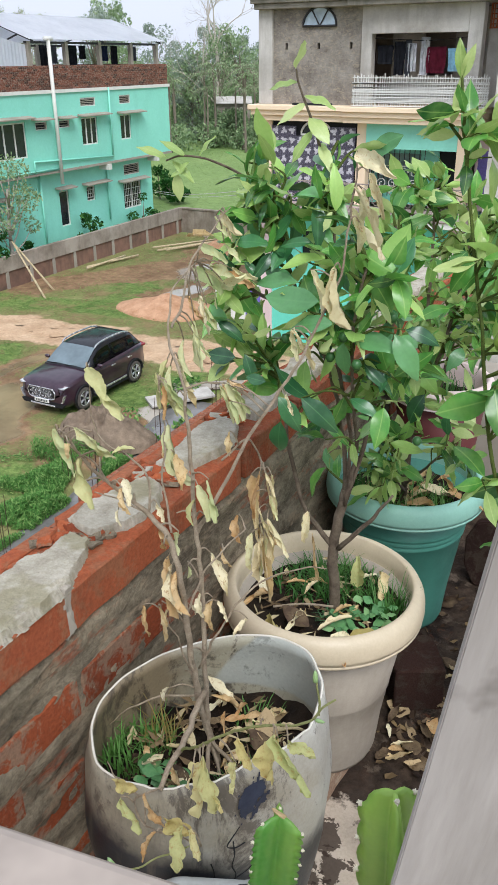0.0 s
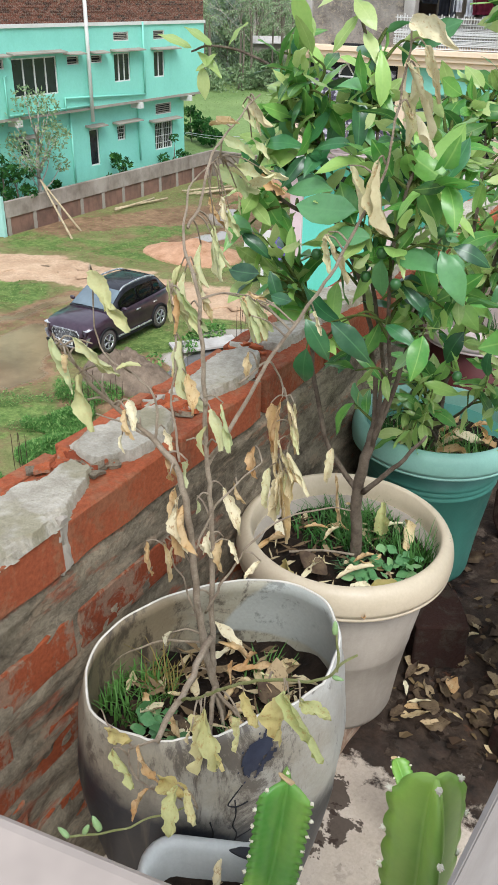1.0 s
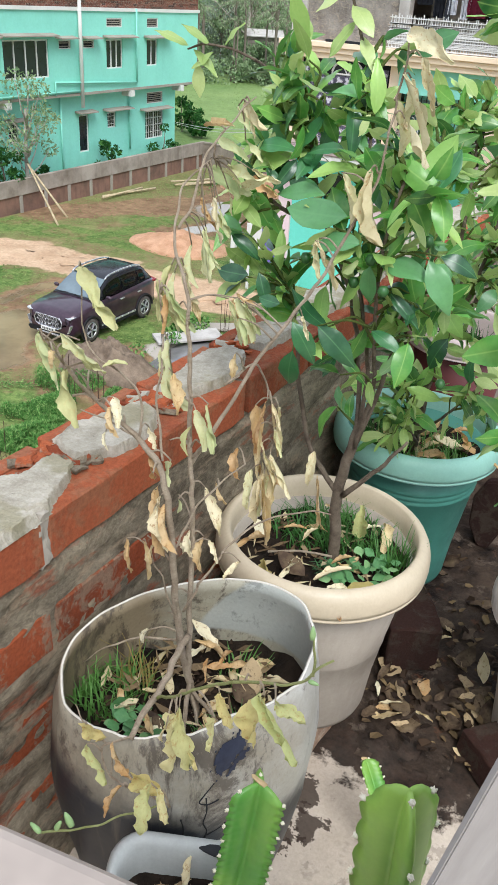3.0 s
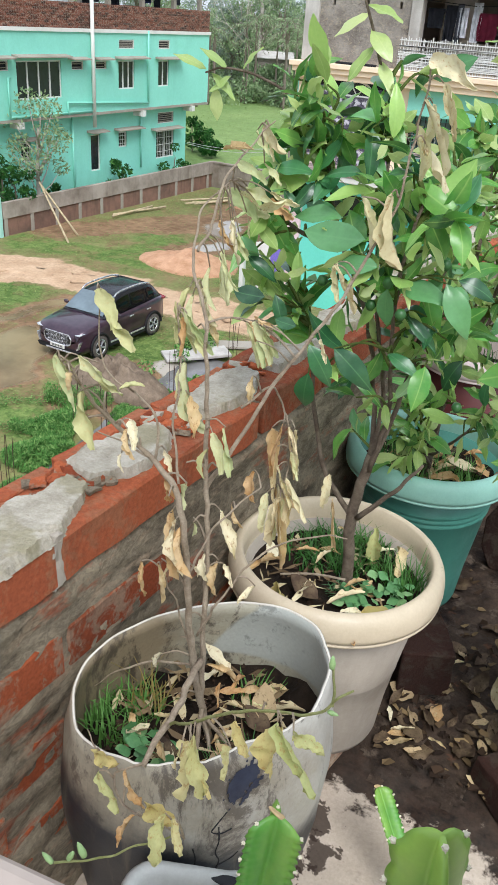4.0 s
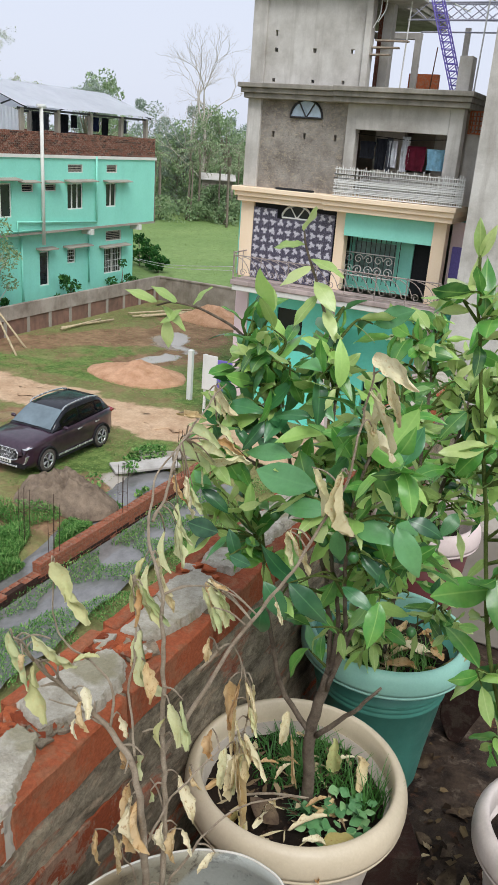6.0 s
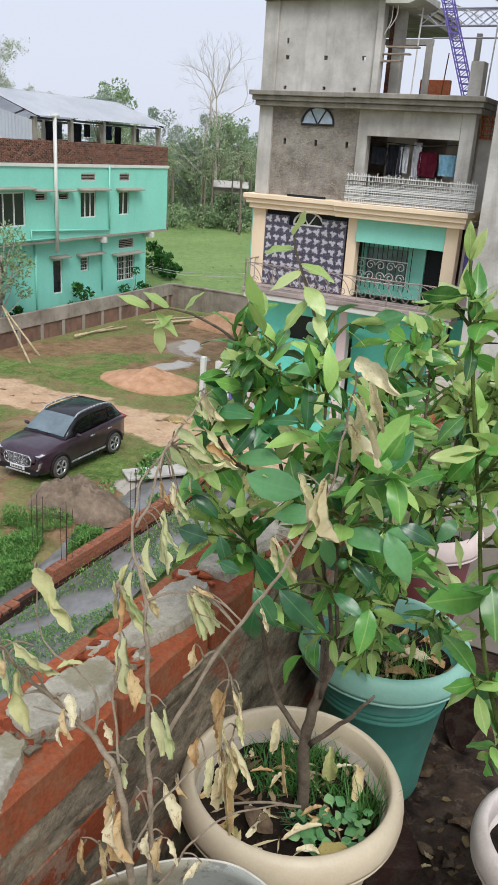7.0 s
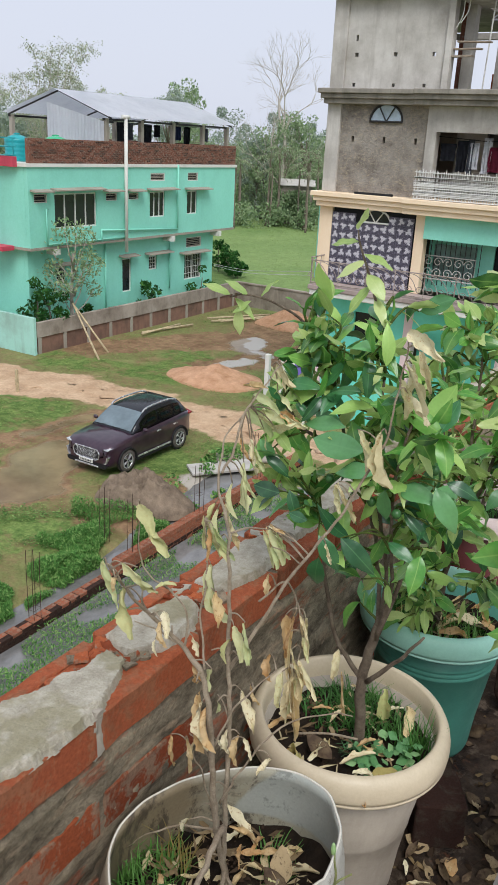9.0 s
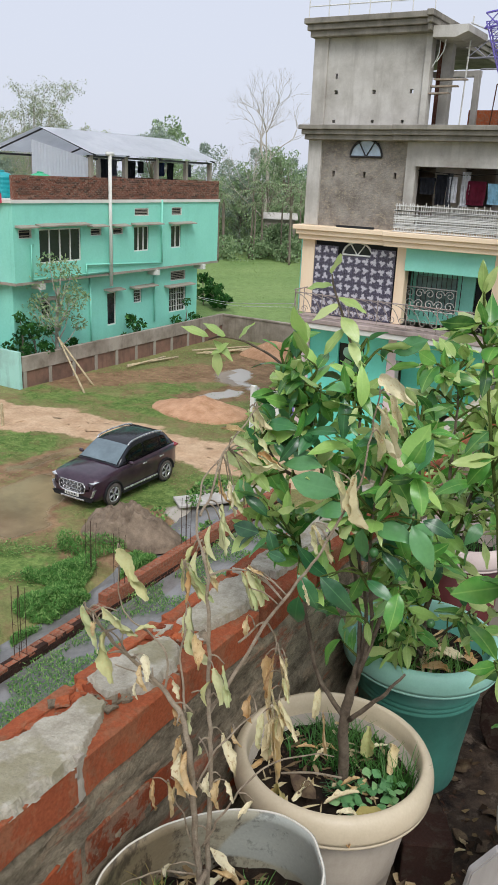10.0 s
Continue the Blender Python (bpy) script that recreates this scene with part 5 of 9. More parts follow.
def loft(stations, section, mat, name, label=""):
    bm = bmesh.new()
    rings = []
    for s in stations:
        half = section(*s)
        ring = half + [(-x, z) for x, z in reversed(half) if abs(x) > 1e-6]
        rings.append([bm.verts.new((x, s[0], z)) for x, z in ring])
    n = len(rings[0])
    for a, b in zip(rings, rings[1:]):
        for k in range(n):
            bm.faces.new((a[k], a[(k + 1) % n], b[(k + 1) % n], b[k]))
    bm.faces.new(rings[0])
    bm.faces.new(rings[-1][::-1])
    bmesh.ops.recalc_face_normals(bm, faces=bm.faces[:])
    ob = part(name, bm, mat, car, label, smooth=True)
    return ob


def body_section(y, w, zb, zt, zc):
    return [(0, zb), (w * 0.55, zb), (w * 0.9, zb + 0.01), (w * 0.985, zb + 0.1), (w, zb + 0.3), (w * 0.985, zb + 0.5), (w, zt - 0.12), (w * 0.975, zt - 0.04), (w * 0.90, zt), (w * 0.55, zc - 0.01), (0, zc)]


loft([(-1.98, 0.62, 0.34, 0.70, 0.73), (-1.95, 0.72, 0.27, 0.80, 0.84), (-1.86, 0.80, 0.22, 0.88, 0.93), (-1.7, 0.85, 0.21, 0.93, 0.98), (-1.2, 0.88, 0.21, 0.98, 1.03), (-0.75, 0.88, 0.21, 1.01, 1.06), (0, 0.875, 0.21, 1.02, 1.04), (1.0, 0.88, 0.21, 1.05, 1.07), (1.6, 0.87, 0.24, 1.07, 1.1), (1.88, 0.83, 0.29, 1.06, 1.09), (1.98, 0.74, 0.36, 1.02, 1.04)], body_section, M_CAR, "body", "dark plum painted body")
GH = [(-0.88, 0.79, 1.06, 0.74), (-0.55, 0.80, 1.28, 0.69), (-0.17, 0.80, 1.49, 0.63), (0.15, 0.80, 1.545, 0.615), (0.6, 0.80, 1.56, 0.61), (1.1, 0.80, 1.55, 0.60), (1.45, 0.80, 1.51, 0.60), (1.68, 0.79, 1.33, 0.63), (1.9, 0.76, 1.10, 0.68)]
loft(GH, lambda y, wb, zt, wt: [(0, 1.0), (wb, 1.0), ((wb + wt) / 2 + 0.015, (1.0 + zt) / 2), (wt + 0.015, zt - 0.025), (wt - 0.04, zt), (wt * 0.5, zt + 0.012), (0, zt + 0.015)], M_ROOF, "roof", "glossy black roof")


def gh_at(y):
    for a, b in zip(GH, GH[1:]):
        if a[0] <= y <= b[0]:
            f = (y - a[0]) / (b[0] - a[0])
            return [a[i] * (1 - f) + b[i] * f for i in range(4)]


def side_pane(name, y0, y1, s0, s1, sx, mat):
    bm = bmesh.new()
    rows = []
    for k in range(7):
        y = y0 + (y1 - y0) * k / 6
        _, wb, zt, wt = gh_at(y)
        pts = []
        for s in (s0, (s0 + s1) / 2, s1):
            x = wb * (1 - s) + wt * s + 0.022 + 0.015 * math.sin(math.pi * s)
            pts.append(bm.verts.new((sx * x, y, 1.03 + (zt - 1.05) * s)))
        rows.append(pts)
    for a, b in zip(rows, rows[1:]):
        for i in range(2):
            bm.faces.new((a[i], b[i], b[i + 1], a[i + 1]))
    bmesh.ops.solidify(bm, geom=bm.faces[:], thickness=0.008)
    part(name, bm, mat, car, smooth=True)


for sx in (1, -1):
    side_pane("window", -0.5, 0.33, 0.10, 0.86, sx, M_CARGLASS)
    side_pane("window", 0.39, 1.12, 0.10, 0.86, sx, M_CARGLASS)
    side_pane("window", 1.17, 1.5, 0.2, 0.86, sx, M_CARGLASS)
bm = bmesh.new()
rows = []
for k in range(7):
    y = -0.86 + 0.66 * k / 6
    _, wb, zt, wt = gh_at(y)
    rows.append([bm.verts.new((u * (wt - 0.03), y - 0.012, zt + 0.02 + 0.012 * (1 - u * u))) for u in (-1, -0.5, 0, 0.5, 1)])
for a, b in zip(rows, rows[1:]):
    for i in range(4):
        bm.faces.new((a[i], a[i + 1], b[i + 1], b[i]))
part("windscreen", bm, M_SCREEN, car, "windscreen with sky reflection in its grey colour", smooth=True)
part("rear_window", prism([(1.46, 1.50), (1.70, 1.32), (1.86, 1.14), (1.875, 1.15), (1.72, 1.345), (1.475, 1.525)], -0.56, 0.56, axis="x"), M_CARGLASS, car)
for x0, x1 in ((-0.55, 0.1), (0.05, 0.6)):
    part("wiper", tube([(x0, -0.90, 1.085), (x1, -0.80, 1.125)], 0.012, sides=5), M_CLAD, car)

for sx in (1, -1):
    part("roof_rail", tube(smooth_path([(sx * 0.60, -0.22, 1.49), (sx * 0.60, -0.05, 1.58), (sx * 0.595, 0.5, 1.615), (sx * 0.59, 1.1, 1.60), (sx * 0.585, 1.45, 1.52)], 4), 0.026, sides=8), M_CHROME, car, "silver roof rail", smooth=True)
    part("sill_strip", box(sx * 0.88, sx * 0.905, -0.75, 0.85, 0.30, 0.36, bev=0.008), M_CHROME, car, "silver door strip")
    part("cladding", box(sx * 0.86, sx * 0.895, -0.8, 0.9, 0.20, 0.30, bev=0.01), M_CLAD, car, "black sill cladding")
    for y in (0.12, 0.95):
        part("door_handle", box(sx * 0.88, sx * 0.915, y, y + 0.2, 0.86, 0.90, bev=0.008), M_CHROME, car, "chrome door handle")
    mirror = part("mirror", lathe([(0, -0.07), (0.06, -0.06), (0.085, 0), (0.06, 0.06), (0, 0.07)], 14), M_CAR, car, smooth=True, at=pose(sx * 0.98, -0.52, 1.10) @ Matrix.Diagonal((1.15, 0.6, 0.8, 1)))
    part("mirror_arm", tube([(sx * 0.84, -0.5, 1.05), (sx * 0.95, -0.52, 1.09)], 0.02, sides=6), M_CLAD, car)
    part("headlight", prism([(sx * 0.52, 0.775), (sx * 0.78, 0.80), (sx * 0.825, 0.845), (sx * 0.78, 0.85), (sx * 0.54, 0.805)], -1.945, -1.72), M_LAMP, car, "slim clear headlight")
    part("daytime_lamp", prism([(sx * 0.66, 0.38), (sx * 0.73, 0.40), (sx * 0.80, 0.62), (sx * 0.765, 0.62), (sx * 0.71, 0.44), (sx * 0.66, 0.42)], -1.985, -1.8), M_CHROME, car, "L-shaped daytime lamp")
    part("tail_light", prism([(sx * 0.55, 0.98), (sx * 0.82, 0.96), (sx * 0.845, 1.03), (sx * 0.60, 1.07)], 1.80, 1.99), M_REDLAMP, car, "red tail light")
    for y in (-1.2, 1.3):
        arc = [(sx * 0.885, y + 0.39 * math.cos(a), 0.31 + 0.39 * math.sin(a)) for a in [math.pi * k / 14 for k in range(15)]]
        part("wheel_arch", tube(arc, 0.035, sides=6), M_CLAD, car, "black wheel arch")
        # Black disc stands in for the shade inside the wheel arch.
        part("arch_shadow", lathe([(0, -0.01), (0.375, -0.01), (0.375, 0.0), (0, 0.0)], 28), M_CLAD, car, at=pose(sx * 0.872, y, 0.31, 0, 90, 0))
        wheel = thing("wheel", "", "")
        wheel.parent = car
        wheel.matrix_basis = pose(sx * 0.80, y, 0.31, 0, 90 * sx, 0)
        part("tyre", lathe([(0.22, -0.10), (0.31, -0.10), (0.33, -0.07), (0.333, 0.05), (0.32, 0.09), (0.24, 0.105), (0.22, 0.09), (0.22, -0.10)], 36), M_RUBBER, wheel, "dusty tyre", smooth=True)
        part("hub", lathe([(0, 0.02), (0.222, 0.02), (0.222, 0.0), (0, 0.0)], 28), M_CLAD, wheel)
        part("rim", lathe([(0.20, 0.06), (0.232, 0.085), (0.225, 0.10), (0.20, 0.095), (0.20, 0.06)], 32), M_CHROME, wheel, "alloy rim", smooth=True)
        for k in range(5):
            a = 2 * math.pi * k / 5
            for off in (-0.12, 0.12):
                part("spoke", tube([(0.03 * math.cos(a), 0.03 * math.sin(a), 0.085), (0.21 * math.cos(a + off), 0.21 * math.sin(a + off), 0.09)], [0.022, 0.016], sides=5), M_CHROME, wheel)
# front: honeycomb grille with bright surround, plate with plain bars, skid plate
grille = part("grille", prism([(-0.46, 0.50), (-0.36, 0.45), (0.36, 0.45), (0.46, 0.50), (0.50, 0.66), (0.42, 0.78), (-0.42, 0.78), (-0.50, 0.66)], -2.0, -1.9), M_CLAD, car, "black honeycomb grille")
part("surround", tube([(x, -2.0, z) for x, z in ((-0.46, 0.50), (-0.50, 0.66), (-0.42, 0.78), (0.42, 0.78), (0.50, 0.66), (0.46, 0.50), (0.36, 0.45), (-0.36, 0.45), (-0.46, 0.50))], 0.016, sides=6), M_CHROME, grille, "bright grille surround")
for r in range(5):
    for c in range(7 - r % 2):
        x, z = -0.36 + 0.12 * c + 0.06 * (r % 2), 0.50 + 0.062 * r
        part("mesh_cell", tube([(x + 0.045 * math.cos(a), -2.004, z + 0.024 * math.sin(a)) for a in [math.pi / 3 * k for k in range(7)]], 0.006, sides=4), M_CHROME, grille)
plate = part("number_plate", box(-0.26, 0.26, -2.03, -2.005, 0.34, 0.45, bev=0.004), M_WHITE, car, "white number plate")
for k in range(7):
    part("bar", box(-0.2 + 0.06 * k, -0.165 + 0.06 * k, -2.034, -2.031, 0.365, 0.425), M_DARK, plate)
part("bumper", prism([(-0.70, 0.24), (0.70, 0.24), (0.78, 0.34), (0.6, 0.37), (-0.6, 0.37), (-0.78, 0.34)], -1.995, -1.8), M_CLAD, car, "black lower bumper")
part("skid_plate", box(-0.45, 0.45, -2.01, -1.9, 0.235, 0.29, bev=0.01), M_CHROME, car, "silver skid plate")
part("bumper", box(-0.75, 0.75, 1.85, 2.02, 0.30, 0.55, bev=0.03), M_CLAD, car, "black rear bumper")

# ---------------------------------------------------------------- plinth beam in the ditch, starter bars, planks
M_BAR = plain("dark_rusted_bar", rgb("46362e"), 0.85, 0.2, 0.4)
beam = thing("wall_plinth", "low brick plinth wall standing in the water of the ditch", "plinth wall", kind="structure")
part("core", box(-10.70, -10.47, 2.0, 12.0, G - 0.5, G + 0.13), M_BRICK_WET, beam)
part("core", box(-10.70, -10.47, 12.001, 20.6, G - 0.5, G + 0.37), M_BRICK_DITCH, beam)
PB = [brick_mesh(5.7 * i + 80, 0.24, 0.12, 0.075, M_BRICK_DITCH) for i in range(5)]
PB_LOW = [brick_mesh(4.3 * i + 90, 0.24, 0.12, 0.075, M_BRICK_WET) for i in range(3)]
for row, zz in ((0, G + 0.10), (1, G + 0.01), (2, G - 0.08), (3, G + 0.34), (4, G + 0.255), (5, G + 0.17)):
    y = (6.4 if row < 3 else 12.13) + 0.12 * (row % 2)
    while y < 20.5:
        sorts = PB_LOW if row in (1, 2) else PB
        for x in ((-10.53, -10.645) if row in (0, 3) else (-10.525,)):
            if rnd.random() < (0.78 if row in (0, 3) else 0.95):
                piece("brick", rnd.choice(sorts), beam, Matrix.Translation((x + rnd.uniform(-0.006, 0.006), y, zz)) @ Euler((0, 0, rnd.uniform(-0.03, 0.03))).to_matrix().to_4x4())
        y += 0.262
for k, (x, y, h) in enumerate(((-10.6, 9.6, 1.5), (-11.9, 13.1, 1.3), (-10.6, 12.6, 1.5), (-10.6, 15.2, 1.5), (-10.6, 18.0, 1.5))):
    col = thing("starter_bars", "cluster of upright rusty reinforcing bars", "reinforcing bars", pose(x, y, G - 0.35), "column starter bars")
    for dx, dy in ((-0.07, -0.09), (0.07, -0.09), (-0.07, 0.09), (0.07, 0.09)):
        part("bar", tube([(dx, dy, 0), (dx * 1.1, dy * 1.1, h), (dx * 1.3 + 0.02, dy, h + 0.4 + rnd.uniform(0, 0.2))], 0.007, sides=5), M_BAR, col)
    for j in range(2):
        z = 0.7 + 0.5 * j
        part("tie", tube([(-0.08, -0.1, z), (0.08, -0.1, z), (0.08, 0.1, z), (-0.08, 0.1, z), (-0.08, -0.1, z)], 0.004, sides=4), M_BAR, col)
tagged(part("concrete_slab", box(-0.35, 0.35, -1.0, 1.0, 0, 0.08, bev=0.01, m=pose(-12.2, 18.6, G + 0.03, 0, 2, -38)), M_PLASTER), "pale concrete slab lying across the ditch edge", "slab", "loose slabs")
tagged(part("concrete_slab", box(-0.25, 0.25, -1.1, 1.1, 0, 0.08, bev=0.01, m=pose(-11.9, 19.8, G + 0.03, 0, 1, -55)), M_CONCRETE), "grey concrete slab lying beside the ditch", "slab", "loose slabs")

# ---------------------------------------------------------------- pots and planters on the terrace
def plastic(name, base, dirt, rough=0.45, scale=6.0, amount=0.5, streak=0.0):
    k = Mat(name, rough)
    c = k.mix(k.math("MULTIPLY", k.ramp(k.noise(scale, 6, 0.7), [(0.42, 0.0), (0.72, 1.0)]), amount), base, dirt)
    if streak:
        c = k.mix(k.math("MULTIPLY", k.ramp(k.noise(9, 5, 0.7, (1, 1, 0.15)), [(0.5, 0.0), (0.72, 1.0)]), streak), c, dirt)
    fine = k.noise(220, 3, 0.7)
    k.color(k.mix(0.15, c, k.ramp(fine, [(0.3, 0.35), (0.7, 0.65)]), "OVERLAY")).bump(k.noise(45, 4, 0.7), 0.08, 0.004)
    return k.rough(k.ramp(k.noise(12, 4), [(0.3, rough - 0.1), (0.7, min(1, rough + 0.2))])).m


# Cream and teal pots: the body is a darker tone than the rim.
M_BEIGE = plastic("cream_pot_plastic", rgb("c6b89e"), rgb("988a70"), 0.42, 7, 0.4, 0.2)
M_BEIGE_BODY = plastic("greyer_cream_pot_body", rgb("a39a8d"), rgb("766d60"), 0.45, 6, 0.5, 0.4)
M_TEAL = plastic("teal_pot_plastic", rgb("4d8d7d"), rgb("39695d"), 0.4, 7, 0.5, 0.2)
M_TEAL_RIM = plastic("paler_teal_pot_rim", rgb("8fbfae"), rgb("6ca08e"), 0.45, 7, 0.5)
M_MAROON = plastic("maroon_pot_plastic", rgb("6a3232"), rgb("4a2424"), 0.45, 7, 0.5, 0.2)
M_PINKRIM = plastic("faded_pink_rim", rgb("dccac4"), rgb("b49a94"), 0.5, 7, 0.4)
M_GREYPOT = plastic("pale_grey_pot_plastic", rgb("cfc4bb"), rgb("8f8278"), 0.5, 7, 0.6, 0.4)


def drum_mat(name, inside):
    k = Mat(name, 0.42)
    sep = k.node("ShaderNodeSeparateXYZ")
    k.link(k.co, sep.inputs[0])
    # Browner towards -x, more strongly inside than outside.
    left_tone = k.math("ADD", k.math("MULTIPLY", sep.outputs[0], -2.6 if inside else -1.2), k.math("MULTIPLY", k.noise(7, 6, 0.7), 1.0))
    c = k.mix(k.ramp(left_tone, [(0.30, 0.0), (0.62, 1.0)]), rgb("a9a592") if inside else rgb("adaba2"), rgb("857860") if inside else rgb("928b7a"))
    c = k.mix(k.math("MULTIPLY", k.ramp(k.noise(12, 6, 0.75), [(0.5, 0.0), (0.7, 1.0)]), 0.45 if inside else 0.28), c, rgb("8a7f68"))
    st = k.ramp(k.noise(9, 8, 0.8, (1.0, 1.0, 0.45), 0.6), [(0.515, 0.0), (0.58, 1.0)])
    c = k.mix(k.math("MULTIPLY", st, 0.8), c, rgb("453c34"))
    if inside:
        # light on the high side painted as a paler patch, with a slanting ragged border
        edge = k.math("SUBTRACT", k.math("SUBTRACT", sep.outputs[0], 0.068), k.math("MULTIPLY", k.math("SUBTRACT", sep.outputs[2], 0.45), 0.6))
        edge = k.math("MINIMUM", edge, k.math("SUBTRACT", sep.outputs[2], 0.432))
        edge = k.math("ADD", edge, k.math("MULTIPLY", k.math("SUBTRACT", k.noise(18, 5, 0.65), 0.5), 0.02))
        lit_patch = k.mix(k.math("MULTIPLY", k.ramp(k.noise(13, 6, 0.75, None, 0.5), [(0.56, 0.0), (0.63, 1.0)]), 0.55), rgb("abafa8"), rgb("60625c"))
        c = k.mix(k.ramp(k.math("ADD", k.math("MULTIPLY", edge, 20.0), 0.5), [(0.42, 0.0), (0.58, 1.0)]), c, lit_patch)
    else:
        # Near-black navy below a ragged, slanting line.
        low = k.math("ADD", k.math("ADD", sep.outputs[2], k.math("MULTIPLY", sep.outputs[0], 0.40)), k.math("MULTIPLY", k.noise(9, 6, 0.7), 0.10))
        c = k.mix(k.ramp(low, [(0.39, 1.0), (0.44, 0.0)]), c, k.mix(k.noise(14, 5, 0.7), rgb("0c0f15"), rgb("2a2f36")))
        drip = k.ramp(k.noise(26, 5, 0.7, (1.0, 1.0, 0.12), 0.5), [(0.55, 0.0), (0.66, 1.0)])
        c = k.mix(k.math("MULTIPLY", drip, 0.55), c, rgb("5d574c"))
    fine = k.noise(180, 4, 0.7)
    c = k.mix(0.2, c, k.ramp(fine, [(0.3, 0.3), (0.7, 0.7)]), "OVERLAY")
    return k.color(c).bump(k.noise(30, 5, 0.7), 0.15, 0.006).m


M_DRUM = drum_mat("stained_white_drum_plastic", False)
M_DRUM_IN = drum_mat("grimy_side_lit_drum_inner", True)
M_DRUM_EDGE = plastic("cut_plastic_edge", rgb("d8d4c8"), rgb("a49c8a"), 0.5, 20, 0.5)
M_BLUEPAINT = plastic("dark_blue_paint_smear", rgb("1c2336"), rgb("454b5e"), 0.6, 30, 0.45)


def flared_pot(name, label, category, x, y, z0, z1, r, body_m, rim_m, rib=False, roll=0.043):
    """A flared plastic planter with a rolled rim, a foot and a fill of soil."""
    p = thing(name, label, category, pose(x, y, z0), "planters")
    h = z1 - z0
    t = 0.008
    outer = [(0, 0), (r * 0.60, 0), (r * 0.62, 0.012), (r * 0.66, h * 0.25)]
    if rib:
        for k in range(3):
            zz = h * (0.66 + 0.035 * k)
            rr = r * (0.60 + 0.26 * zz / h)
            outer += [(rr, zz - 0.004), (rr + 0.004, zz), (rr, zz + 0.004)]
    else:
        outer += [(r * 0.715, h * 0.44), (r * 0.722, h * 0.445), (r * 0.722, h * 0.46)]
    outer += [(r * 0.865, h - roll * 1.05)]
    inner = [(r * 0.865 - t, h - roll), (r * 0.60, 0.02), (0, 0.02)]
    part("body", lathe(outer + inner, 56), body_m, p, smooth=True)
    q = roll / 0.043
    rim = [(r - 0.034 * q, h - 0.075), (r - 0.030 * q, h - 0.030), (r - 0.027 * q, h - 0.004), (r - 0.023 * q, h), (r - 0.016 * q, h - 0.0015), (r - 0.008 * q, h - 0.008), (r - 0.003 * q, h - 0.018), (r - 0.0005, h - 0.030), (r, h - 0.043), (r - 0.001, h - 0.0505), (r - 0.0045, h - 0.0515), (r - 0.0045, h - 0.0535), (r - 0.0015, h - 0.0545), (r - 0.002, h - 0.0585), (r - 0.006, h - 0.060), (r * 0.87, h - 0.058), (r * 0.855, h - 0.05), (r - 0.034 * q, h - 0.075)]
    part("rim", lathe(rim, 72), rim_m, p, "rolled rim with a double line", smooth=True)
    return p


def soil(parent, r, z, seed, dip=0.01):
    bm = bmesh.new()
    rings = []
    for i in range(12):
        f = i / 11
        rings.append([bm.verts.new((r * f * math.cos(2 * math.pi * k / 40), r * f * math.sin(2 * math.pi * k / 40), z + 0.012 * noise.noise(Vector((f * math.cos(2 * math.pi * k / 40) * 6, f * math.sin(2 * math.pi * k / 40) * 6, seed))) + 0.006 * noise.noise(Vector((f * math.cos(2 * math.pi * k / 40) * 20, f * math.sin(2 * math.pi * k / 40) * 20, seed))))) for k in range(40)])
    bmesh.ops.contextual_create(bm, geom=rings[0])
    for a, b in zip(rings, rings[1:]):
        for k in range(40):
            bm.faces.new((a[k], b[k], b[(k + 1) % 40], a[(k + 1) % 40]))
    bmesh.ops.remove_doubles(bm, verts=bm.verts[:], dist=1e-5)
    return part("soil", bm, M_SOIL, parent, "dark crumbly potting soil", smooth=True)


BEIGE = (-0.448, 1.292, 0.085, 0.487)
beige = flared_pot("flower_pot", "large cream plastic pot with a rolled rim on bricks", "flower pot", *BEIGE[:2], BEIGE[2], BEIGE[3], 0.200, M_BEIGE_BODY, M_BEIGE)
soil(beige, 0.168, 0.332, 1.0)
TEALP = (-0.452, 1.83, 0.065, 0.475)
teal = flared_pot("flower_pot", "large teal plastic pot with a paler ribbed rim", "flower pot", *TEALP[:2], TEALP[2], TEALP[3], 0.200, M_TEAL, M_TEAL_RIM, True)
soil(teal, 0.166, 0.335, 2.0)
maroon = flared_pot("flower_pot", "maroon plastic pot with a faded pink rim", "flower pot", -0.487, 2.25, 0.12, 0.587, 0.153, M_MAROON, M_PINKRIM)
soil(maroon, 0.128, 0.395, 3.0)
greyp = flared_pot("flower_pot", "pale grey plastic pot with a dirty rim", "flower pot", 0.016, 1.503, 0.0, 0.39, 0.172, M_GREYPOT, M_GREYPOT)
soil(greyp, 0.144, 0.325, 4.0)

# cut-down drum: oval mouth, high at the back, cracked and pushed in at the front
DRUM = Matrix.Translation((-0.449, 0.849, 0.0)) @ Euler((0, 0, 0.93)).to_matrix().to_4x4()
drum = thing("drum_planter", "cut-down white plastic drum, stained and cracked, used as planter", "planter", DRUM, "planters")


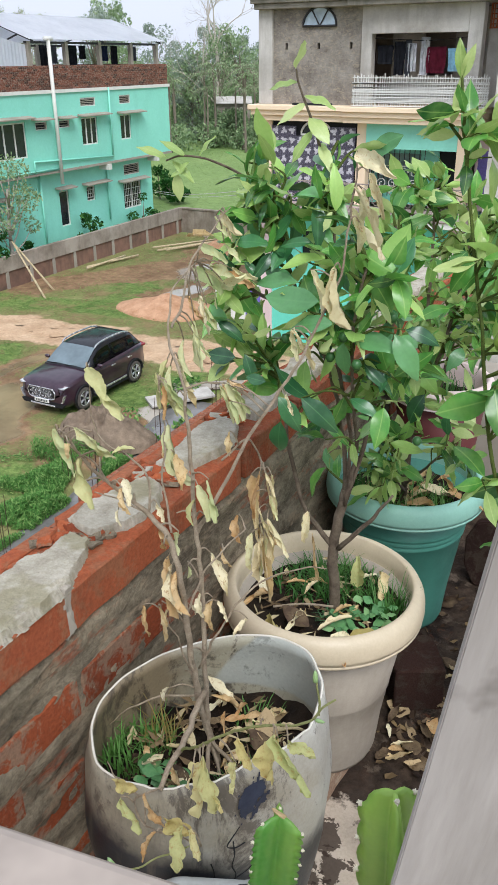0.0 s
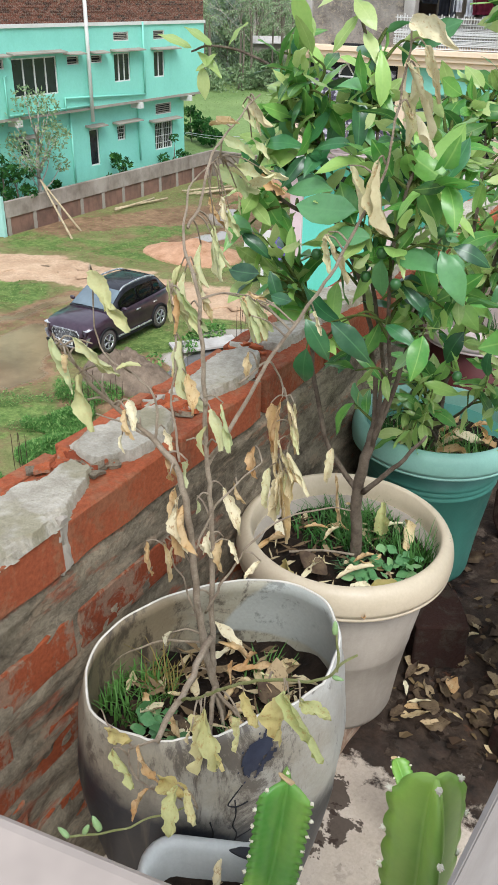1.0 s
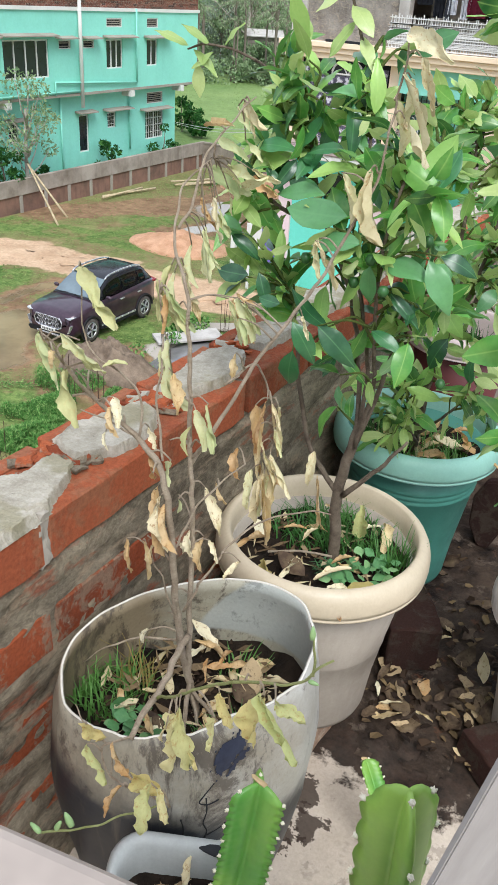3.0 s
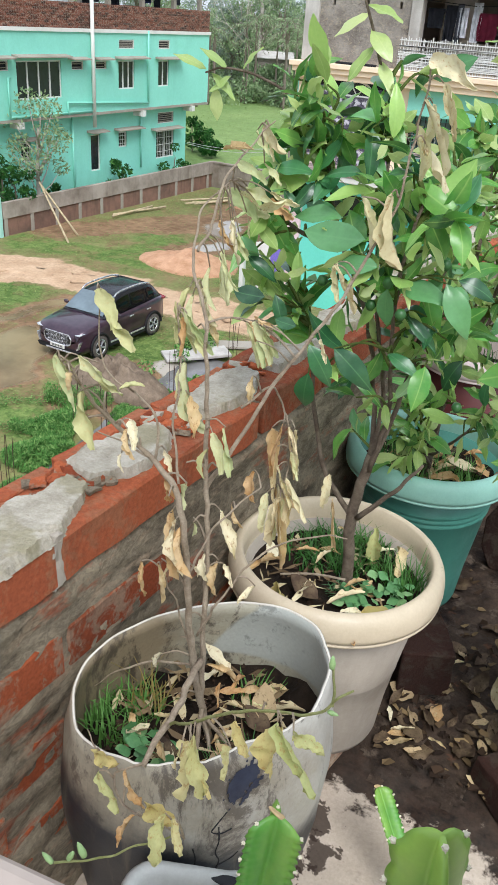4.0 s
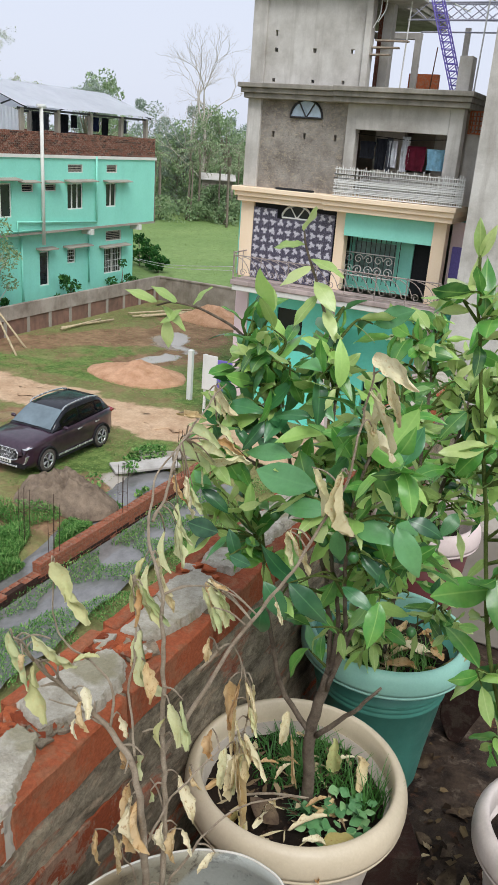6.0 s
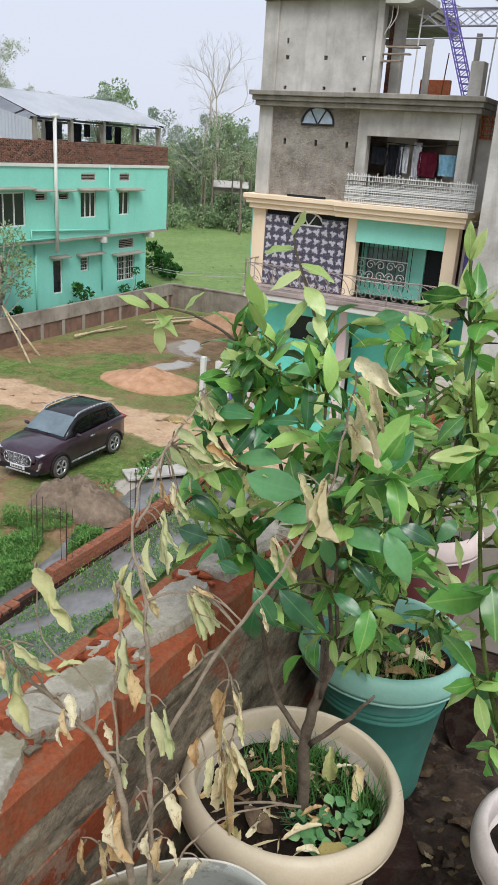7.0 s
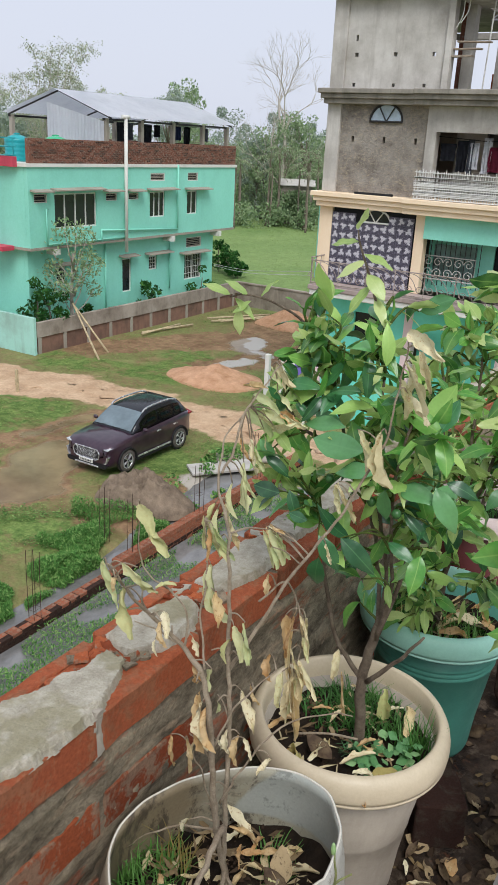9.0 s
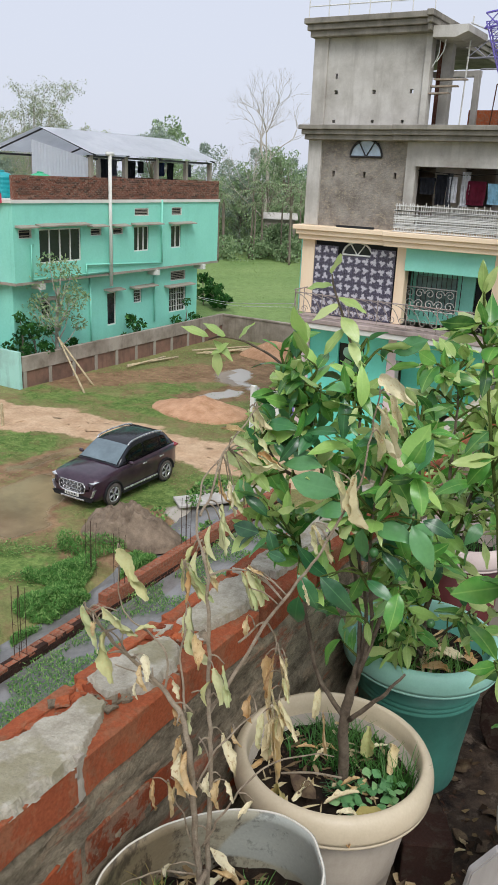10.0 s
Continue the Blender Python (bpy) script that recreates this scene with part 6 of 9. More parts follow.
def drum_point(a, f, inset=0.0):
    """a: angle from the lateral axis; f: 0 at the floor, 1 at the lip."""
    lip = 0.538 + 0.016 * math.cos(a) + 0.004 * math.sin(3 * a + 0.6) + 0.0015 * noise.noise(Vector((math.cos(a) * 4, math.sin(a) * 4, 2)))
    lip -= 0.007 * max(0.0, noise.noise(Vector((math.cos(a) * 9, math.sin(a) * 9, 6)))) * (math.sin(a) < 0)
    z = lip * f
    # widest at the shoulder below the cut, drawn in towards the foot
    stops = ((0.0, 0.74), (0.03, 0.80), (0.25, 0.93), (0.50, 1.05), (0.72, 1.10), (0.88, 1.07), (1.0, 1.0))
    for (f0, k0), (f1, k1) in zip(stops, stops[1:]):
        if f0 <= f <= f1:
            t = (f - f0) / (f1 - f0)
            t = t * t * (3 - 2 * t) if f0 > 0.4 else t
            bulge = k0 + (k1 - k0) * t
    rx, ry = 0.182 * bulge - inset, 0.142 * bulge - inset
    dent = 0.010 * math.exp(-(((a if a < math.pi else a - 2 * math.pi) + 1.5) / 0.22) ** 2) * max(0, f - 0.55) * 2
    warp = 0.004 * noise.noise(Vector((math.cos(a) * 3, math.sin(a) * 3, f * 4)))
    return Vector(((rx - dent + warp) * math.cos(a), (ry - dent + warp) * math.sin(a), z))


bm = bmesh.new()
NA, NF = 96, 22
out = [[bm.verts.new(drum_point(2 * math.pi * k / NA, j / NF)) for k in range(NA)] for j in range(NF + 1)]
inn = [[bm.verts.new(drum_point(2 * math.pi * k / NA, j / NF, 0.005)) for k in range(NA)] for j in range(NF, 8, -1)]
for group in (out, inn):
    for a, b in zip(group, group[1:]):
        for k in range(NA):
            f = bm.faces.new((a[k], a[(k + 1) % NA], b[(k + 1) % NA], b[k]))
            f.material_index = 1 if group is inn else 0
for k in range(NA):
    bm.faces.new((out[-1][k], out[-1][(k + 1) % NA], inn[0][(k + 1) % NA], inn[0][k]))
bm.faces.new(out[0][::-1])
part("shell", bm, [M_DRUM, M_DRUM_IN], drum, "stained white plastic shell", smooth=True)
part("lip", tube([drum_point(2 * math.pi * k / NA, 1.0, 0.0025) for k in range(NA + 1)], 0.0017, sides=6, cap=False), M_DRUM_EDGE, drum, "pale cut edge", smooth=True)
def on_drum(points, lift=0.0025):
    return [drum_point(a, f) + Vector((math.cos(a), math.sin(a), 0)) * lift for a, f in points]


bm = bmesh.new()
blot = {}
for i in range(25):
    for j in range(25):
        u, v = -1 + i / 12, -1 + j / 12
        inside_ = u * u + v * v + 1.1 * noise.noise(Vector((u * 2.2, v * 2.2, 5))) + 0.8 * noise.noise(Vector((u * 6, v * 6, 5))) < 0.70
        blot[i, j] = (bm.verts.new(on_drum([(-1.55 + 0.15 * u + 0.05 * v, 0.905 + 0.070 * v)], 0.0015)[0]), inside_)
for i in range(24):
    for j in range(24):
        q = (blot[i, j], blot[i + 1, j], blot[i + 1, j + 1], blot[i, j + 1])
        if sum(v[1] for v in q) > 2:
            bm.faces.new([v[0] for v in q])
bmesh.ops.delete(bm, geom=[v for v in bm.verts if not v.link_faces], context="VERTS")
part("paint_smear", bm, M_BLUEPAINT, drum, "dark blue paint smear")
CRACKS = [[(-1.40, 0.83), (-1.47, 0.80), (-1.50, 0.78), (-1.43, 0.765), (-1.36, 0.77)], [(-1.46, 0.79), (-1.45, 0.74), (-1.47, 0.70), (-1.44, 0.66), (-1.46, 0.62)], [(-1.44, 0.645), (-1.36, 0.655), (-1.30, 0.67)], [(-1.62, 0.74), (-1.60, 0.70), (-1.61, 0.67)]]
for pts in CRACKS:
    line = on_drum([(a - 0.27 + 0.015 * noise.noise(Vector((a * 40, f * 60, 1))), f) for a, f in pts], 0.0)
    part("crack", tube(smooth_path(line, 4), [0.0008 + 0.0014 * abs(noise.noise(p * 60)) for p in smooth_path(line, 4)], sides=5), M_DARK, drum, "dark crack")
bm = bmesh.new()
rings = []
for i in range(14):
    f = i / 13
    ring = []
    for k in range(48):
        q = drum_point(2 * math.pi * k / 48, 0.76, 0.004)
        x, y = q.x * f, q.y * f
        ring.append(bm.verts.new((x, y, 0.405 + 0.05 * x - 0.03 * y + 0.020 * noise.noise(Vector((x * 25, y * 25, 2))) + 0.014 * noise.noise(Vector((x * 70, y * 70, 2))))))
    rings.append(ring)
for a, b in zip(rings, rings[1:]):
    for k in range(48):
        bm.faces.new((a[k], b[k], b[(k + 1) % 48], a[(k + 1) % 48]))
bmesh.ops.remove_doubles(bm, verts=bm.verts[:], dist=1e-5)
part("soil", bm, M_SOIL, drum, "dark crumbly potting soil", smooth=True)

# bricks and shards about the pots
DUSTY = brick_mesh(31.0, 0.23, 0.11, 0.07, brick_mat("dusty_pale_brick", rgb("b8987e"), rgb("a58872"), rgb("c4b29a"), rgb("86705c")))
LOOSE = [brick_mesh(7.7 * i + 20, 0.23, 0.11, 0.07, M_BRICK_WET) for i in range(3)]
for k, (x, y, z, rz, lab) in enumerate(((-0.432, 1.245, 0.036, -4, "dusty pale brick under the cream pot"), (-0.50, 1.38, 0.036, 80, "weathered brick under the cream pot"), (-0.52, 1.24, 0.036, 5, "dark wet brick under the cream pot"), (-0.40, 1.75, 0.028, 35, "dark wet brick under the teal pot"), (-0.52, 1.92, 0.028, 0, "dark wet brick under the teal pot"), (-0.55, 2.20, 0.06, 10, "red brick under the maroon pot"), (-0.45, 2.30, 0.06, 10, "red brick under the maroon pot"))):
    ob = new("brick", LOOSE[k % 3] if k else DUSTY)
    ob.matrix_basis = pose(x, y, z, 0, 0, rz) if k < 6 else pose(x, y, z, 0, 90, rz)
    tagged(ob, lab, "brick", "loose bricks")
ob = new("brick", brick_mesh(61.0, 0.13, 0.12, 0.125, M_BRICK_WET))
ob.matrix_basis = pose(-0.325, 1.585, 0.064, 0, 0, 32)
tagged(ob, "dark wet broken brick block standing between the pots", "brick", "loose bricks")
ob = new("brick", brick_mesh(55.0, 0.13, 0.10, 0.065, M_BRICK_WET))
ob.matrix_basis = pose(-0.05, 1.37, 0.034, 0, 4, 50)
tagged(ob, "broken half of a dark soiled brick lying on the floor", "brick", "loose bricks")
bm = box(-0.075, 0.075, -0.035, 0.035, 0, 0.016)
bmesh.ops.subdivide_edges(bm, edges=bm.edges[:], cuts=5, use_grid_fill=True)
roughen(bm, 0.014, 28, 4.0)
roughen(bm, 0.005, 90, 4.0)
tagged(part("foam_scrap", bm, plain("faded_teal_foam", rgb("a9c9bd"), 0.85, 0, 0.4, 30), at=pose(-0.215, 0.885, 0.012, 0, 0, 8)), "torn scrap of faded teal foam lying on the floor", "scrap")
bm = prism([(-0.30, 0.0), (-0.335, 0.06), (-0.34, 0.15), (-0.31, 0.205), (-0.25, 0.225), (-0.215, 0.21), (-0.215, 0.15), (-0.25, 0.05), (-0.27, 0.0)], 0.0, 0.028)
bmesh.ops.bevel(bm, geom=bm.edges[:], offset=0.004, segments=2, affect="EDGES")
roughen(bm, 0.006, 30)
tagged(part("clay_shard", bm, M_BRICK_WET, at=pose(0, 2.10, 0.004, -6, 0, 0)), "dark brown broken clay slab leaning by the teal pot", "clay shard")

# cut jerrycan with its handle, holding the cactus
def rounded_rect(w, d, r, n=6):
    pts = []
    for cx, cy, a0 in ((w - r, d - r, 0), (-w + r, d - r, 90), (-w + r, -d + r, 180), (w - r, -d + r, 270)):
        for k in range(n + 1):
            a = radians(a0 + 90 * k / n)
            pts.append((cx + r * math.cos(a), cy + r * math.sin(a)))
    return pts


M_JERRY = plastic("dirty_white_jerrycan_plastic", rgb("adb0ac"), rgb("7f8179"), 0.4, 8, 0.5, 0.3)
can = thing("jerrycan_planter", "cut white plastic jerrycan with moulded handle, reused as planter", "planter", pose(-0.305, 0.592, 0.0, 0, 0, 24), "planters")
bm = bmesh.new()
rows = []
for s, z in ((0.92, 0.0), (1.0, 0.02), (1.0, 0.20), (1.02, 0.30), (1.02, 0.365), (0.99, 0.385), (0.93, 0.393), (0.86, 0.391), (0.81, 0.380), (0.79, 0.355), (0.79, 0.20), (0.79, 0.15)):
    rows.append([bm.verts.new((x * s, y * s, z + (0.018 * max(0, y / 0.09) if z > 0.25 else 0))) for x, y in rounded_rect(0.088, 0.105, 0.042)])
n = len(rows[0])
for a, b in zip(rows, rows[1:]):
    for k in range(n):
        bm.faces.new((a[k], a[(k + 1) % n], b[(k + 1) % n], b[k]))
bm.faces.new(rows[0][::-1])
part("shell", bm, M_JERRY, can, "dirty white moulded plastic", smooth=True)
slot = bmesh.new()
bmesh.ops.create_uvsphere(slot, u_segments=20, v_segments=10, radius=1.0)
# Solid near-black lens in place of a hollow: painted shade of the grip.
part("grip_slot", slot, M_DARK, can, "dark grip slot", smooth=True, at=pose(0.045, 0.090, 0.408, 0, 0, -12) @ Matrix.Diagonal((0.030, 0.010, 0.005, 1)))
part("handle", tube(smooth_path([(0.03, 0.094, 0.409), (0.055, 0.097, 0.413), (0.085, 0.090, 0.410)], 5), 0.0035, sides=8), M_JERRY, can, "moulded grip", smooth=True)
bm = bmesh.new()
bmesh.ops.create_grid(bm, x_segments=14, y_segments=14, size=0.09)
for v in bm.verts:
    v.co.x *= 0.82
    v.co.z = 0.352 + 0.012 * noise.noise(v.co * 30)
part("soil", bm, M_SOIL, can, smooth=True)
scrap = bmesh.new()
bmesh.ops.create_grid(scrap, x_segments=12, y_segments=12, size=0.05)
for v in scrap.verts:
    v.co = Vector((v.co.x * 1.2, v.co.y * 0.8, 0.012 + 0.012 * noise.noise(v.co * 40)))
bmesh.ops.solidify(scrap, geom=scrap.faces[:], thickness=0.002)
tagged(part("plastic_scrap", scrap, plain("pale_blue_plastic_film", rgb("a9c2c2"), 0.4), at=pose(-0.17, 0.72, 0.0, 0, 0, 20)), "crumpled pale blue plastic scrap on the floor", "scrap")


def cactus_mat():
    k = Mat("dragon_fruit_cactus_skin", 0.4)
    k.world_co()
    c = k.mix(k.ramp(k.noise(10, 5, 0.6, (1, 1, 0.4)), [(0.35, 0.0), (0.7, 1.0)]), rgb("4f8c38"), rgb("92b44c"))
    return k.color(k.mix(0.2, c, k.ramp(k.noise(120, 3), [(0.3, 0.35), (0.7, 0.65)]), "OVERLAY")).m


M_CACTUS = cactus_mat()
M_SPINE = plain("pale_spine", rgb("d9d3bb"), 0.7)
M_SCAB = plain("dry_cactus_scab", rgb("b79f78"), 0.9, 0, 0.4, 40)


def cactus(points, width, turn, label, scab=True):
    """A three-ribbed climbing cactus stem with scalloped ribs and spine tufts."""
    c = thing("cactus_stem", label, "cactus", group="cactus stems")
    line = smooth_path(points, 60)
    bm = bmesh.new()
    rings, tufts = [], []
    n = len(line)
    for i, p in enumerate(line):
        d = (line[min(i + 1, n - 1)] - line[max(i - 1, 0)]).normalized()
        u = (Vector((math.cos(turn), math.sin(turn), 0)) - d * d.dot(Vector((math.cos(turn), math.sin(turn), 0)))).normalized()
        v = d.cross(u)
        end = min(1, (n - 1 - i + 0.4) / 5) ** 0.45
        ring = []
        for k in range(36):
            a = 2 * math.pi * k / 36
            off = abs((a + math.pi / 3) % (2 * math.pi / 3) - math.pi / 3) / (math.pi / 3)
            rib = max(0.0, 1 - off * 1.15) ** 2.0
            sc = 1 - 0.13 * rib * rib * (1 - abs(math.sin(math.pi * (i / 4.0 + 0.37 * (((k + 6) % 36) // 12)))))
            r = width * (0.17 + 0.82 * rib * sc) * max(end, 0.05)
            ring.append(bm.verts.new(p + (u * math.cos(a) + v * math.sin(a)) * r))
            if k % 12 == 0 and i > n - 62 and (i + 2 * (k // 12)) % (6 if scab is False else 9) == 0 and end > 0.3:
                tufts.append((p + (u * math.cos(a) + v * math.sin(a)) * r, (u * math.cos(a) + v * math.sin(a))))
        rings.append(ring)
    for a, b in zip(rings, rings[1:]):
        for k in range(36):
            bm.faces.new((a[k], a[(k + 1) % 36], b[(k + 1) % 36], b[k]))
    bm.faces.new(rings[-1])
    bm.faces.new(rings[0][::-1])
    part("stem", bm, M_CACTUS, c, smooth=True)
    for q, d in tufts:
        bm = bmesh.new()
        for _ in range(4):
            e = (d + Vector((rnd.uniform(-0.8, 0.8), rnd.uniform(-0.8, 0.8), rnd.uniform(-0.8, 0.8)))).normalized()
            tube([q - d * 0.001, q + e * 0.0028], [0.0008, 0.0003], bm, 4)
        bmesh.ops.create_icosphere(bm, subdivisions=1, radius=0.0021, matrix=Matrix.Translation(q))
        part("spine_tuft", bm, M_SPINE, c)
    if scab:
        bm = bmesh.new()
        bmesh.ops.create_icosphere(bm, subdivisions=2, radius=width * 0.22, matrix=Matrix.Translation(line[-1]) @ Matrix.Diagonal((1.2, 0.7, 0.35, 1)))
        roughen(bm, 0.005, 60)
        part("scab", bm, M_SCAB, c, "dry brown tip")
    return c


cactus([(-0.26, 0.55, 0.28), (-0.235, 0.56, 0.42), (-0.218, 0.585, 0.56), (-0.212, 0.605, 0.695)], 0.031, 2.02, "green three-ribbed cactus stem with a dry tip")
cactus([(0.0, 0.45, 0.0), (-0.02, 0.45, 0.3), (-0.040, 0.445, 0.65), (-0.052, 0.440, 0.985)], 0.026, -1.05, "bright green three-ribbed cactus stem with pale spines", False)
cactus([(-0.02, 0.93, 0.02), (-0.09, 0.99, 0.05), (-0.17, 1.05, 0.11), (-0.242, 1.098, 0.19)], 0.022, 0.3, "thin green cactus shoot with a scabbed tip")

# weathered board and rail in front of the camera
def old_wood():
    k = Mat("weathered_grey_board", 0.85)
    c = k.mix(k.ramp(k.noise(9, 6, 0.7, (1, 1, 0.15)), [(0.38, 0.0), (0.62, 1.0)]), rgb("a6a19d"), rgb("8a857f"))
    c = k.mix(k.math("MULTIPLY", k.ramp(k.noise(14, 4, 0.6), [(0.56, 0.0), (0.66, 1.0)]), 0.65), c, rgb("5f5a55"))
    fine = k.noise(60, 5, 0.7, (1, 1, 0.1))
    return k.color(k.mix(0.25, c, k.ramp(fine, [(0.3, 0.3), (0.7, 0.7)]), "OVERLAY")).bump(fine, 0.3, 0.003).m


M_BOARD = old_wood()
p0, p1 = Vector((-0.153, 0.440, 0.0)), Vector((0.009, 0.327, 1.312))
up = (p1 - p0).normalized()
side = Vector((0.86, 0.50, 0)).normalized()
side = (side - up * side.dot(up)).normalized()
nrm = up.cross(side)
L = (p1 - p0).length
bm = prism([(0, 0), (0.15, 0), (0.15, L - 0.01), (0.13, L), (0.022, L), (0.008, L - 0.006), (0, L - 0.020)], -0.002, 0.002)
bmesh.ops.bevel(bm, geom=bm.edges[:], offset=0.0006, segments=2, affect="EDGES")
board = Matrix((side, -nrm, up)).transposed().to_4x4()
board.translation = p0
tagged(part("wooden_board", bm, M_BOARD, at=board), "weathered grey wooden board leaning upright on the terrace", "board")
ra, rb = Vector((-0.642, 0.272, 0.935)), Vector((0.004, 0.372, 0.935))
rl = (rb - ra).length
bm = box(0, rl, -0.09, 0, -0.045, 0.012, bev=0.010, seg=3)
tagged(part("handrail", bm, plain("smooth_grey_brown_rail", rgb("a3978c"), 0.5, 0, 0.2, 14), at=Matrix.Translation(ra) @ Euler((0, 0, math.atan2(rb.y - ra.y, rb.x - ra.x))).to_matrix().to_4x4(), smooth=False), "smooth grey brown rail fixed across to the parapet", "handrail", kind="structure")

# ---------------------------------------------------------------- leaves
def leaf_mat(name, dark, mid, light, spots=None, rough=0.38, trans=0.25, rib=False):
    k = Mat(name, rough)
    r = k.random()
    c = k.ramp(r, [(0.0, dark), (0.55, mid), (1.0, light)])
    c = k.mix(k.math("MULTIPLY", k.ramp(k.noise(2.6, 3, 0.5), [(0.4, 0.0), (0.75, 1.0)]), 0.3), c, light)
    c = k.mix(0.18, c, k.ramp(k.noise(14, 4, 0.6), [(0.3, 0.3), (0.7, 0.7)]), "OVERLAY")
    if rib:
        sep = k.node("ShaderNodeSeparateXYZ")
        k.link(k.co, sep.inputs[0])
        c = k.mix(k.math("MULTIPLY", k.ramp(k.math("ABSOLUTE", sep.outputs[0]), [(0.004, 1.0), (0.018, 0.0)]), 0.35), c, light)
    if spots is not None:
        c = k.mix(k.math("MULTIPLY", k.ramp(k.noise(9, 5, 0.7), [(0.55, 0.0), (0.66, 1.0)]), 0.7), c, spots)
    k.color(c)
    if rib:
        k.b.inputs["Coat Weight"].default_value, k.b.inputs["Coat Roughness"].default_value = 0.42, 0.30
    tr = k.node("ShaderNodeBsdfTranslucent")
    k.link(c, tr.inputs[0])
    mx = k.node("ShaderNodeMixShader")
    mx.inputs[0].default_value = trans
    k.link(k.b.outputs[0], mx.inputs[1])
    k.link(tr.outputs[0], mx.inputs[2])
    k.link(mx.outputs[0], k.t.nodes["Material Output"].inputs[0])
    k.bump(k.noise(9, 3, 0.5, (1.0, 1.6, 1.0)), 0.10, 0.002)
    return k.m


M_LEAF = leaf_mat("glossy_citrus_leaf", rgb("285e2c"), rgb("60a646"), rgb("bee080"), None, 0.30, 0.38, True)
M_LEAF_DEEP = leaf_mat("old_dark_citrus_leaf", rgb("1e4a2c"), rgb("3a7646"), rgb("6ca468"), None, 0.33, 0.22, True)
M_LEAF_YOUNG = leaf_mat("young_yellow_green_leaf", rgb("83a455"), rgb("a5c06c"), rgb("cbd894"), None, 0.32, 0.35, True)
M_LEAF_DRY = leaf_mat("dry_straw_leaf", rgb("c49a66"), rgb("d8c698"), rgb("e6dfc0"), rgb("9c7244"), 0.7, 0.2)
M_LEAF_WILT = leaf_mat("wilted_pale_green_leaf", rgb("c2c08a"), rgb("d0d0a4"), rgb("aebb86"), rgb("c4b480"), 0.65, 0.25)
M_LEAF_CREAM = leaf_mat("cream_withered_leaf", rgb("d0c49a"), rgb("e2d9b6"), rgb("cfcf9c"), rgb("b98f60"), 0.65, 0.2)
M_LEAF_PALE = leaf_mat("faded_yellow_leaf", rgb("c9b878"), rgb("d6cd9a"), rgb("b9bf80"), rgb("b08a55"), 0.65, 0.25)
M_LEAF_BROWN = leaf_mat("brown_fallen_leaf", rgb("241a14"), rgb("4f3f31"), rgb("b8a27c"), rgb("3a2b20"), 0.7, 0.08)
k = Mat("crumbled_leaf_litter", 0.9)
k.color(k.ramp(k.island(), [(0.0, rgb("1d1510")), (0.6, rgb("3f3023")), (1.0, rgb("84704f"))]))
M_LITTER = k.m
M_WEED = leaf_mat("soft_weed_leaf", rgb("46784a"), rgb("659c62"), rgb("94be82"), None, 0.5, 0.3)
M_BARK = dirt_mat("grey_brown_bark", rgb("8a7d6c"), rgb("564a3e"), 40.0)
M_BARK_DRY = dirt_mat("pale_dry_stem", rgb("bdae98"), rgb("8d7d69"), 40.0)
M_TWIG_PALE = dirt_mat("pale_green_shoot", rgb("a9ad78"), rgb("84894f"), 40.0)
M_BUD = plain("pale_green_bud", rgb("8fae74"), 0.5, 0, 0.2, 60)
M_TWIG = dirt_mat("green_twig", rgb("6b7a3c"), rgb("4c5a2e"), 40.0)


def leaf_mesh(name, w, fold, bend, twist, mat, seed=0.0, n=9, stalk=0.06, curl=0.0, crumple=0.02):
    """A pointed oval leaf one unit long, along +y from its base; x across, z the upper side."""
    bm = bmesh.new()
    rows = []
    for i in range(n):
        t = i / (n - 1)
        ww = w * max(0.015, math.sin(math.pi * min(1, 0.03 + t * 0.97) ** 0.88)) ** 0.85
        row = []
        for u in (-1, -0.55, 0, 0.55, 1):
            jag = 1 + 0.07 * noise.noise(Vector((t * 7, u * 3, seed)))
            ang = fold * (1 + curl * t)
            x, z = ww * u * math.cos(ang) * jag, ww * abs(u) * math.sin(ang) - 0.30 * w * u * u * math.sin(math.pi * t)
            z += (0.015 + crumple * abs(u)) * noise.noise(Vector((t * 5, u * 2, seed + 3))) + 0.022 * abs(u) * math.sin(11 * t + seed + 2 * u)
            a = twist * t
            row.append(bm.verts.new((x * math.cos(a) - z * math.sin(a), t * (1 - abs(bend) * 0.18 * t) + stalk, x * math.sin(a) + z * math.cos(a) + bend * t * t)))
        rows.append(row)
    for a, b in zip(rows, rows[1:]):
        for k in range(4):
            bm.faces.new((a[k], a[k + 1], b[k + 1], b[k]))
    base = bm.verts.new((0, 0, 0))
    bm.faces.new((base, rows[0][4], rows[0][2]))
    bm.faces.new((base, rows[0][2], rows[0][0]))
    return mesh_of(name, bm, mat, True)


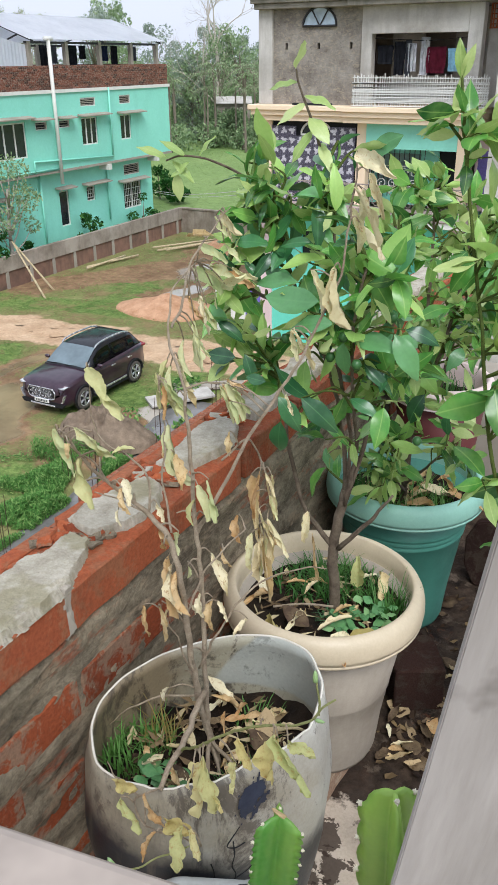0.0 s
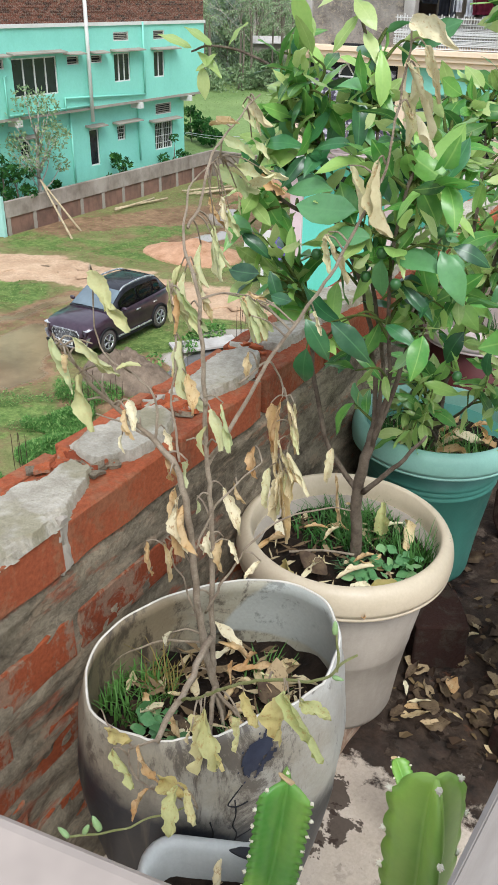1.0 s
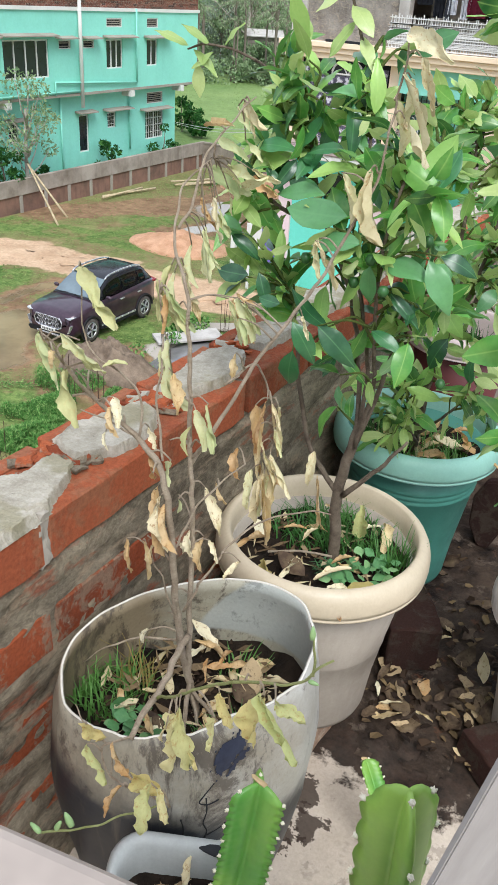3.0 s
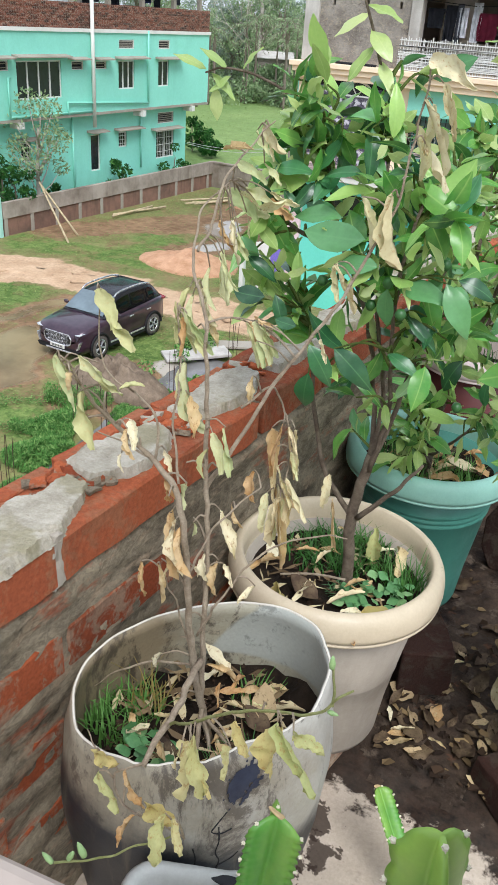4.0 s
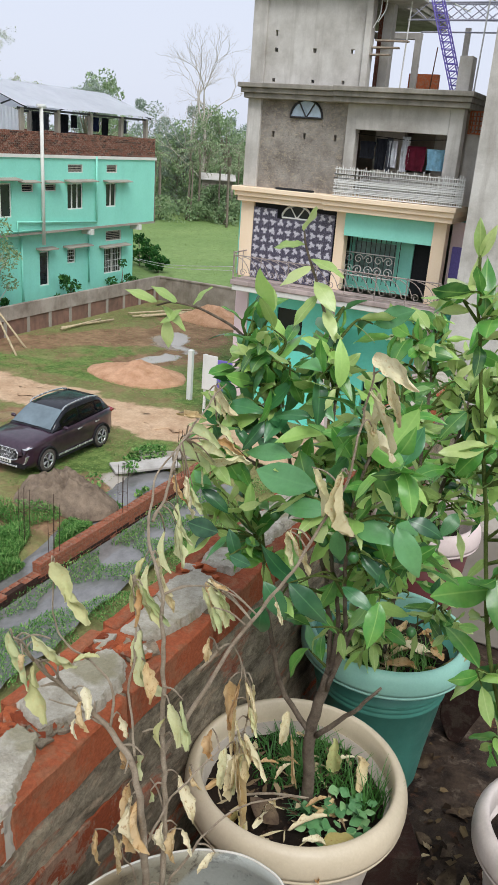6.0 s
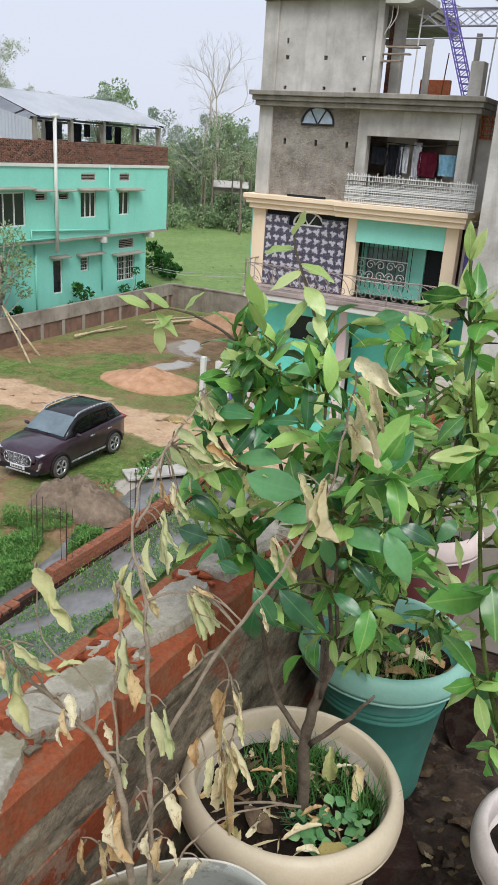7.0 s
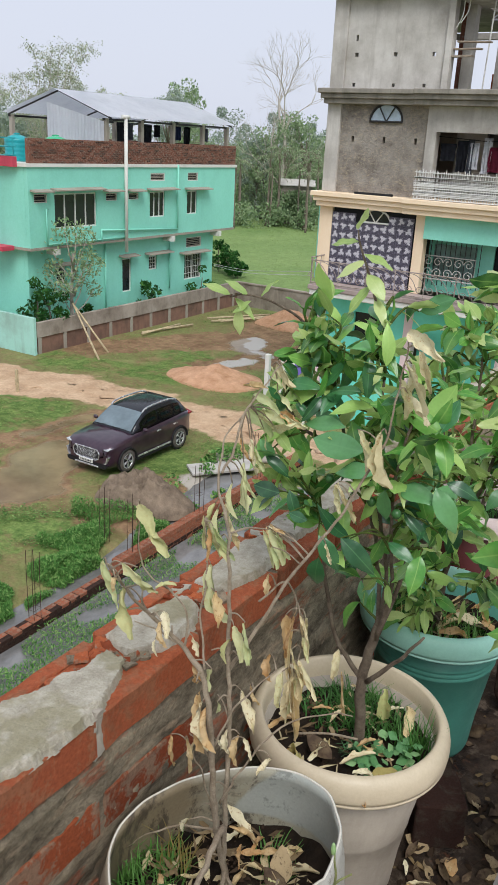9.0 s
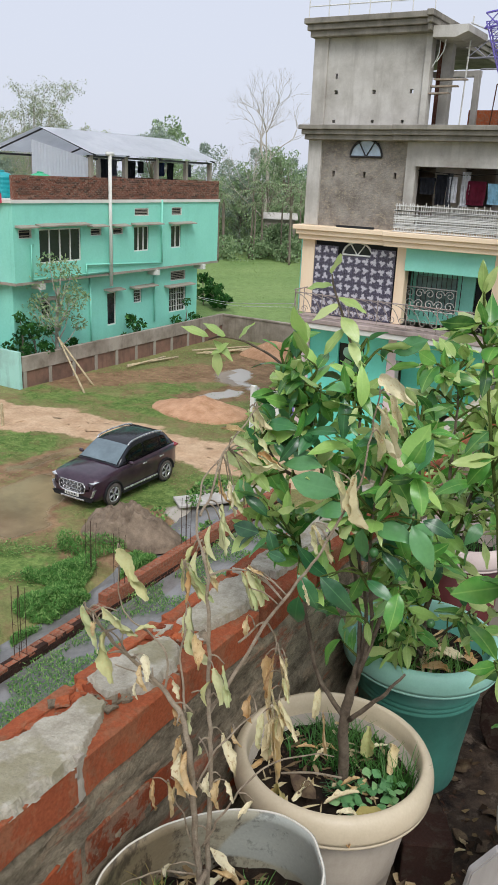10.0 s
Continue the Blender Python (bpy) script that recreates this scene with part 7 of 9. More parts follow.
def rolled_leaf(w, phi, bend, twist, mat, seed, crumple=0.05):
    """A withered leaf folded along its midrib with curled, ragged margins, one unit long along +y."""
    bm = bmesh.new()
    rows = []
    for i in range(17):
        t = i / 16
        ww = w * max(0.10, math.sin(math.pi * min(0.965, 0.05 + t * 0.93)) ** 0.55) * (1 + 0.32 * noise.noise(Vector((t * 4, seed, 1))))
        ph = phi * (0.80 + 0.55 * noise.noise(Vector((t * 2.5, seed, 7))) + 0.2 * math.sin(3 * t + seed))
        a = twist * t
        row = []
        for u in (-1, -0.66, -0.33, 0, 0.33, 0.66, 1):
            lean = ph * (0.55 + 0.45 * abs(u)) * (1 + 0.25 * u * noise.noise(Vector((t * 3, seed, 2))))
            q = Vector((ww * u * math.cos(lean * 0.74), 0, ww * abs(u) * math.sin(lean * 0.74)))
            q += noise.noise_vector(Vector((t * 6, u * 2.2, seed))) * crumple * (0.3 + 0.8 * abs(u))
            q += noise.noise_vector(Vector((t * 17, u * 4.5, seed + 11))) * crumple * 0.30 * (0.4 + abs(u))
            x, z = q.x * math.cos(a) - q.z * math.sin(a), q.x * math.sin(a) + q.z * math.cos(a)
            row.append(bm.verts.new((x + 0.05 * math.sin(2.5 * t + seed), 0.04 + t + q.y * 0.6, z + bend * math.sin(math.pi * t) * 0.4 + 0.02 * ww * math.sin(9 * u + seed))))
        rows.append(row)
    for a, b in zip(rows, rows[1:]):
        for k in range(6):
            bm.faces.new((a[k], a[k + 1], b[k + 1], b[k]))
    base = bm.verts.new((0, 0, 0))
    bm.faces.new((base, rows[0][6], rows[0][3]))
    bm.faces.new((base, rows[0][3], rows[0][0]))
    return mesh_of("dry_leaf", bm, mat, True)


GREEN = [leaf_mesh("leaf", *p, M_LEAF, i * 1.3) for i, p in enumerate(((0.24, 0.30, -0.25, 0.2), (0.26, 0.2, -0.45, -0.3), (0.23, 0.55, -0.2, 0.4), (0.25, 0.40, 0.15, -0.2), (0.24, 0.70, -0.3, 0.5), (0.22, 0.3, -0.6, 0.1), (0.21, 0.80, 0.1, -0.5), (0.25, 0.15, -0.5, 0.4), (0.20, 0.6, -0.7, -0.6)))]
DEEP = [leaf_mesh("leaf", *p, M_LEAF_DEEP, i * 1.1 + 30) for i, p in enumerate(((0.24, 0.40, -0.40, 0.3), (0.25, 0.30, -0.6, -0.3), (0.22, 0.60, -0.3, 0.5), (0.25, 0.45, 0.15, -0.4), (0.21, 0.70, -0.55, 0.6)))]
YOUNG = [leaf_mesh("leaf", *p, M_LEAF_YOUNG, i * 1.7 + 9) for i, p in enumerate(((0.22, 0.4, 0.1, 0.1), (0.20, 0.6, -0.1, 0.2), (0.24, 0.3, -0.2, -0.2)))]
ROLLS = ((0.22, 2.1, 0.2, 0.6), (0.20, 1.5, -0.3, -0.7), (0.18, 2.2, 0.15, 1.1), (0.25, 1.4, 0.3, -0.5), (0.21, 1.8, -0.2, 0.5), (0.26, 1.2, -0.3, 0.6), (0.19, 2.0, 0.3, -1.0), (0.23, 1.6, 0.1, 0.2))
DRY = [rolled_leaf(*p, M_LEAF_DRY, i * 2.1 + 20, 0.085) for i, p in enumerate(ROLLS)]
WILT = [rolled_leaf(w * 0.95, ph * 1.05, b, tw, M_LEAF_WILT, i * 2.1 + 50, 0.07) for i, (w, ph, b, tw) in enumerate(ROLLS)]
FOLDED = [rolled_leaf(0.34, 1.1, 0.2, 0.3, M_LEAF_PALE, 81.0, 0.11), rolled_leaf(0.27, 1.3, -0.2, -0.6, M_LEAF_PALE, 83.0, 0.11), rolled_leaf(0.25, 1.5, 0.2, 0.9, M_LEAF_PALE, 85.0, 0.11)]
FALLEN = [leaf_mesh("fallen_leaf", *p, M_LEAF_BROWN, i * 2.7 + 40, stalk=0.03, curl=0.2, crumple=0.20) for i, p in enumerate(((0.32, 0.30, 0.12, 0.2), (0.28, 0.5, -0.12, -0.3), (0.34, 0.15, 0.1, 0.1), (0.24, 0.8, 0.2, 0.5)))] + [leaf_mesh("fallen_leaf", *p, M_LEAF_DRY, i * 2.7 + 60, stalk=0.03, crumple=0.12) for i, p in enumerate(((0.24, 0.4, 0.15, 0.2), (0.20, 0.7, -0.1, 0.3)))]
PALE_LONG = [rolled_leaf(w, ph, b, tw, M_LEAF_CREAM, i * 1.9 + 130, 0.075) for i, (w, ph, b, tw) in enumerate(ROLLS[:5])]
STRAW = [rolled_leaf(w * 0.9, ph, b, tw, M_LEAF_DRY, i * 3.1 + 90, 0.05) for i, (w, ph, b, tw) in enumerate(ROLLS[:4])]


def leaf_pose(base, direction, normal, length, width=1.0):
    y = Vector(direction).normalized()
    z = Vector(normal) - y * y.dot(Vector(normal))
    z = z.normalized() if z.length > 1e-4 else y.orthogonal().normalized()
    x = y.cross(z)
    m = Matrix((x, y, z)).transposed().to_4x4()
    m.translation = base
    return m @ Matrix.Diagonal((length * width, length, length, 1))


def rand_dir(r):
    while True:
        v = Vector((r.uniform(-1, 1), r.uniform(-1, 1), r.uniform(-1, 1)))
        if 0.05 < v.length < 1:
            return v.normalized()


def bushy(thing_ob, stems, clusters, r, bark, twig_mat, leaves, size, young=None, young_share=0.0, droop=0.0, lush=1.5):
    """Adds stems (points, first and last radius) and leafy clusters (x, y, z, radius, leaf count) to a plant."""
    nodes = []
    for pts, r0, r1 in stems:
        line = smooth_path(pts, 5)
        n = len(line) - 1
        line = [p + Vector((noise.noise(p * 30), noise.noise(p * 30 + Vector((5, 0, 0))), 0)) * 0.004 for p in line]
        part("branch" if nodes else "trunk", tube(line, [0.75 * (r0 + (r1 - r0) * i / n) for i in range(n + 1)], sides=8), bark, thing_ob, smooth=True)
        nodes += line
    for cx, cy, cz, cr, count in clusters:
        count = int(count * lush)
        c = Vector((cx, cy, cz))
        left = count
        while left > 0:
            tip = c + rand_dir(r) * cr * r.uniform(0.25, 1.0) ** 0.6
            start = min(nodes, key=lambda q: (q - tip).length + 1.2 * max(0, q.z - tip.z + 0.02))
            mid = start.lerp(tip, 0.55) + Vector((r.uniform(-0.02, 0.02), r.uniform(-0.02, 0.02), r.uniform(0.0, 0.03)))
            line = smooth_path([start, mid, tip], 5)
            part("twig", tube(line, [0.0030 - 0.0018 * i / (len(line) - 1) for i in range(len(line))], sides=5), twig_mat, thing_ob, smooth=True)
            k = min(left, r.randint(3, 7))
            left -= k
            turn = r.uniform(0, 6.28)
            for j in range(k):
                f = 1 - 0.75 * (j / max(1, k - 1)) if j else 1.0
                i = min(len(line) - 2, int(f * (len(line) - 1)))
                p = line[i].lerp(line[i + 1], f * (len(line) - 1) - i)
                axis = (line[i + 1] - line[i]).normalized()
                u = axis.orthogonal().normalized()
                v = axis.cross(u)
                a = turn + 2.4 * j
                out = (u * math.cos(a) + v * math.sin(a))
                d = (axis * r.uniform(0.1, 0.9) + out * r.uniform(0.5, 1.0) + Vector((0, 0, r.uniform(-0.55, 0.75) - droop))).normalized()
                nrm = Vector((0, 0, 1)) * r.uniform(0.5, 1.0) + axis * 0.4 + rand_dir(r) * 0.7
                yg = young and r.random() < young_share
                piece("leaf", r.choice(young if yg else leaves), thing_ob, leaf_pose(p, d, nrm, size * r.uniform(0.5, 1.12) * (0.8 if yg else 1), r.uniform(0.85, 1.15)))


def fruit(parent, places, rad, mat):
    for p in places:
        part("fruit", lathe([(0, -rad), (rad * 0.6, -rad * 0.8), (rad, 0), (rad * 0.65, rad * 0.8), (0, rad * 1.0)], 14), mat, parent, "small unripe green fruit", smooth=True, at=pose(*p))


M_FRUIT = plain("unripe_green_rind", rgb("2f5b2c"), 0.4, 0, 0.2, 60)
M_LIME = plain("pale_green_rind", rgb("7f9a3f"), 0.45, 0, 0.2, 60)

# citrus in the cream pot
lemon = thing("citrus_tree", "bushy citrus tree with glossy green leaves in the cream pot", "citrus tree")
MAIN_STEMS = [
    ([(-0.42, 1.29, 0.40), (-0.43, 1.29, 0.55), (-0.425, 1.29, 0.62), (-0.41, 1.29, 0.70)], 0.0155, 0.0115),
    ([(-0.425, 1.29, 0.56), (-0.49, 1.28, 0.65), (-0.52, 1.28, 0.76), (-0.54, 1.27, 0.90)], 0.007, 0.004),
    ([(-0.42, 1.285, 0.57), (-0.36, 1.28, 0.65), (-0.32, 1.28, 0.715)], 0.007, 0.003),
    ([(-0.412, 1.29, 0.69), (-0.42, 1.285, 0.80), (-0.45, 1.28, 0.93), (-0.52, 1.29, 1.06), (-0.57, 1.31, 1.20)], 0.0065, 0.003),
    ([(-0.41, 1.29, 0.69), (-0.405, 1.28, 0.82), (-0.43, 1.27, 0.95), (-0.45, 1.28, 1.08), (-0.47, 1.33, 1.22)], 0.0055, 0.003),
]
TOP_STEMS = [
    ([(-0.408, 1.29, 0.68), (-0.38, 1.30, 0.82), (-0.37, 1.32, 0.94), (-0.36, 1.36, 1.06), (-0.40, 1.44, 1.15)], 0.006, 0.003),
    ([(-0.41, 1.285, 0.67), (-0.385, 1.26, 0.80), (-0.39, 1.24, 0.93), (-0.38, 1.21, 1.06), (-0.36, 1.20, 1.14)], 0.0055, 0.003),
    ([(-0.50, 1.29, 1.03), (-0.58, 1.27, 1.05), (-0.63, 1.26, 1.10)], 0.006, 0.003),
    ([(-0.57, 1.31, 1.18), (-0.63, 1.34, 1.22), (-0.70, 1.35, 1.25), (-0.77, 1.35, 1.26), (-0.81, 1.35, 1.25)], 0.004, 0.002),
    ([(-0.47, 1.33, 1.20), (-0.51, 1.35, 1.29), (-0.54, 1.35, 1.36), (-0.555, 1.35, 1.40)], 0.004, 0.002),
]
bushy(lemon, MAIN_STEMS + TOP_STEMS, [
    (-0.58, 1.32, 1.22, 0.075, 34), (-0.62, 1.26, 1.09, 0.055, 16), (-0.58, 1.24, 0.99, 0.065, 22), (-0.47, 1.28, 1.15, 0.078, 28), (-0.47, 1.38, 1.22, 0.062, 18), (-0.44, 1.22, 1.04, 0.075, 26),
    (-0.53, 1.25, 0.93, 0.055, 6), (-0.45, 1.25, 0.88, 0.07, 4), (-0.38, 1.30, 0.94, 0.064, 10), (-0.34, 1.30, 1.01, 0.07, 24), (-0.36, 1.40, 1.09, 0.074, 24), (-0.36, 1.20, 1.12, 0.064, 22), (-0.42, 1.50, 1.13, 0.07, 16),
    (-0.45, 1.30, 0.76, 0.05, 2), (-0.37, 1.24, 0.88, 0.065, 5), (-0.47, 1.20, 0.88, 0.06, 4), (-0.31, 1.28, 0.92, 0.055, 6), (-0.54, 1.30, 1.14, 0.06, 14), (-0.60, 1.29, 1.15, 0.05, 10),
], random.Random(11), M_BARK, M_TWIG, GREEN * 2 + DEEP, 0.070, YOUNG, 0.38, lush=2.0)
# the large leaves that stand out of the crown: stalk end and tip
BIG_LEAVES = [(-0.456, 1.180, 0.913, -0.391, 1.160, 0.886), (-0.484, 1.150, 0.922, -0.436, 1.140, 0.877), (-0.493, 1.180, 0.864, -0.500, 1.170, 0.795), (-0.542, 1.150, 0.946, -0.501, 1.140, 0.945), (-0.517, 1.270, 1.192, -0.553, 1.270, 1.134), (-0.529, 1.270, 1.149, -0.539, 1.270, 1.096), (-0.563, 1.280, 1.093, -0.626, 1.270, 1.134), (-0.533, 1.200, 1.069, -0.430, 1.180, 1.069), (-0.403, 1.180, 1.045, -0.471, 1.160, 1.049), (-0.394, 1.200, 1.013, -0.394, 1.190, 0.960), (-0.391, 1.220, 1.014, -0.314, 1.200, 1.024), (-0.319, 1.220, 1.031, -0.272, 1.200, 0.975)]
BIG_LEAVES_LOW = [(-0.312, 1.250, 1.030, -0.259, 1.250, 1.027), (-0.386, 1.220, 0.910, -0.335, 1.200, 0.904), (-0.347, 1.250, 0.969, -0.391, 1.250, 0.979), (-0.558, 1.250, 1.096, -0.501, 1.240, 1.085), (-0.624, 1.200, 1.015, -0.574, 1.200, 0.990), (-0.633, 1.180, 0.962, -0.572, 1.170, 0.964), (-0.637, 1.200, 1.043, -0.604, 1.200, 1.010), (-0.561, 1.180, 0.973, -0.536, 1.170, 0.925), (-0.471, 1.250, 1.149, -0.520, 1.230, 1.159), (-0.406, 1.250, 1.144, -0.381, 1.230, 1.094), (-0.616, 1.250, 1.138, -0.560, 1.240, 1.154), (-0.366, 1.220, 0.973, -0.316, 1.200, 0.944)]
LNODES = [p for pts, *_r in MAIN_STEMS + TOP_STEMS for p in smooth_path(pts, 5)]
rb_ = random.Random(8)
for x, y, z, tx, ty, tz in BIG_LEAVES + BIG_LEAVES_LOW:
    a, b = Vector((x, y, z)), Vector((tx, ty, tz))
    piece("leaf", rb_.choice(DEEP), lemon, leaf_pose(a, b - a, Vector((rb_.uniform(-0.4, 0.4), -0.75, 0.75)), (b - a).length * 1.04, rb_.uniform(0.9, 1.1)))
    q = min(LNODES, key=lambda v: (v - a).length + max(0, v.z - a.z))
    part("twig", tube(smooth_path([q, q.lerp(a, 0.5) + Vector((0, 0, 0.012)), a], 4), [0.0028 - 0.0002 * i for i in range(9)], sides=5), M_TWIG, lemon, smooth=True)
rs = random.Random(5)
for x, y, z, ln, dx, dz in ((-0.81, 1.35, 1.255, 0.055, -0.4, 0.3), (-0.80, 1.35, 1.25, 0.055, 0.7, -0.5), (-0.79, 1.35, 1.23, 0.05, 0.1, -1.0), (-0.77, 1.35, 1.26, 0.05, -0.5, 0.6), (-0.74, 1.35, 1.26, 0.045, 0.4, 0.5), (-0.76, 1.35, 1.25, 0.045, -0.6, -0.5), (-0.555, 1.35, 1.40, 0.06, 0.5, 0.5), (-0.55, 1.35, 1.38, 0.055, -0.9, -0.1), (-0.54, 1.35, 1.36, 0.06, 0.9, -0.2), (-0.535, 1.35, 1.35, 0.055, -0.7, -0.4), (-0.53, 1.35, 1.33, 0.06, 0.8, -0.5), (-0.52, 1.35, 1.31, 0.06, -0.5, -0.8), (-0.51, 1.35, 1.29, 0.06, 0.5, -0.5)):
    piece("leaf", rs.choice(YOUNG), lemon, leaf_pose(Vector((x, y, z)), (dx, rs.uniform(-0.6, 0.2), dz), (0.1, -0.5, 0.8), ln))
fruit(lemon, [(-0.36, 1.17, 0.99), (-0.395, 1.2, 1.02), (-0.33, 1.24, 1.05), (-0.29, 1.30, 0.82), (-0.50, 1.21, 1.0), (-0.42, 1.21, 0.98)], 0.0085, M_FRUIT)

# citrus in the teal pot
lime = thing("citrus_bush", "dense young citrus bush with bright leaves in the teal pot", "citrus bush")
bushy(lime, [
    ([(-0.445, 1.80, 0.37), (-0.435, 1.77, 0.55), (-0.42, 1.77, 0.70), (-0.41, 1.79, 0.85)], 0.011, 0.007),
    ([(-0.42, 1.77, 0.68), (-0.38, 1.77, 0.82), (-0.36, 1.78, 0.95), (-0.35, 1.80, 1.06)], 0.007, 0.003),
    ([(-0.42, 1.78, 0.74), (-0.43, 1.81, 0.90), (-0.44, 1.84, 1.04), (-0.45, 1.85, 1.16)], 0.007, 0.003),
    ([(-0.43, 1.76, 0.48), (-0.37, 1.73, 0.56), (-0.31, 1.71, 0.65)], 0.005, 0.003),
    ([(-0.43, 1.75, 0.46), (-0.45, 1.71, 0.53), (-0.45, 1.69, 0.60)], 0.005, 0.003),
], [
    (-0.44, 1.70, 0.61, 0.07, 20), (-0.31, 1.66, 0.62, 0.07, 16), (-0.46, 1.64, 0.54, 0.05, 12), (-0.45, 1.85, 1.13, 0.10, 30), (-0.34, 1.80, 1.03, 0.096, 32), (-0.33, 1.75, 0.88, 0.095, 28), (-0.44, 1.80, 0.90, 0.10, 28), (-0.42, 1.75, 0.74, 0.075, 18), (-0.53, 1.68, 0.58, 0.06, 10), (-0.26, 1.78, 0.95, 0.08, 22), (-0.24, 1.80, 1.10, 0.08, 18),
    (-0.36, 1.95, 1.05, 0.09, 18),
], random.Random(23), M_BARK, M_TWIG, GREEN + DEEP[:2], 0.076, YOUNG, 0.60, lush=2.2)
for k in range(9):
    p = Vector((-0.295 + rs.uniform(-0.04, 0.04), 1.71 + rs.uniform(-0.03, 0.03), 0.67 + rs.uniform(-0.03, 0.05)))
    piece("leaf", rs.choice(YOUNG), lime, leaf_pose(p, (rs.uniform(-1, 1), rs.uniform(-1, 0.3), rs.uniform(-0.2, 0.8)), (0, -0.3, 1), 0.06))

# tall young citrus in the grey pot
tall = thing("citrus_sapling", "tall thin citrus sapling in the pale grey pot", "citrus sapling")
bushy(tall, [
    ([(0.0, 1.50, 0.30), (-0.10, 1.44, 0.52), (-0.18, 1.42, 0.75), (-0.22, 1.42, 0.95), (-0.265, 1.42, 1.17), (-0.29, 1.42, 1.29), (-0.305, 1.42, 1.39)], 0.0062, 0.003),
    ([(-0.24, 1.42, 1.05), (-0.20, 1.43, 1.18), (-0.20, 1.44, 1.30)], 0.004, 0.002),
], [
    (-0.29, 1.42, 1.33, 0.05, 12), (-0.22, 1.43, 1.27, 0.06, 12), (-0.24, 1.42, 1.12, 0.05, 8), (-0.19, 1.43, 1.03, 0.06, 9), (-0.18, 1.42, 0.86, 0.05, 8), (-0.16, 1.41, 0.72, 0.05, 7), (-0.12, 1.42, 0.60, 0.05, 6), (-0.06, 1.46, 0.9, 0.1, 14), (-0.1, 1.47, 1.15, 0.1, 14),
], random.Random(31), M_TWIG, M_TWIG, GREEN, 0.092, YOUNG, 0.5)
for dx, dz, ln in ((-0.1, 1.0, 0.055), (0.35, 0.9, 0.05)):
    piece("leaf", YOUNG[1], tall, leaf_pose(Vector((-0.305, 1.42, 1.385)), (dx, -0.2, dz), (0.3, -1, 0), ln))
fruit(tall, [(-0.185, 1.40, 0.985)], 0.019, M_LIME)

# plant in the maroon pot
shrub = thing("potted_shrub", "small shrub with grey green leaves in the maroon pot", "shrub")
bushy(shrub, [([(-0.50, 2.25, 0.50), (-0.47, 2.24, 0.66), (-0.44, 2.22, 0.80), (-0.42, 2.20, 0.95)], 0.009, 0.004), ([(-0.47, 2.24, 0.64), (-0.40, 2.22, 0.72), (-0.34, 2.20, 0.78)], 0.005, 0.003)],
      [(-0.42, 2.20, 0.82, 0.09, 16), (-0.35, 2.20, 0.74, 0.07, 12), (-0.50, 2.25, 0.95, 0.1, 16), (-0.36, 2.25, 1.0, 0.12, 20), (-0.56, 2.2, 0.78, 0.08, 10)],
      random.Random(41), M_BARK, M_TWIG, GREEN, 0.085, YOUNG, 0.1)

# ---------------------------------------------------------------- the withered citrus in the drum
dead = thing("withered_citrus", "withered citrus sapling with curled straw-coloured leaves in the drum", "withered plant")
LEADERS = [
    ([(-0.440, 0.862, 0.40), (-0.469, 0.860, 0.504), (-0.478, 0.850, 0.622), (-0.487, 0.838, 0.801), (-0.548, 0.860, 0.839), (-0.590, 0.860, 0.861), (-0.613, 0.840, 0.898), (-0.622, 0.810, 0.943), (-0.638, 0.800, 0.971)], 0.0125, 0.0022),
    ([(-0.462, 0.865, 0.46), (-0.466, 0.870, 0.572), (-0.473, 0.880, 0.709), (-0.485, 0.890, 0.831), (-0.496, 0.900, 0.919), (-0.500, 0.900, 0.986), (-0.512, 0.910, 1.037), (-0.541, 0.930, 1.073), (-0.558, 0.960, 1.111), (-0.568, 1.000, 1.136), (-0.573, 1.060, 1.150)], 0.0088, 0.0015),
    ([(-0.542, 0.94, 1.089), (-0.545, 0.97, 1.109), (-0.546, 1.0, 1.162), (-0.544, 1.04, 1.19), (-0.546, 1.08, 1.21), (-0.54, 1.1, 1.223)], 0.0042, 0.0016),
    ([(-0.548, 0.860, 0.839), (-0.590, 0.860, 0.849), (-0.619, 0.840, 0.864)], 0.0032, 0.0018),
    ([(-0.545, 0.860, 0.840), (-0.544, 0.870, 0.868), (-0.553, 0.870, 0.897), (-0.580, 0.870, 0.916), (-0.619, 0.870, 0.928), (-0.634, 0.870, 0.958), (-0.636, 0.870, 1.040)], 0.0038, 0.0018),
]
SIDE_STEMS = [
    ([(-0.500, 0.850, 0.825), (-0.530, 0.880, 0.885), (-0.531, 0.890, 0.943), (-0.539, 0.900, 0.997), (-0.542, 0.900, 1.035)], 0.0035, 0.0018),
    ([(-0.485, 0.890, 0.801), (-0.466, 0.920, 0.856), (-0.440, 0.950, 0.924), (-0.415, 0.980, 0.982), (-0.386, 1.000, 1.035), (-0.361, 1.020, 1.098), (-0.342, 1.030, 1.152), (-0.333, 1.040, 1.214), (-0.328, 1.040, 1.273), (-0.325, 1.040, 1.309)], 0.0062, 0.0020),
    ([(-0.467, 0.940, 0.905), (-0.454, 0.990, 0.920), (-0.445, 1.010, 0.882), (-0.433, 1.020, 0.838), (-0.423, 1.000, 0.807), (-0.431, 0.990, 0.764)], 0.0035, 0.0018),
    ([(-0.479, 0.850, 0.698), (-0.462, 0.870, 0.757), (-0.441, 0.900, 0.792), (-0.427, 0.930, 0.807)], 0.0036, 0.0018),
    ([(-0.470, 0.860, 0.588), (-0.438, 0.880, 0.670), (-0.405, 0.920, 0.724), (-0.346, 0.960, 0.749), (-0.322, 0.980, 0.742)], 0.0040, 0.0016),
    ([(-0.480, 0.855, 0.570), (-0.493, 0.860, 0.596), (-0.507, 0.850, 0.656), (-0.522, 0.845, 0.690)], 0.0036, 0.0016),
]
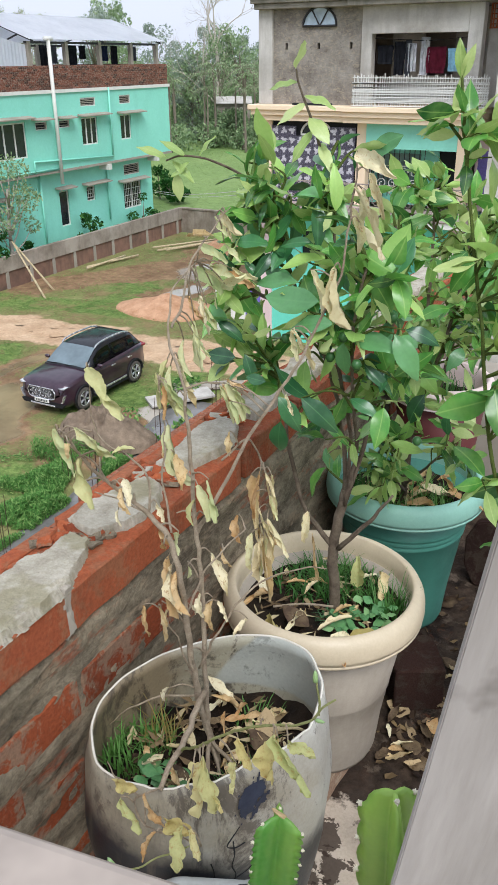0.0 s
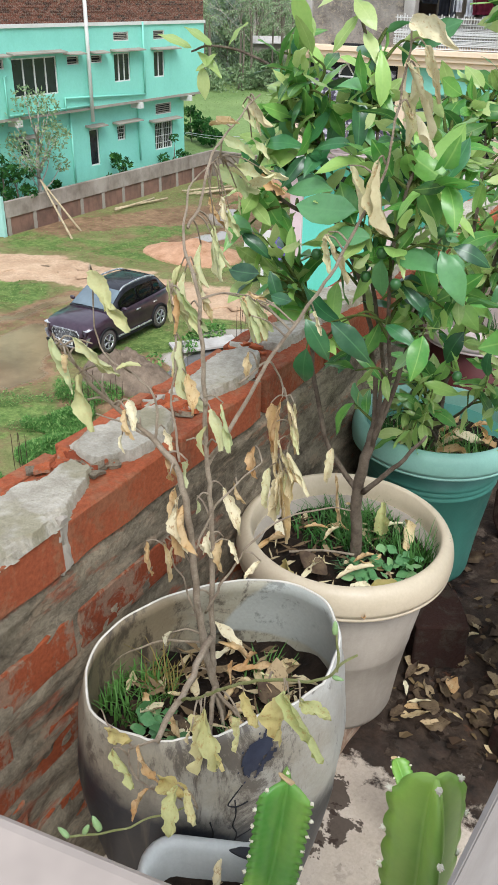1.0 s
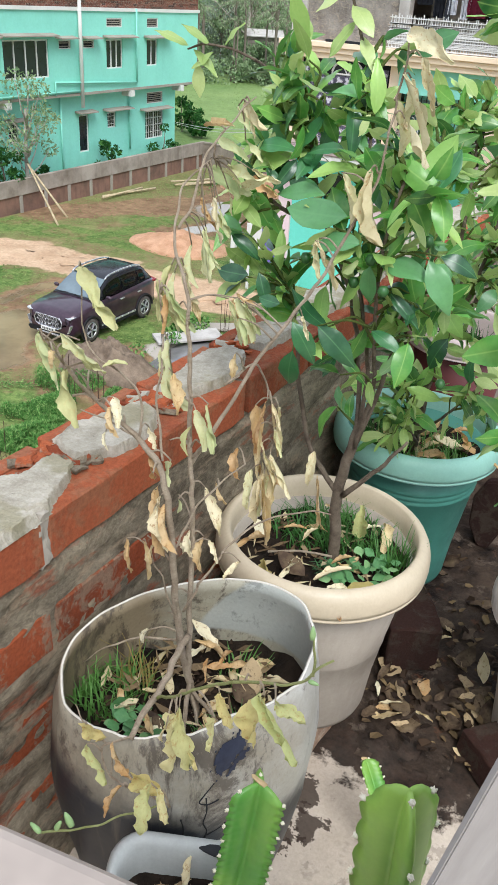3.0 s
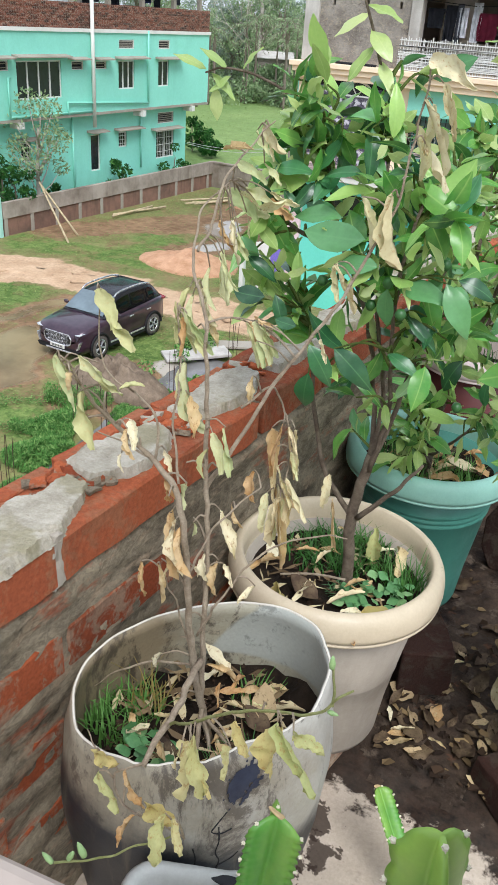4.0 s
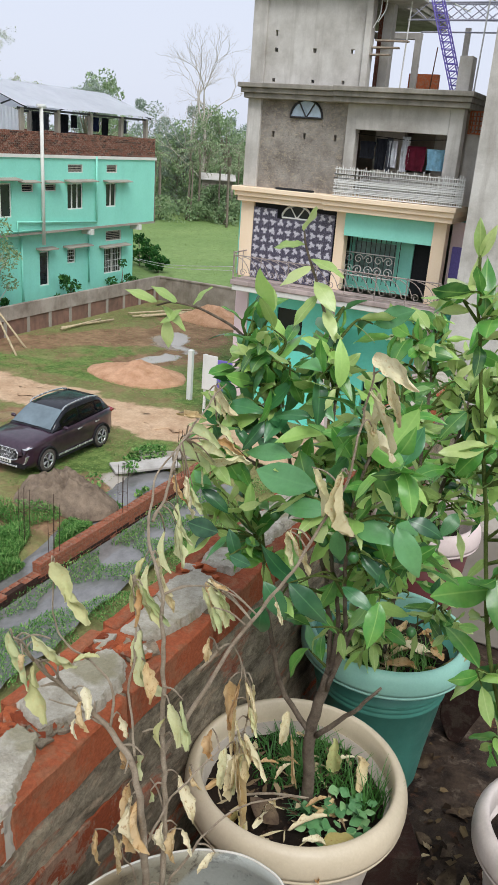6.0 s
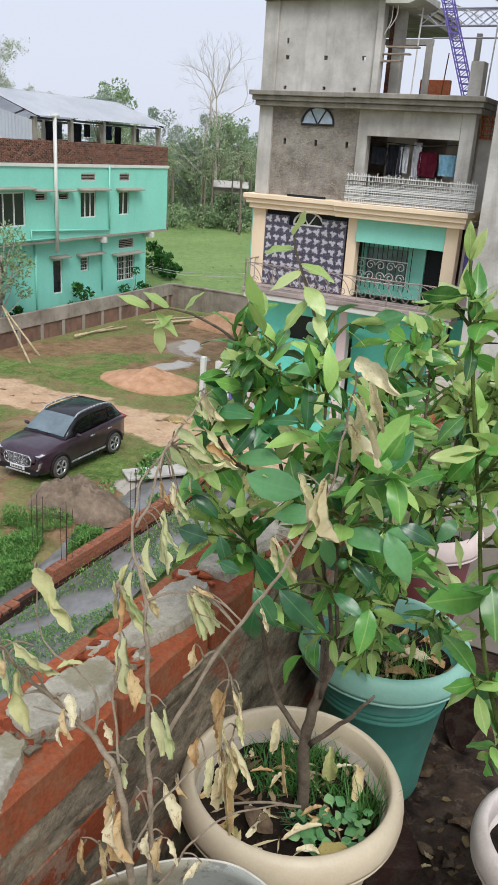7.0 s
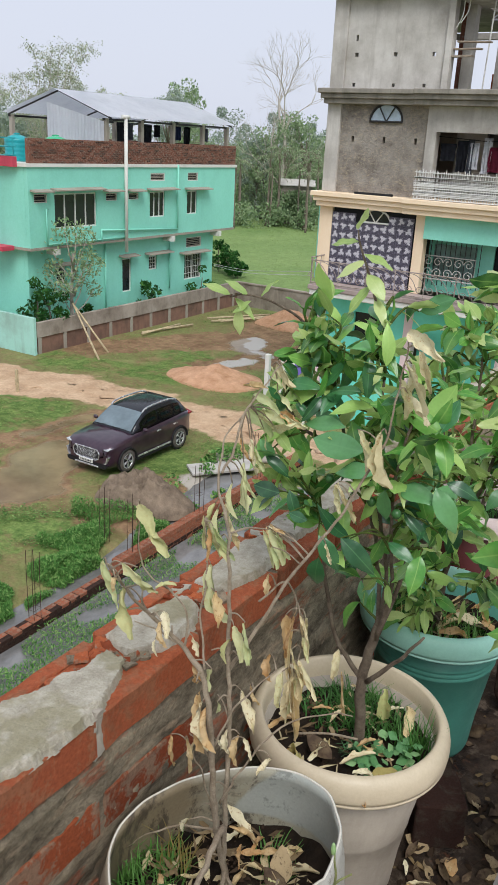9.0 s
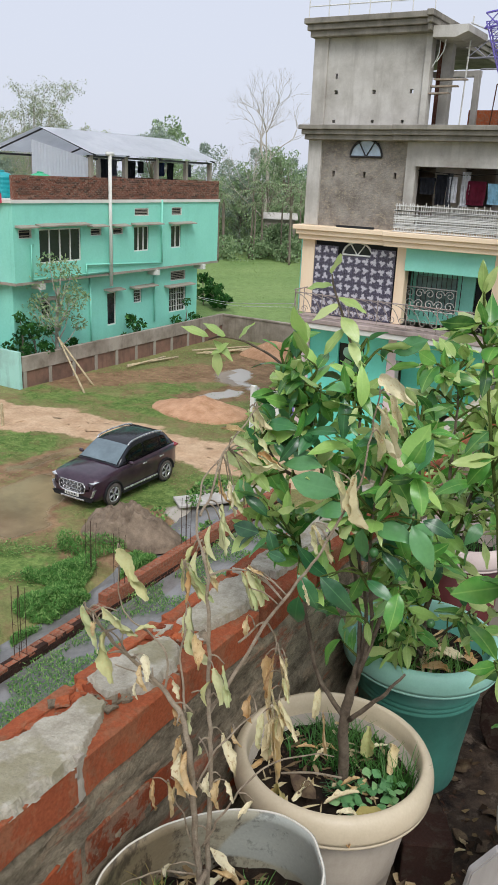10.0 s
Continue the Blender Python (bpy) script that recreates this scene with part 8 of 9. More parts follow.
LOW_STEMS = [
    ([(-0.456, 0.850, 0.558), (-0.444, 0.800, 0.560), (-0.432, 0.750, 0.558), (-0.427, 0.710, 0.555), (-0.427, 0.680, 0.537)], 0.0100, 0.0075),
    ([(-0.431, 0.740, 0.552), (-0.365, 0.700, 0.634), (-0.314, 0.680, 0.694), (-0.269, 0.670, 0.737), (-0.228, 0.660, 0.766), (-0.205, 0.660, 0.782), (-0.192, 0.660, 0.804), (-0.182, 0.670, 0.812)], 0.0042, 0.0022),
    ([(-0.196, 0.660, 0.792), (-0.198, 0.665, 0.806), (-0.204, 0.670, 0.828)], 0.0030, 0.0022),
    ([(-0.427, 0.682, 0.540), (-0.446, 0.660, 0.538), (-0.444, 0.650, 0.537), (-0.402, 0.620, 0.550), (-0.355, 0.600, 0.587), (-0.297, 0.580, 0.624)], 0.0034, 0.0018),
    ([(-0.395, 0.500, 0.605), (-0.369, 0.520, 0.606), (-0.345, 0.550, 0.604), (-0.313, 0.580, 0.615)], 0.0026, 0.0020),
    ([(-0.446, 0.660, 0.538), (-0.489, 0.670, 0.538), (-0.513, 0.680, 0.545)], 0.0028, 0.0016),
    ([(-0.472, 0.860, 0.534), (-0.535, 0.840, 0.520), (-0.580, 0.820, 0.492), (-0.615, 0.810, 0.455)], 0.0040, 0.0016),
]
ROOTS = [
    ([(-0.458, 0.86, 0.46), (-0.425, 0.80, 0.410), (-0.405, 0.77, 0.400)], 0.008, 0.004),
    ([(-0.455, 0.86, 0.45), (-0.39, 0.85, 0.415), (-0.35, 0.84, 0.405)], 0.007, 0.003),
    ([(-0.450, 0.86, 0.44), (-0.42, 0.83, 0.415), (-0.385, 0.79, 0.402)], 0.007, 0.003),
]
DSTEMS = LEADERS + SIDE_STEMS + LOW_STEMS + ROOTS
for k, (pts, r0, r1) in enumerate(DSTEMS):
    line = smooth_path(pts, 7)
    line = [p + Vector((noise.noise(p * 40), noise.noise(p * 40 + Vector((5, 0, 0))), 0)) * 0.004 for p in line]
    n = len(line) - 1
    fresh = pts[0] in ((-0.431, 0.740, 0.552), (-0.196, 0.660, 0.792), (-0.395, 0.500, 0.605))
    part("branch" if k else "trunk", tube(line, [0.56 * (r0 + (r1 - r0) * i / n) * (1 + 0.12 * noise.noise(line[i] * 90)) * 0.88 for i in range(n + 1)], sides=7), M_TWIG_PALE if fresh else M_BARK_DRY, dead, smooth=True)
# swollen buds on the fresh shoots
for p, d, ln in (((-0.204, 0.670, 0.826), (-0.1, 0.1, 1), 0.016), ((-0.200, 0.662, 0.784), (1, 0, 0.1), 0.012), ((-0.372, 0.520, 0.607), (-0.5, 0, 1), 0.020), ((-0.385, 0.510, 0.606), (0.4, 0.2, 1), 0.016), ((-0.395, 0.500, 0.604), (-1, 0, 0.5), 0.016)):
    part("bud", lathe([(0, 0), (0.16, 0.1), (0.20, 0.4), (0.12, 0.8), (0, 1)], 8), M_BUD, dead, "swollen pale green bud", smooth=True, at=Matrix.Translation(p) @ Vector(d).to_track_quat("Z", "Y").to_matrix().to_4x4() @ Matrix.Diagonal((ln, ln, ln, 1)))
# hanging leaves: stalk end and tip
HANG_LEFT = [(-0.642, 0.800, 0.978, -0.613, 0.790, 0.917), (-0.623, 0.820, 0.928, -0.604, 0.810, 0.860), (-0.611, 0.800, 0.983, -0.583, 0.840, 0.928), (-0.583, 0.840, 0.932, -0.562, 0.860, 0.935), (-0.619, 0.820, 0.960, -0.593, 0.840, 0.932), (-0.630, 0.860, 1.043, -0.608, 0.860, 1.000), (-0.629, 0.870, 1.021, -0.578, 0.860, 0.978)]
HANG_UP = [(-0.543, 0.900, 1.038, -0.544, 0.900, 0.987), (-0.528, 0.900, 1.025, -0.493, 0.900, 0.984), (-0.530, 0.900, 0.964, -0.505, 0.920, 0.873), (-0.524, 0.930, 1.030, -0.505, 0.930, 0.983), (-0.473, 0.880, 0.893, -0.452, 0.870, 0.849), (-0.455, 0.880, 0.906, -0.442, 0.870, 0.850), (-0.533, 0.900, 1.020, -0.529, 0.890, 0.977), (-0.520, 0.910, 1.007, -0.502, 0.900, 0.977), (-0.482, 0.960, 1.010, -0.461, 0.960, 0.958), (-0.471, 0.960, 1.013, -0.449, 0.970, 0.962), (-0.464, 0.970, 1.007, -0.442, 0.970, 0.971), (-0.459, 0.950, 0.993, -0.447, 0.950, 0.963)]
HANG_MID = [(-0.583, 0.860, 0.885, -0.568, 0.850, 0.852), (-0.597, 0.860, 0.831, -0.586, 0.850, 0.812), (-0.521, 0.900, 0.921, -0.510, 0.890, 0.873), (-0.535, 0.890, 0.930, -0.531, 0.890, 0.908), (-0.467, 0.960, 0.942, -0.469, 0.960, 0.904), (-0.455, 1.000, 0.856, -0.449, 1.000, 0.785), (-0.440, 1.020, 0.853, -0.418, 1.000, 0.792), (-0.425, 1.000, 0.784, -0.400, 1.000, 0.744), (-0.437, 0.990, 0.779, -0.406, 0.960, 0.676), (-0.418, 0.970, 0.776, -0.424, 0.970, 0.701), (-0.449, 0.950, 0.816, -0.447, 0.950, 0.769), (-0.422, 0.990, 0.779, -0.412, 0.980, 0.712)]
HANG_LOW = [(-0.463, 0.920, 0.774, -0.446, 0.920, 0.745), (-0.468, 0.900, 0.773, -0.446, 0.900, 0.708), (-0.460, 0.890, 0.702, -0.456, 0.880, 0.654), (-0.452, 0.890, 0.700, -0.432, 0.880, 0.678), (-0.500, 0.840, 0.794, -0.490, 0.840, 0.699), (-0.485, 0.840, 0.776, -0.463, 0.830, 0.714), (-0.488, 0.830, 0.790, -0.473, 0.830, 0.719), (-0.551, 0.840, 0.692, -0.543, 0.840, 0.639), (-0.524, 0.840, 0.699, -0.515, 0.840, 0.641), (-0.543, 0.880, 0.846, -0.534, 0.880, 0.817), (-0.528, 0.860, 0.822, -0.509, 0.860, 0.794), (-0.469, 0.870, 0.722, -0.465, 0.870, 0.680), (-0.408, 0.900, 0.676, -0.420, 0.880, 0.656)]
HANG_TOP = [(-0.329, 1.040, 1.310, -0.271, 1.020, 1.289), (-0.310, 1.040, 1.289, -0.292, 1.050, 1.236), (-0.327, 1.040, 1.276, -0.304, 1.060, 1.199), (-0.337, 1.050, 1.244, -0.327, 1.060, 1.189), (-0.323, 1.050, 1.227, -0.303, 1.100, 1.176), (-0.322, 1.050, 1.268, -0.324, 1.060, 1.213), (-0.342, 1.020, 1.176, -0.327, 1.050, 1.091), (-0.390, 1.050, 1.160, -0.371, 1.050, 1.103), (-0.396, 1.020, 1.088, -0.377, 1.030, 1.028), (-0.401, 1.020, 1.084, -0.388, 1.020, 1.043), (-0.399, 1.000, 0.996, -0.387, 1.000, 0.968), (-0.548, 1.100, 1.203, -0.536, 1.100, 1.176)]
HANG_BACK = [(-0.605, 1.100, 1.129, -0.559, 1.100, 1.095), (-0.603, 1.120, 1.116, -0.552, 1.120, 1.098), (-0.586, 1.120, 1.134, -0.537, 1.100, 1.120), (-0.601, 1.200, 1.100, -0.554, 1.200, 1.083), (-0.566, 1.050, 1.104, -0.550, 1.050, 1.049), (-0.584, 1.050, 1.100, -0.557, 1.050, 1.064), (-0.487, 0.980, 1.005, -0.460, 0.980, 0.953), (-0.475, 0.980, 0.997, -0.448, 0.970, 0.971), (-0.482, 0.980, 1.011, -0.457, 0.980, 1.005), (-0.544, 1.000, 1.073, -0.529, 1.000, 1.014), (-0.572, 1.100, 1.104, -0.563, 1.100, 1.073), (-0.553, 1.050, 1.091, -0.539, 1.050, 1.057)]
HANG_FRONT = [(-0.247, 0.660, 0.743, -0.187, 0.620, 0.726), (-0.242, 0.660, 0.740, -0.241, 0.650, 0.686), (-0.225, 0.650, 0.749, -0.190, 0.640, 0.754), (-0.304, 0.680, 0.692, -0.283, 0.670, 0.663), (-0.307, 0.680, 0.650, -0.307, 0.670, 0.612), (-0.361, 0.690, 0.626, -0.340, 0.680, 0.555), (-0.366, 0.690, 0.611, -0.363, 0.680, 0.532), (-0.349, 0.685, 0.582, -0.329, 0.680, 0.555), (-0.270, 0.680, 0.735, -0.284, 0.680, 0.731)]
HANG_NEAR = [(-0.480, 0.660, 0.553, -0.437, 0.650, 0.567), (-0.417, 0.640, 0.583, -0.386, 0.630, 0.551), (-0.458, 0.640, 0.551, -0.414, 0.620, 0.536), (-0.320, 0.580, 0.645, -0.310, 0.550, 0.612), (-0.309, 0.580, 0.645, -0.288, 0.560, 0.631), (-0.373, 0.600, 0.580, -0.373, 0.570, 0.564), (-0.354, 0.600, 0.611, -0.306, 0.580, 0.638), (-0.372, 0.680, 0.592, -0.377, 0.680, 0.569)]
rd = random.Random(3)
HANG_STRIPS = [(-0.433, 0.99, 0.874, -0.438, 0.98, 0.799), (-0.426, 0.99, 0.871, -0.404, 0.98, 0.844), (-0.418, 0.99, 0.836, -0.399, 0.98, 0.806), (-0.429, 0.98, 0.789, -0.406, 0.97, 0.67), (-0.417, 0.98, 0.802, -0.377, 0.97, 0.756), (-0.428, 0.98, 0.818, -0.406, 0.97, 0.765), (-0.444, 0.99, 0.834, -0.431, 0.98, 0.763), (-0.421, 1.0, 0.866, -0.404, 0.99, 0.81), (-0.417, 0.98, 0.769, -0.419, 0.97, 0.709), (-0.413, 1.12, 0.742, -0.412, 1.11, 0.689), (-0.403, 1.12, 0.703, -0.387, 1.11, 0.628), (-0.438, 0.97, 0.776, -0.434, 0.96, 0.721)]
HANG_TWINE = [(-0.555, 1.1, 1.216, -0.515, 1.09, 1.19), (-0.563, 1.1, 1.21, -0.541, 1.09, 1.184), (-0.574, 1.04, 1.191, -0.529, 1.03, 1.195), (-0.568, 1.06, 1.173, -0.519, 1.05, 1.155), (-0.55, 1.1, 1.171, -0.521, 1.09, 1.148), (-0.538, 1.1, 1.135, -0.49, 1.09, 1.13), (-0.55, 1.1, 1.111, -0.51, 1.09, 1.132), (-0.567, 1.06, 1.089, -0.542, 1.05, 1.06), (-0.569, 1.04, 1.067, -0.537, 1.03, 1.022), (-0.544, 0.97, 1.063, -0.525, 0.96, 1.017), (-0.534, 0.98, 1.071, -0.516, 0.97, 1.023), (-0.528, 0.93, 1.049, -0.499, 0.92, 1.013), (-0.534, 0.92, 1.043, -0.51, 0.91, 0.991), (-0.548, 0.92, 1.026, -0.523, 0.91, 0.976), (-0.539, 0.92, 1.05, -0.537, 0.91, 1.007), (-0.573, 1.08, 1.132, -0.537, 1.07, 1.121), (-0.495, 1.0, 0.994, -0.461, 0.99, 0.996), (-0.493, 1.0, 0.998, -0.47, 0.99, 0.959)]
DNODES = [p for pts, *_r in DSTEMS for p in smooth_path(pts, 7)]
for group, sorts, wide in ((HANG_LEFT, WILT, 0.95), (HANG_UP, WILT + DRY[:2], 0.62), (HANG_MID, DRY, 0.70), (HANG_LOW, DRY, 0.72), (HANG_TOP, PALE_LONG, 0.78), (HANG_BACK, DRY + WILT, 0.85), (HANG_STRIPS, STRAW + PALE_LONG + DRY, 0.55), (HANG_TWINE, PALE_LONG + WILT + DRY[:2], 0.62), (HANG_FRONT, FOLDED, 0.80), (HANG_NEAR, FOLDED[1:] + DRY[:3], 0.75)):
    for x, y, z, tx, ty, tz in group:
        a, b = Vector((x, y, z)), Vector((tx, ty, tz))
        ln = (b - a).length
        facing = rand_dir(rd) * 0.45 + Vector((rd.choice((-1, 1)) * 0.35, -0.9, 0.35))
        piece("leaf", rd.choice(sorts), dead, leaf_pose(a, b - a, facing, ln * 1.02, rd.uniform(0.85, 1.1) * wide * min(1.25, 0.062 / max(ln, 0.03))))
        near = min(DNODES, key=lambda q: (q - a).length)
        if 0.006 < (near - a).length < 0.09:
            part("twig", tube(smooth_path([near, near.lerp(a, 0.5) + Vector((0, 0, 0.006)), a], 3), [0.0014 - 0.0001 * i for i in range(7)], sides=5), M_BARK_DRY, dead, smooth=True)
for _ in range(30):
    a = rd.choice(DNODES[10:80])
    b = a + Vector((rd.uniform(-0.045, 0.045), rd.uniform(-0.03, 0.03), rd.uniform(-0.01, 0.045)))
    part("twig", tube(smooth_path([a, a.lerp(b, 0.5) + Vector((0, 0, 0.008)), b], 3), [0.0016, 0.0015, 0.0014, 0.0013, 0.0012, 0.0011, 0.001], sides=5), M_BARK_DRY, dead, smooth=True)
    if rd.random() < 0.35:
        piece("leaf", rd.choice(DRY + WILT), dead, leaf_pose(b, (rd.uniform(-0.4, 0.4), rd.uniform(-0.4, 0.3), -1), rand_dir(rd), rd.uniform(0.022, 0.04), 0.9))

# ---------------------------------------------------------------- weeds and litter in the pots
def tuft(name, cx, cy, z, r0, count, h, mat, rng, label, lean=0.5, width=0.0022):
    """Many grass blades as one object."""
    verts, faces = [], []
    for _ in range(count):
        a, q = rng.uniform(0, 6.28), r0 * rng.random() ** 0.5
        p = Vector((cx + q * math.cos(a), cy + q * math.sin(a), z - 0.005))
        d = Vector((rng.uniform(-1, 1), rng.uniform(-1, 1), 0)) * lean
        s = Vector((-d.y, d.x, 0))
        s = s.normalized() * width if s.length > 1e-3 else Vector((width, 0, 0))
        hh = h * rng.uniform(0.5, 1.2)
        i = len(verts)
        for t in (0, 0.4, 0.75, 1.0):
            c = p + d * hh * t * t + Vector((0, 0, hh * (t - 0.25 * lean * t * t)))
            w = s * (1 - t * 0.9)
            verts += [c - w, c + w]
        faces += [(i + 2 * k, i + 2 * k + 1, i + 2 * k + 3, i + 2 * k + 2) for k in range(3)]
    me = bpy.data.meshes.new(name)
    me.from_pydata([tuple(v) for v in verts], [], faces)
    me.materials.append(mat)
    return tagged(new(name, me), label, "grass", kind="stuff")


M_GRASS = leaf_mat("thin_green_grass", rgb("244a20"), rgb("3c702f"), rgb("669748"), None, 0.6, 0.3)
M_GRASS_DRY = leaf_mat("dry_grass", rgb("9a8a52"), rgb("b9ab70"), rgb("cfc48e"), None, 0.8, 0.3)
rg = random.Random(9)
ROUND = [leaf_mesh("weed_leaf", w, 0.2, b, 0.1, M_WEED, 70 + w, stalk=0.3) for w, b in ((0.45, -0.2), (0.5, -0.1), (0.42, 0.1))]


def weeds(cx, cy, z, r0, count, size, label):
    w = thing("weed", label, "weed", pose(0, 0, 0), "weeds")
    for _ in range(count):
        a, q = rg.uniform(0, 6.28), r0 * rg.random() ** 0.5
        p = Vector((cx + q * math.cos(a), cy + q * math.sin(a), z + rg.uniform(0.005, 0.03)))
        piece("leaf", rg.choice(ROUND), w, leaf_pose(p, (rg.uniform(-1, 1), rg.uniform(-1, 1), rg.uniform(0, 0.6)), (rg.uniform(-0.4, 0.4), rg.uniform(-0.4, 0.4), 1), size * rg.uniform(0.7, 1.2)))


zb, zt_, zd = BEIGE[2] + 0.332, TEALP[2] + 0.335, 0.40
tuft("grass", -0.43, 1.38, zb, 0.075, 380, 0.05, M_GRASS, rg, "fine green grass in the cream pot", 0.7)
tuft("grass", -0.50, 1.35, zb, 0.07, 260, 0.05, M_GRASS, rg, "fine green grass in the cream pot", 0.8)
tuft("grass", -0.33, 1.34, zb, 0.04, 110, 0.075, M_GRASS, rg, "fine green grass in the cream pot", 0.5)
tuft("grass", -0.42, 1.27, zb, 0.025, 60, 0.03, M_WEED, rg, "low green moss tuft at the citrus trunk", 1.0)
weeds(-0.362, 1.255, zb, 0.050, 44, 0.022, "round-leaved weed growing in the cream pot")
weeds(-0.335, 1.29, zb, 0.03, 14, 0.020, "round-leaved weed growing in the cream pot")
tuft("grass", -0.52, 1.80, zt_, 0.06, 170, 0.09, M_GRASS, rg, "green grass in the teal pot", 0.5)
tuft("grass", -0.43, 1.79, zt_, 0.11, 320, 0.07, M_GRASS, rg, "green grass in the teal pot", 0.6)
tuft("grass", -0.47, 2.22, 0.525, 0.09, 120, 0.08, M_GRASS, rg, "green grass in the maroon pot", 0.6)
tuft("grass", -0.57, 0.82, zd, 0.055, 200, 0.06, M_GRASS, rg, "thin grass in the drum", 0.6)
tuft("grass", -0.37, 0.83, zd, 0.05, 150, 0.045, M_GRASS, rg, "thin grass in the drum", 0.6)
tuft("grass", -0.42, 0.955, zd, 0.04, 70, 0.045, M_GRASS, rg, "thin grass in the drum", 0.6)
tuft("grass", -0.55, 0.86, zd, 0.03, 30, 0.09, M_GRASS_DRY, rg, "thin dry grass in the drum", 0.4)
weeds(-0.50, 0.775, zd + 0.01, 0.034, 22, 0.022, "soft green weed in the drum")
weeds(-0.28, 0.53, 0.345, 0.04, 7, 0.03, "small green weed in the jerrycan")
for label, cx, cy, z, r0, n, size in (("dry leaf lying on the soil of the cream pot", -0.44, 1.27, zb, 0.135, 20, 0.055), ("dry leaf lying on the soil of the teal pot", -0.42, 1.80, zt_, 0.13, 24, 0.06), ("dry leaf lying on the soil of the drum", -0.43, 0.86, zd, 0.125, 34, 0.048), ("dry leaf lying on the soil of the drum", -0.40, 0.945, zd, 0.06, 9, 0.045), ("dry leaf lying in the jerrycan", -0.29, 0.58, 0.355, 0.06, 18, 0.055), ("dry leaf lying on the soil of the grey pot", 0.01, 1.5, 0.325, 0.1, 6, 0.05)):
    for _ in range(n):
        a, q = rg.uniform(0, 6.28), r0 * rg.random() ** 0.5
        ob = new("fallen_leaf", rg.choice(FALLEN[:1] + FALLEN[4:] + STRAW * 2))
        ob.matrix_basis = leaf_pose(Vector((cx + q * math.cos(a), cy + q * math.sin(a), z + rg.uniform(0.016, 0.032))), (rg.uniform(-1, 1), rg.uniform(-1, 1), rg.uniform(-0.15, 0.25)), (rg.uniform(-0.4, 0.4), rg.uniform(-0.4, 0.4), 1), size * rg.uniform(0.7, 1.3))
        tagged(ob, label, "leaf", "fallen leaves")
tagged(part("stick", tube(smooth_path([(-0.522, 1.215, zb + 0.028), (-0.47, 1.243, zb + 0.034), (-0.418, 1.272, zb + 0.026)], 4), 0.0022, sides=6), M_BARK_DRY), "short pale dry stick lying in the cream pot", "stick")
for p, d, up_ in (((-0.400, 1.36, zb + 0.02), (-0.15, 0.2, 1), (0.3, -1, 0.2)), ((-0.505, 1.19, zb + 0.008), (0.05, -0.35, 0.5), (0.2, -1, 0.6)), ((-0.36, 1.20, zb + 0.015), (0.9, 0.35, 0.25), (0, -0.5, 1))):
    ob = new("fallen_leaf", FOLDED[0])
    ob.matrix_basis = leaf_pose(Vector(p), d, up_, 0.066, 0.8)
    tagged(ob, "large yellowed leaf caught upright in the grass of the cream pot", "leaf", "fallen leaves")
# crumbs of soil and shreds of straw lying on the pots' soil
M_CRUMB = plain("crumbled_soil", rgb("3b2e24"), 0.95, 0, 0.5, 60)
k = Mat("straw_shreds", 0.85)
k.color(k.ramp(k.island(), [(0.0, rgb("3f3124")), (0.5, rgb("7d6a4e")), (1.0, rgb("cdbf98"))]))
M_SHRED = k.m
for what, cx, cy, z, r0, n, m in (("drum", -0.46, 0.865, zd + 0.012, 0.14, 260, 130), ("cream pot", -0.448, 1.285, zb, 0.14, 200, 70), ("teal pot", -0.45, 1.82, zt_, 0.14, 120, 90), ("jerrycan", -0.305, 0.592, 0.352, 0.065, 60, 110)):
    crumb, shred = bmesh.new(), bmesh.new()
    for i in range(n + m):
        a, q = rg.uniform(0, 6.28), r0 * rg.random() ** 0.5
        p = Vector((cx + q * math.cos(a), cy + q * math.sin(a), z + rg.uniform(0.0, 0.012)))
        if i < n:
            s_ = rg.uniform(0.002, 0.007)
            vs = [crumb.verts.new(p + Vector((s_ * math.cos(t) * rg.uniform(0.6, 1.2), s_ * math.sin(t) * rg.uniform(0.6, 1.2), -s_ * 0.3))) for t in (0, 2.1, 4.2)] + [crumb.verts.new(p + Vector((0, 0, s_ * 0.9)))]
            for f in ((0, 1, 3), (1, 2, 3), (2, 0, 3)):
                crumb.faces.new([vs[j] for j in f])
        else:
            d = Vector((rg.uniform(-1, 1), rg.uniform(-1, 1), rg.uniform(-0.25, 0.35))).normalized() * rg.uniform(0.008, 0.03)
            w = d.cross(Vector((0, 0, 1))).normalized() * rg.uniform(0.0012, 0.006)
            up = Vector((0, 0, 0.006))
            shred.faces.new([shred.verts.new(v) for v in (p - d - w * 0.5 + up, p - d * 0.2 + w + up, p + d + w * 0.4 + up, p + d * 0.3 - w + up)])
    tagged(part("soil_crumbs", crumb, M_CRUMB), "loose crumbs of dark soil in the " + what, "soil", kind="stuff")
    tagged(part("straw_litter", shred, M_SHRED), "shreds of straw and dead leaf in the " + what, "litter", kind="stuff")
# leaves strewn on the floor between the pots: the larger ones singly, the crumbled rest together
def floor_leaf(size):
    x, y = rg.uniform(-0.36, 0.25), 1.32 + abs(rg.gauss(0, 0.36))
    return leaf_pose(Vector((x, y, rg.uniform(0.008, 0.020))), (rg.uniform(-1, 1), rg.uniform(-1, 1), rg.uniform(-0.08, 0.2)), (rg.uniform(-0.4, 0.4), rg.uniform(-0.4, 0.4), 1), size, rg.uniform(0.7, 1.1))


for _ in range(130):
    ob = new("fallen_leaf", rg.choice(FALLEN[:4] * 4 + FALLEN[4:] + STRAW[:1]))
    ob.matrix_basis = floor_leaf(rg.uniform(0.035, 0.078))
    tagged(ob, "fallen dry leaf lying on the dirty terrace floor", "leaf", "fallen leaves")
M_CAKED = caked_mat()
cake = bmesh.new()
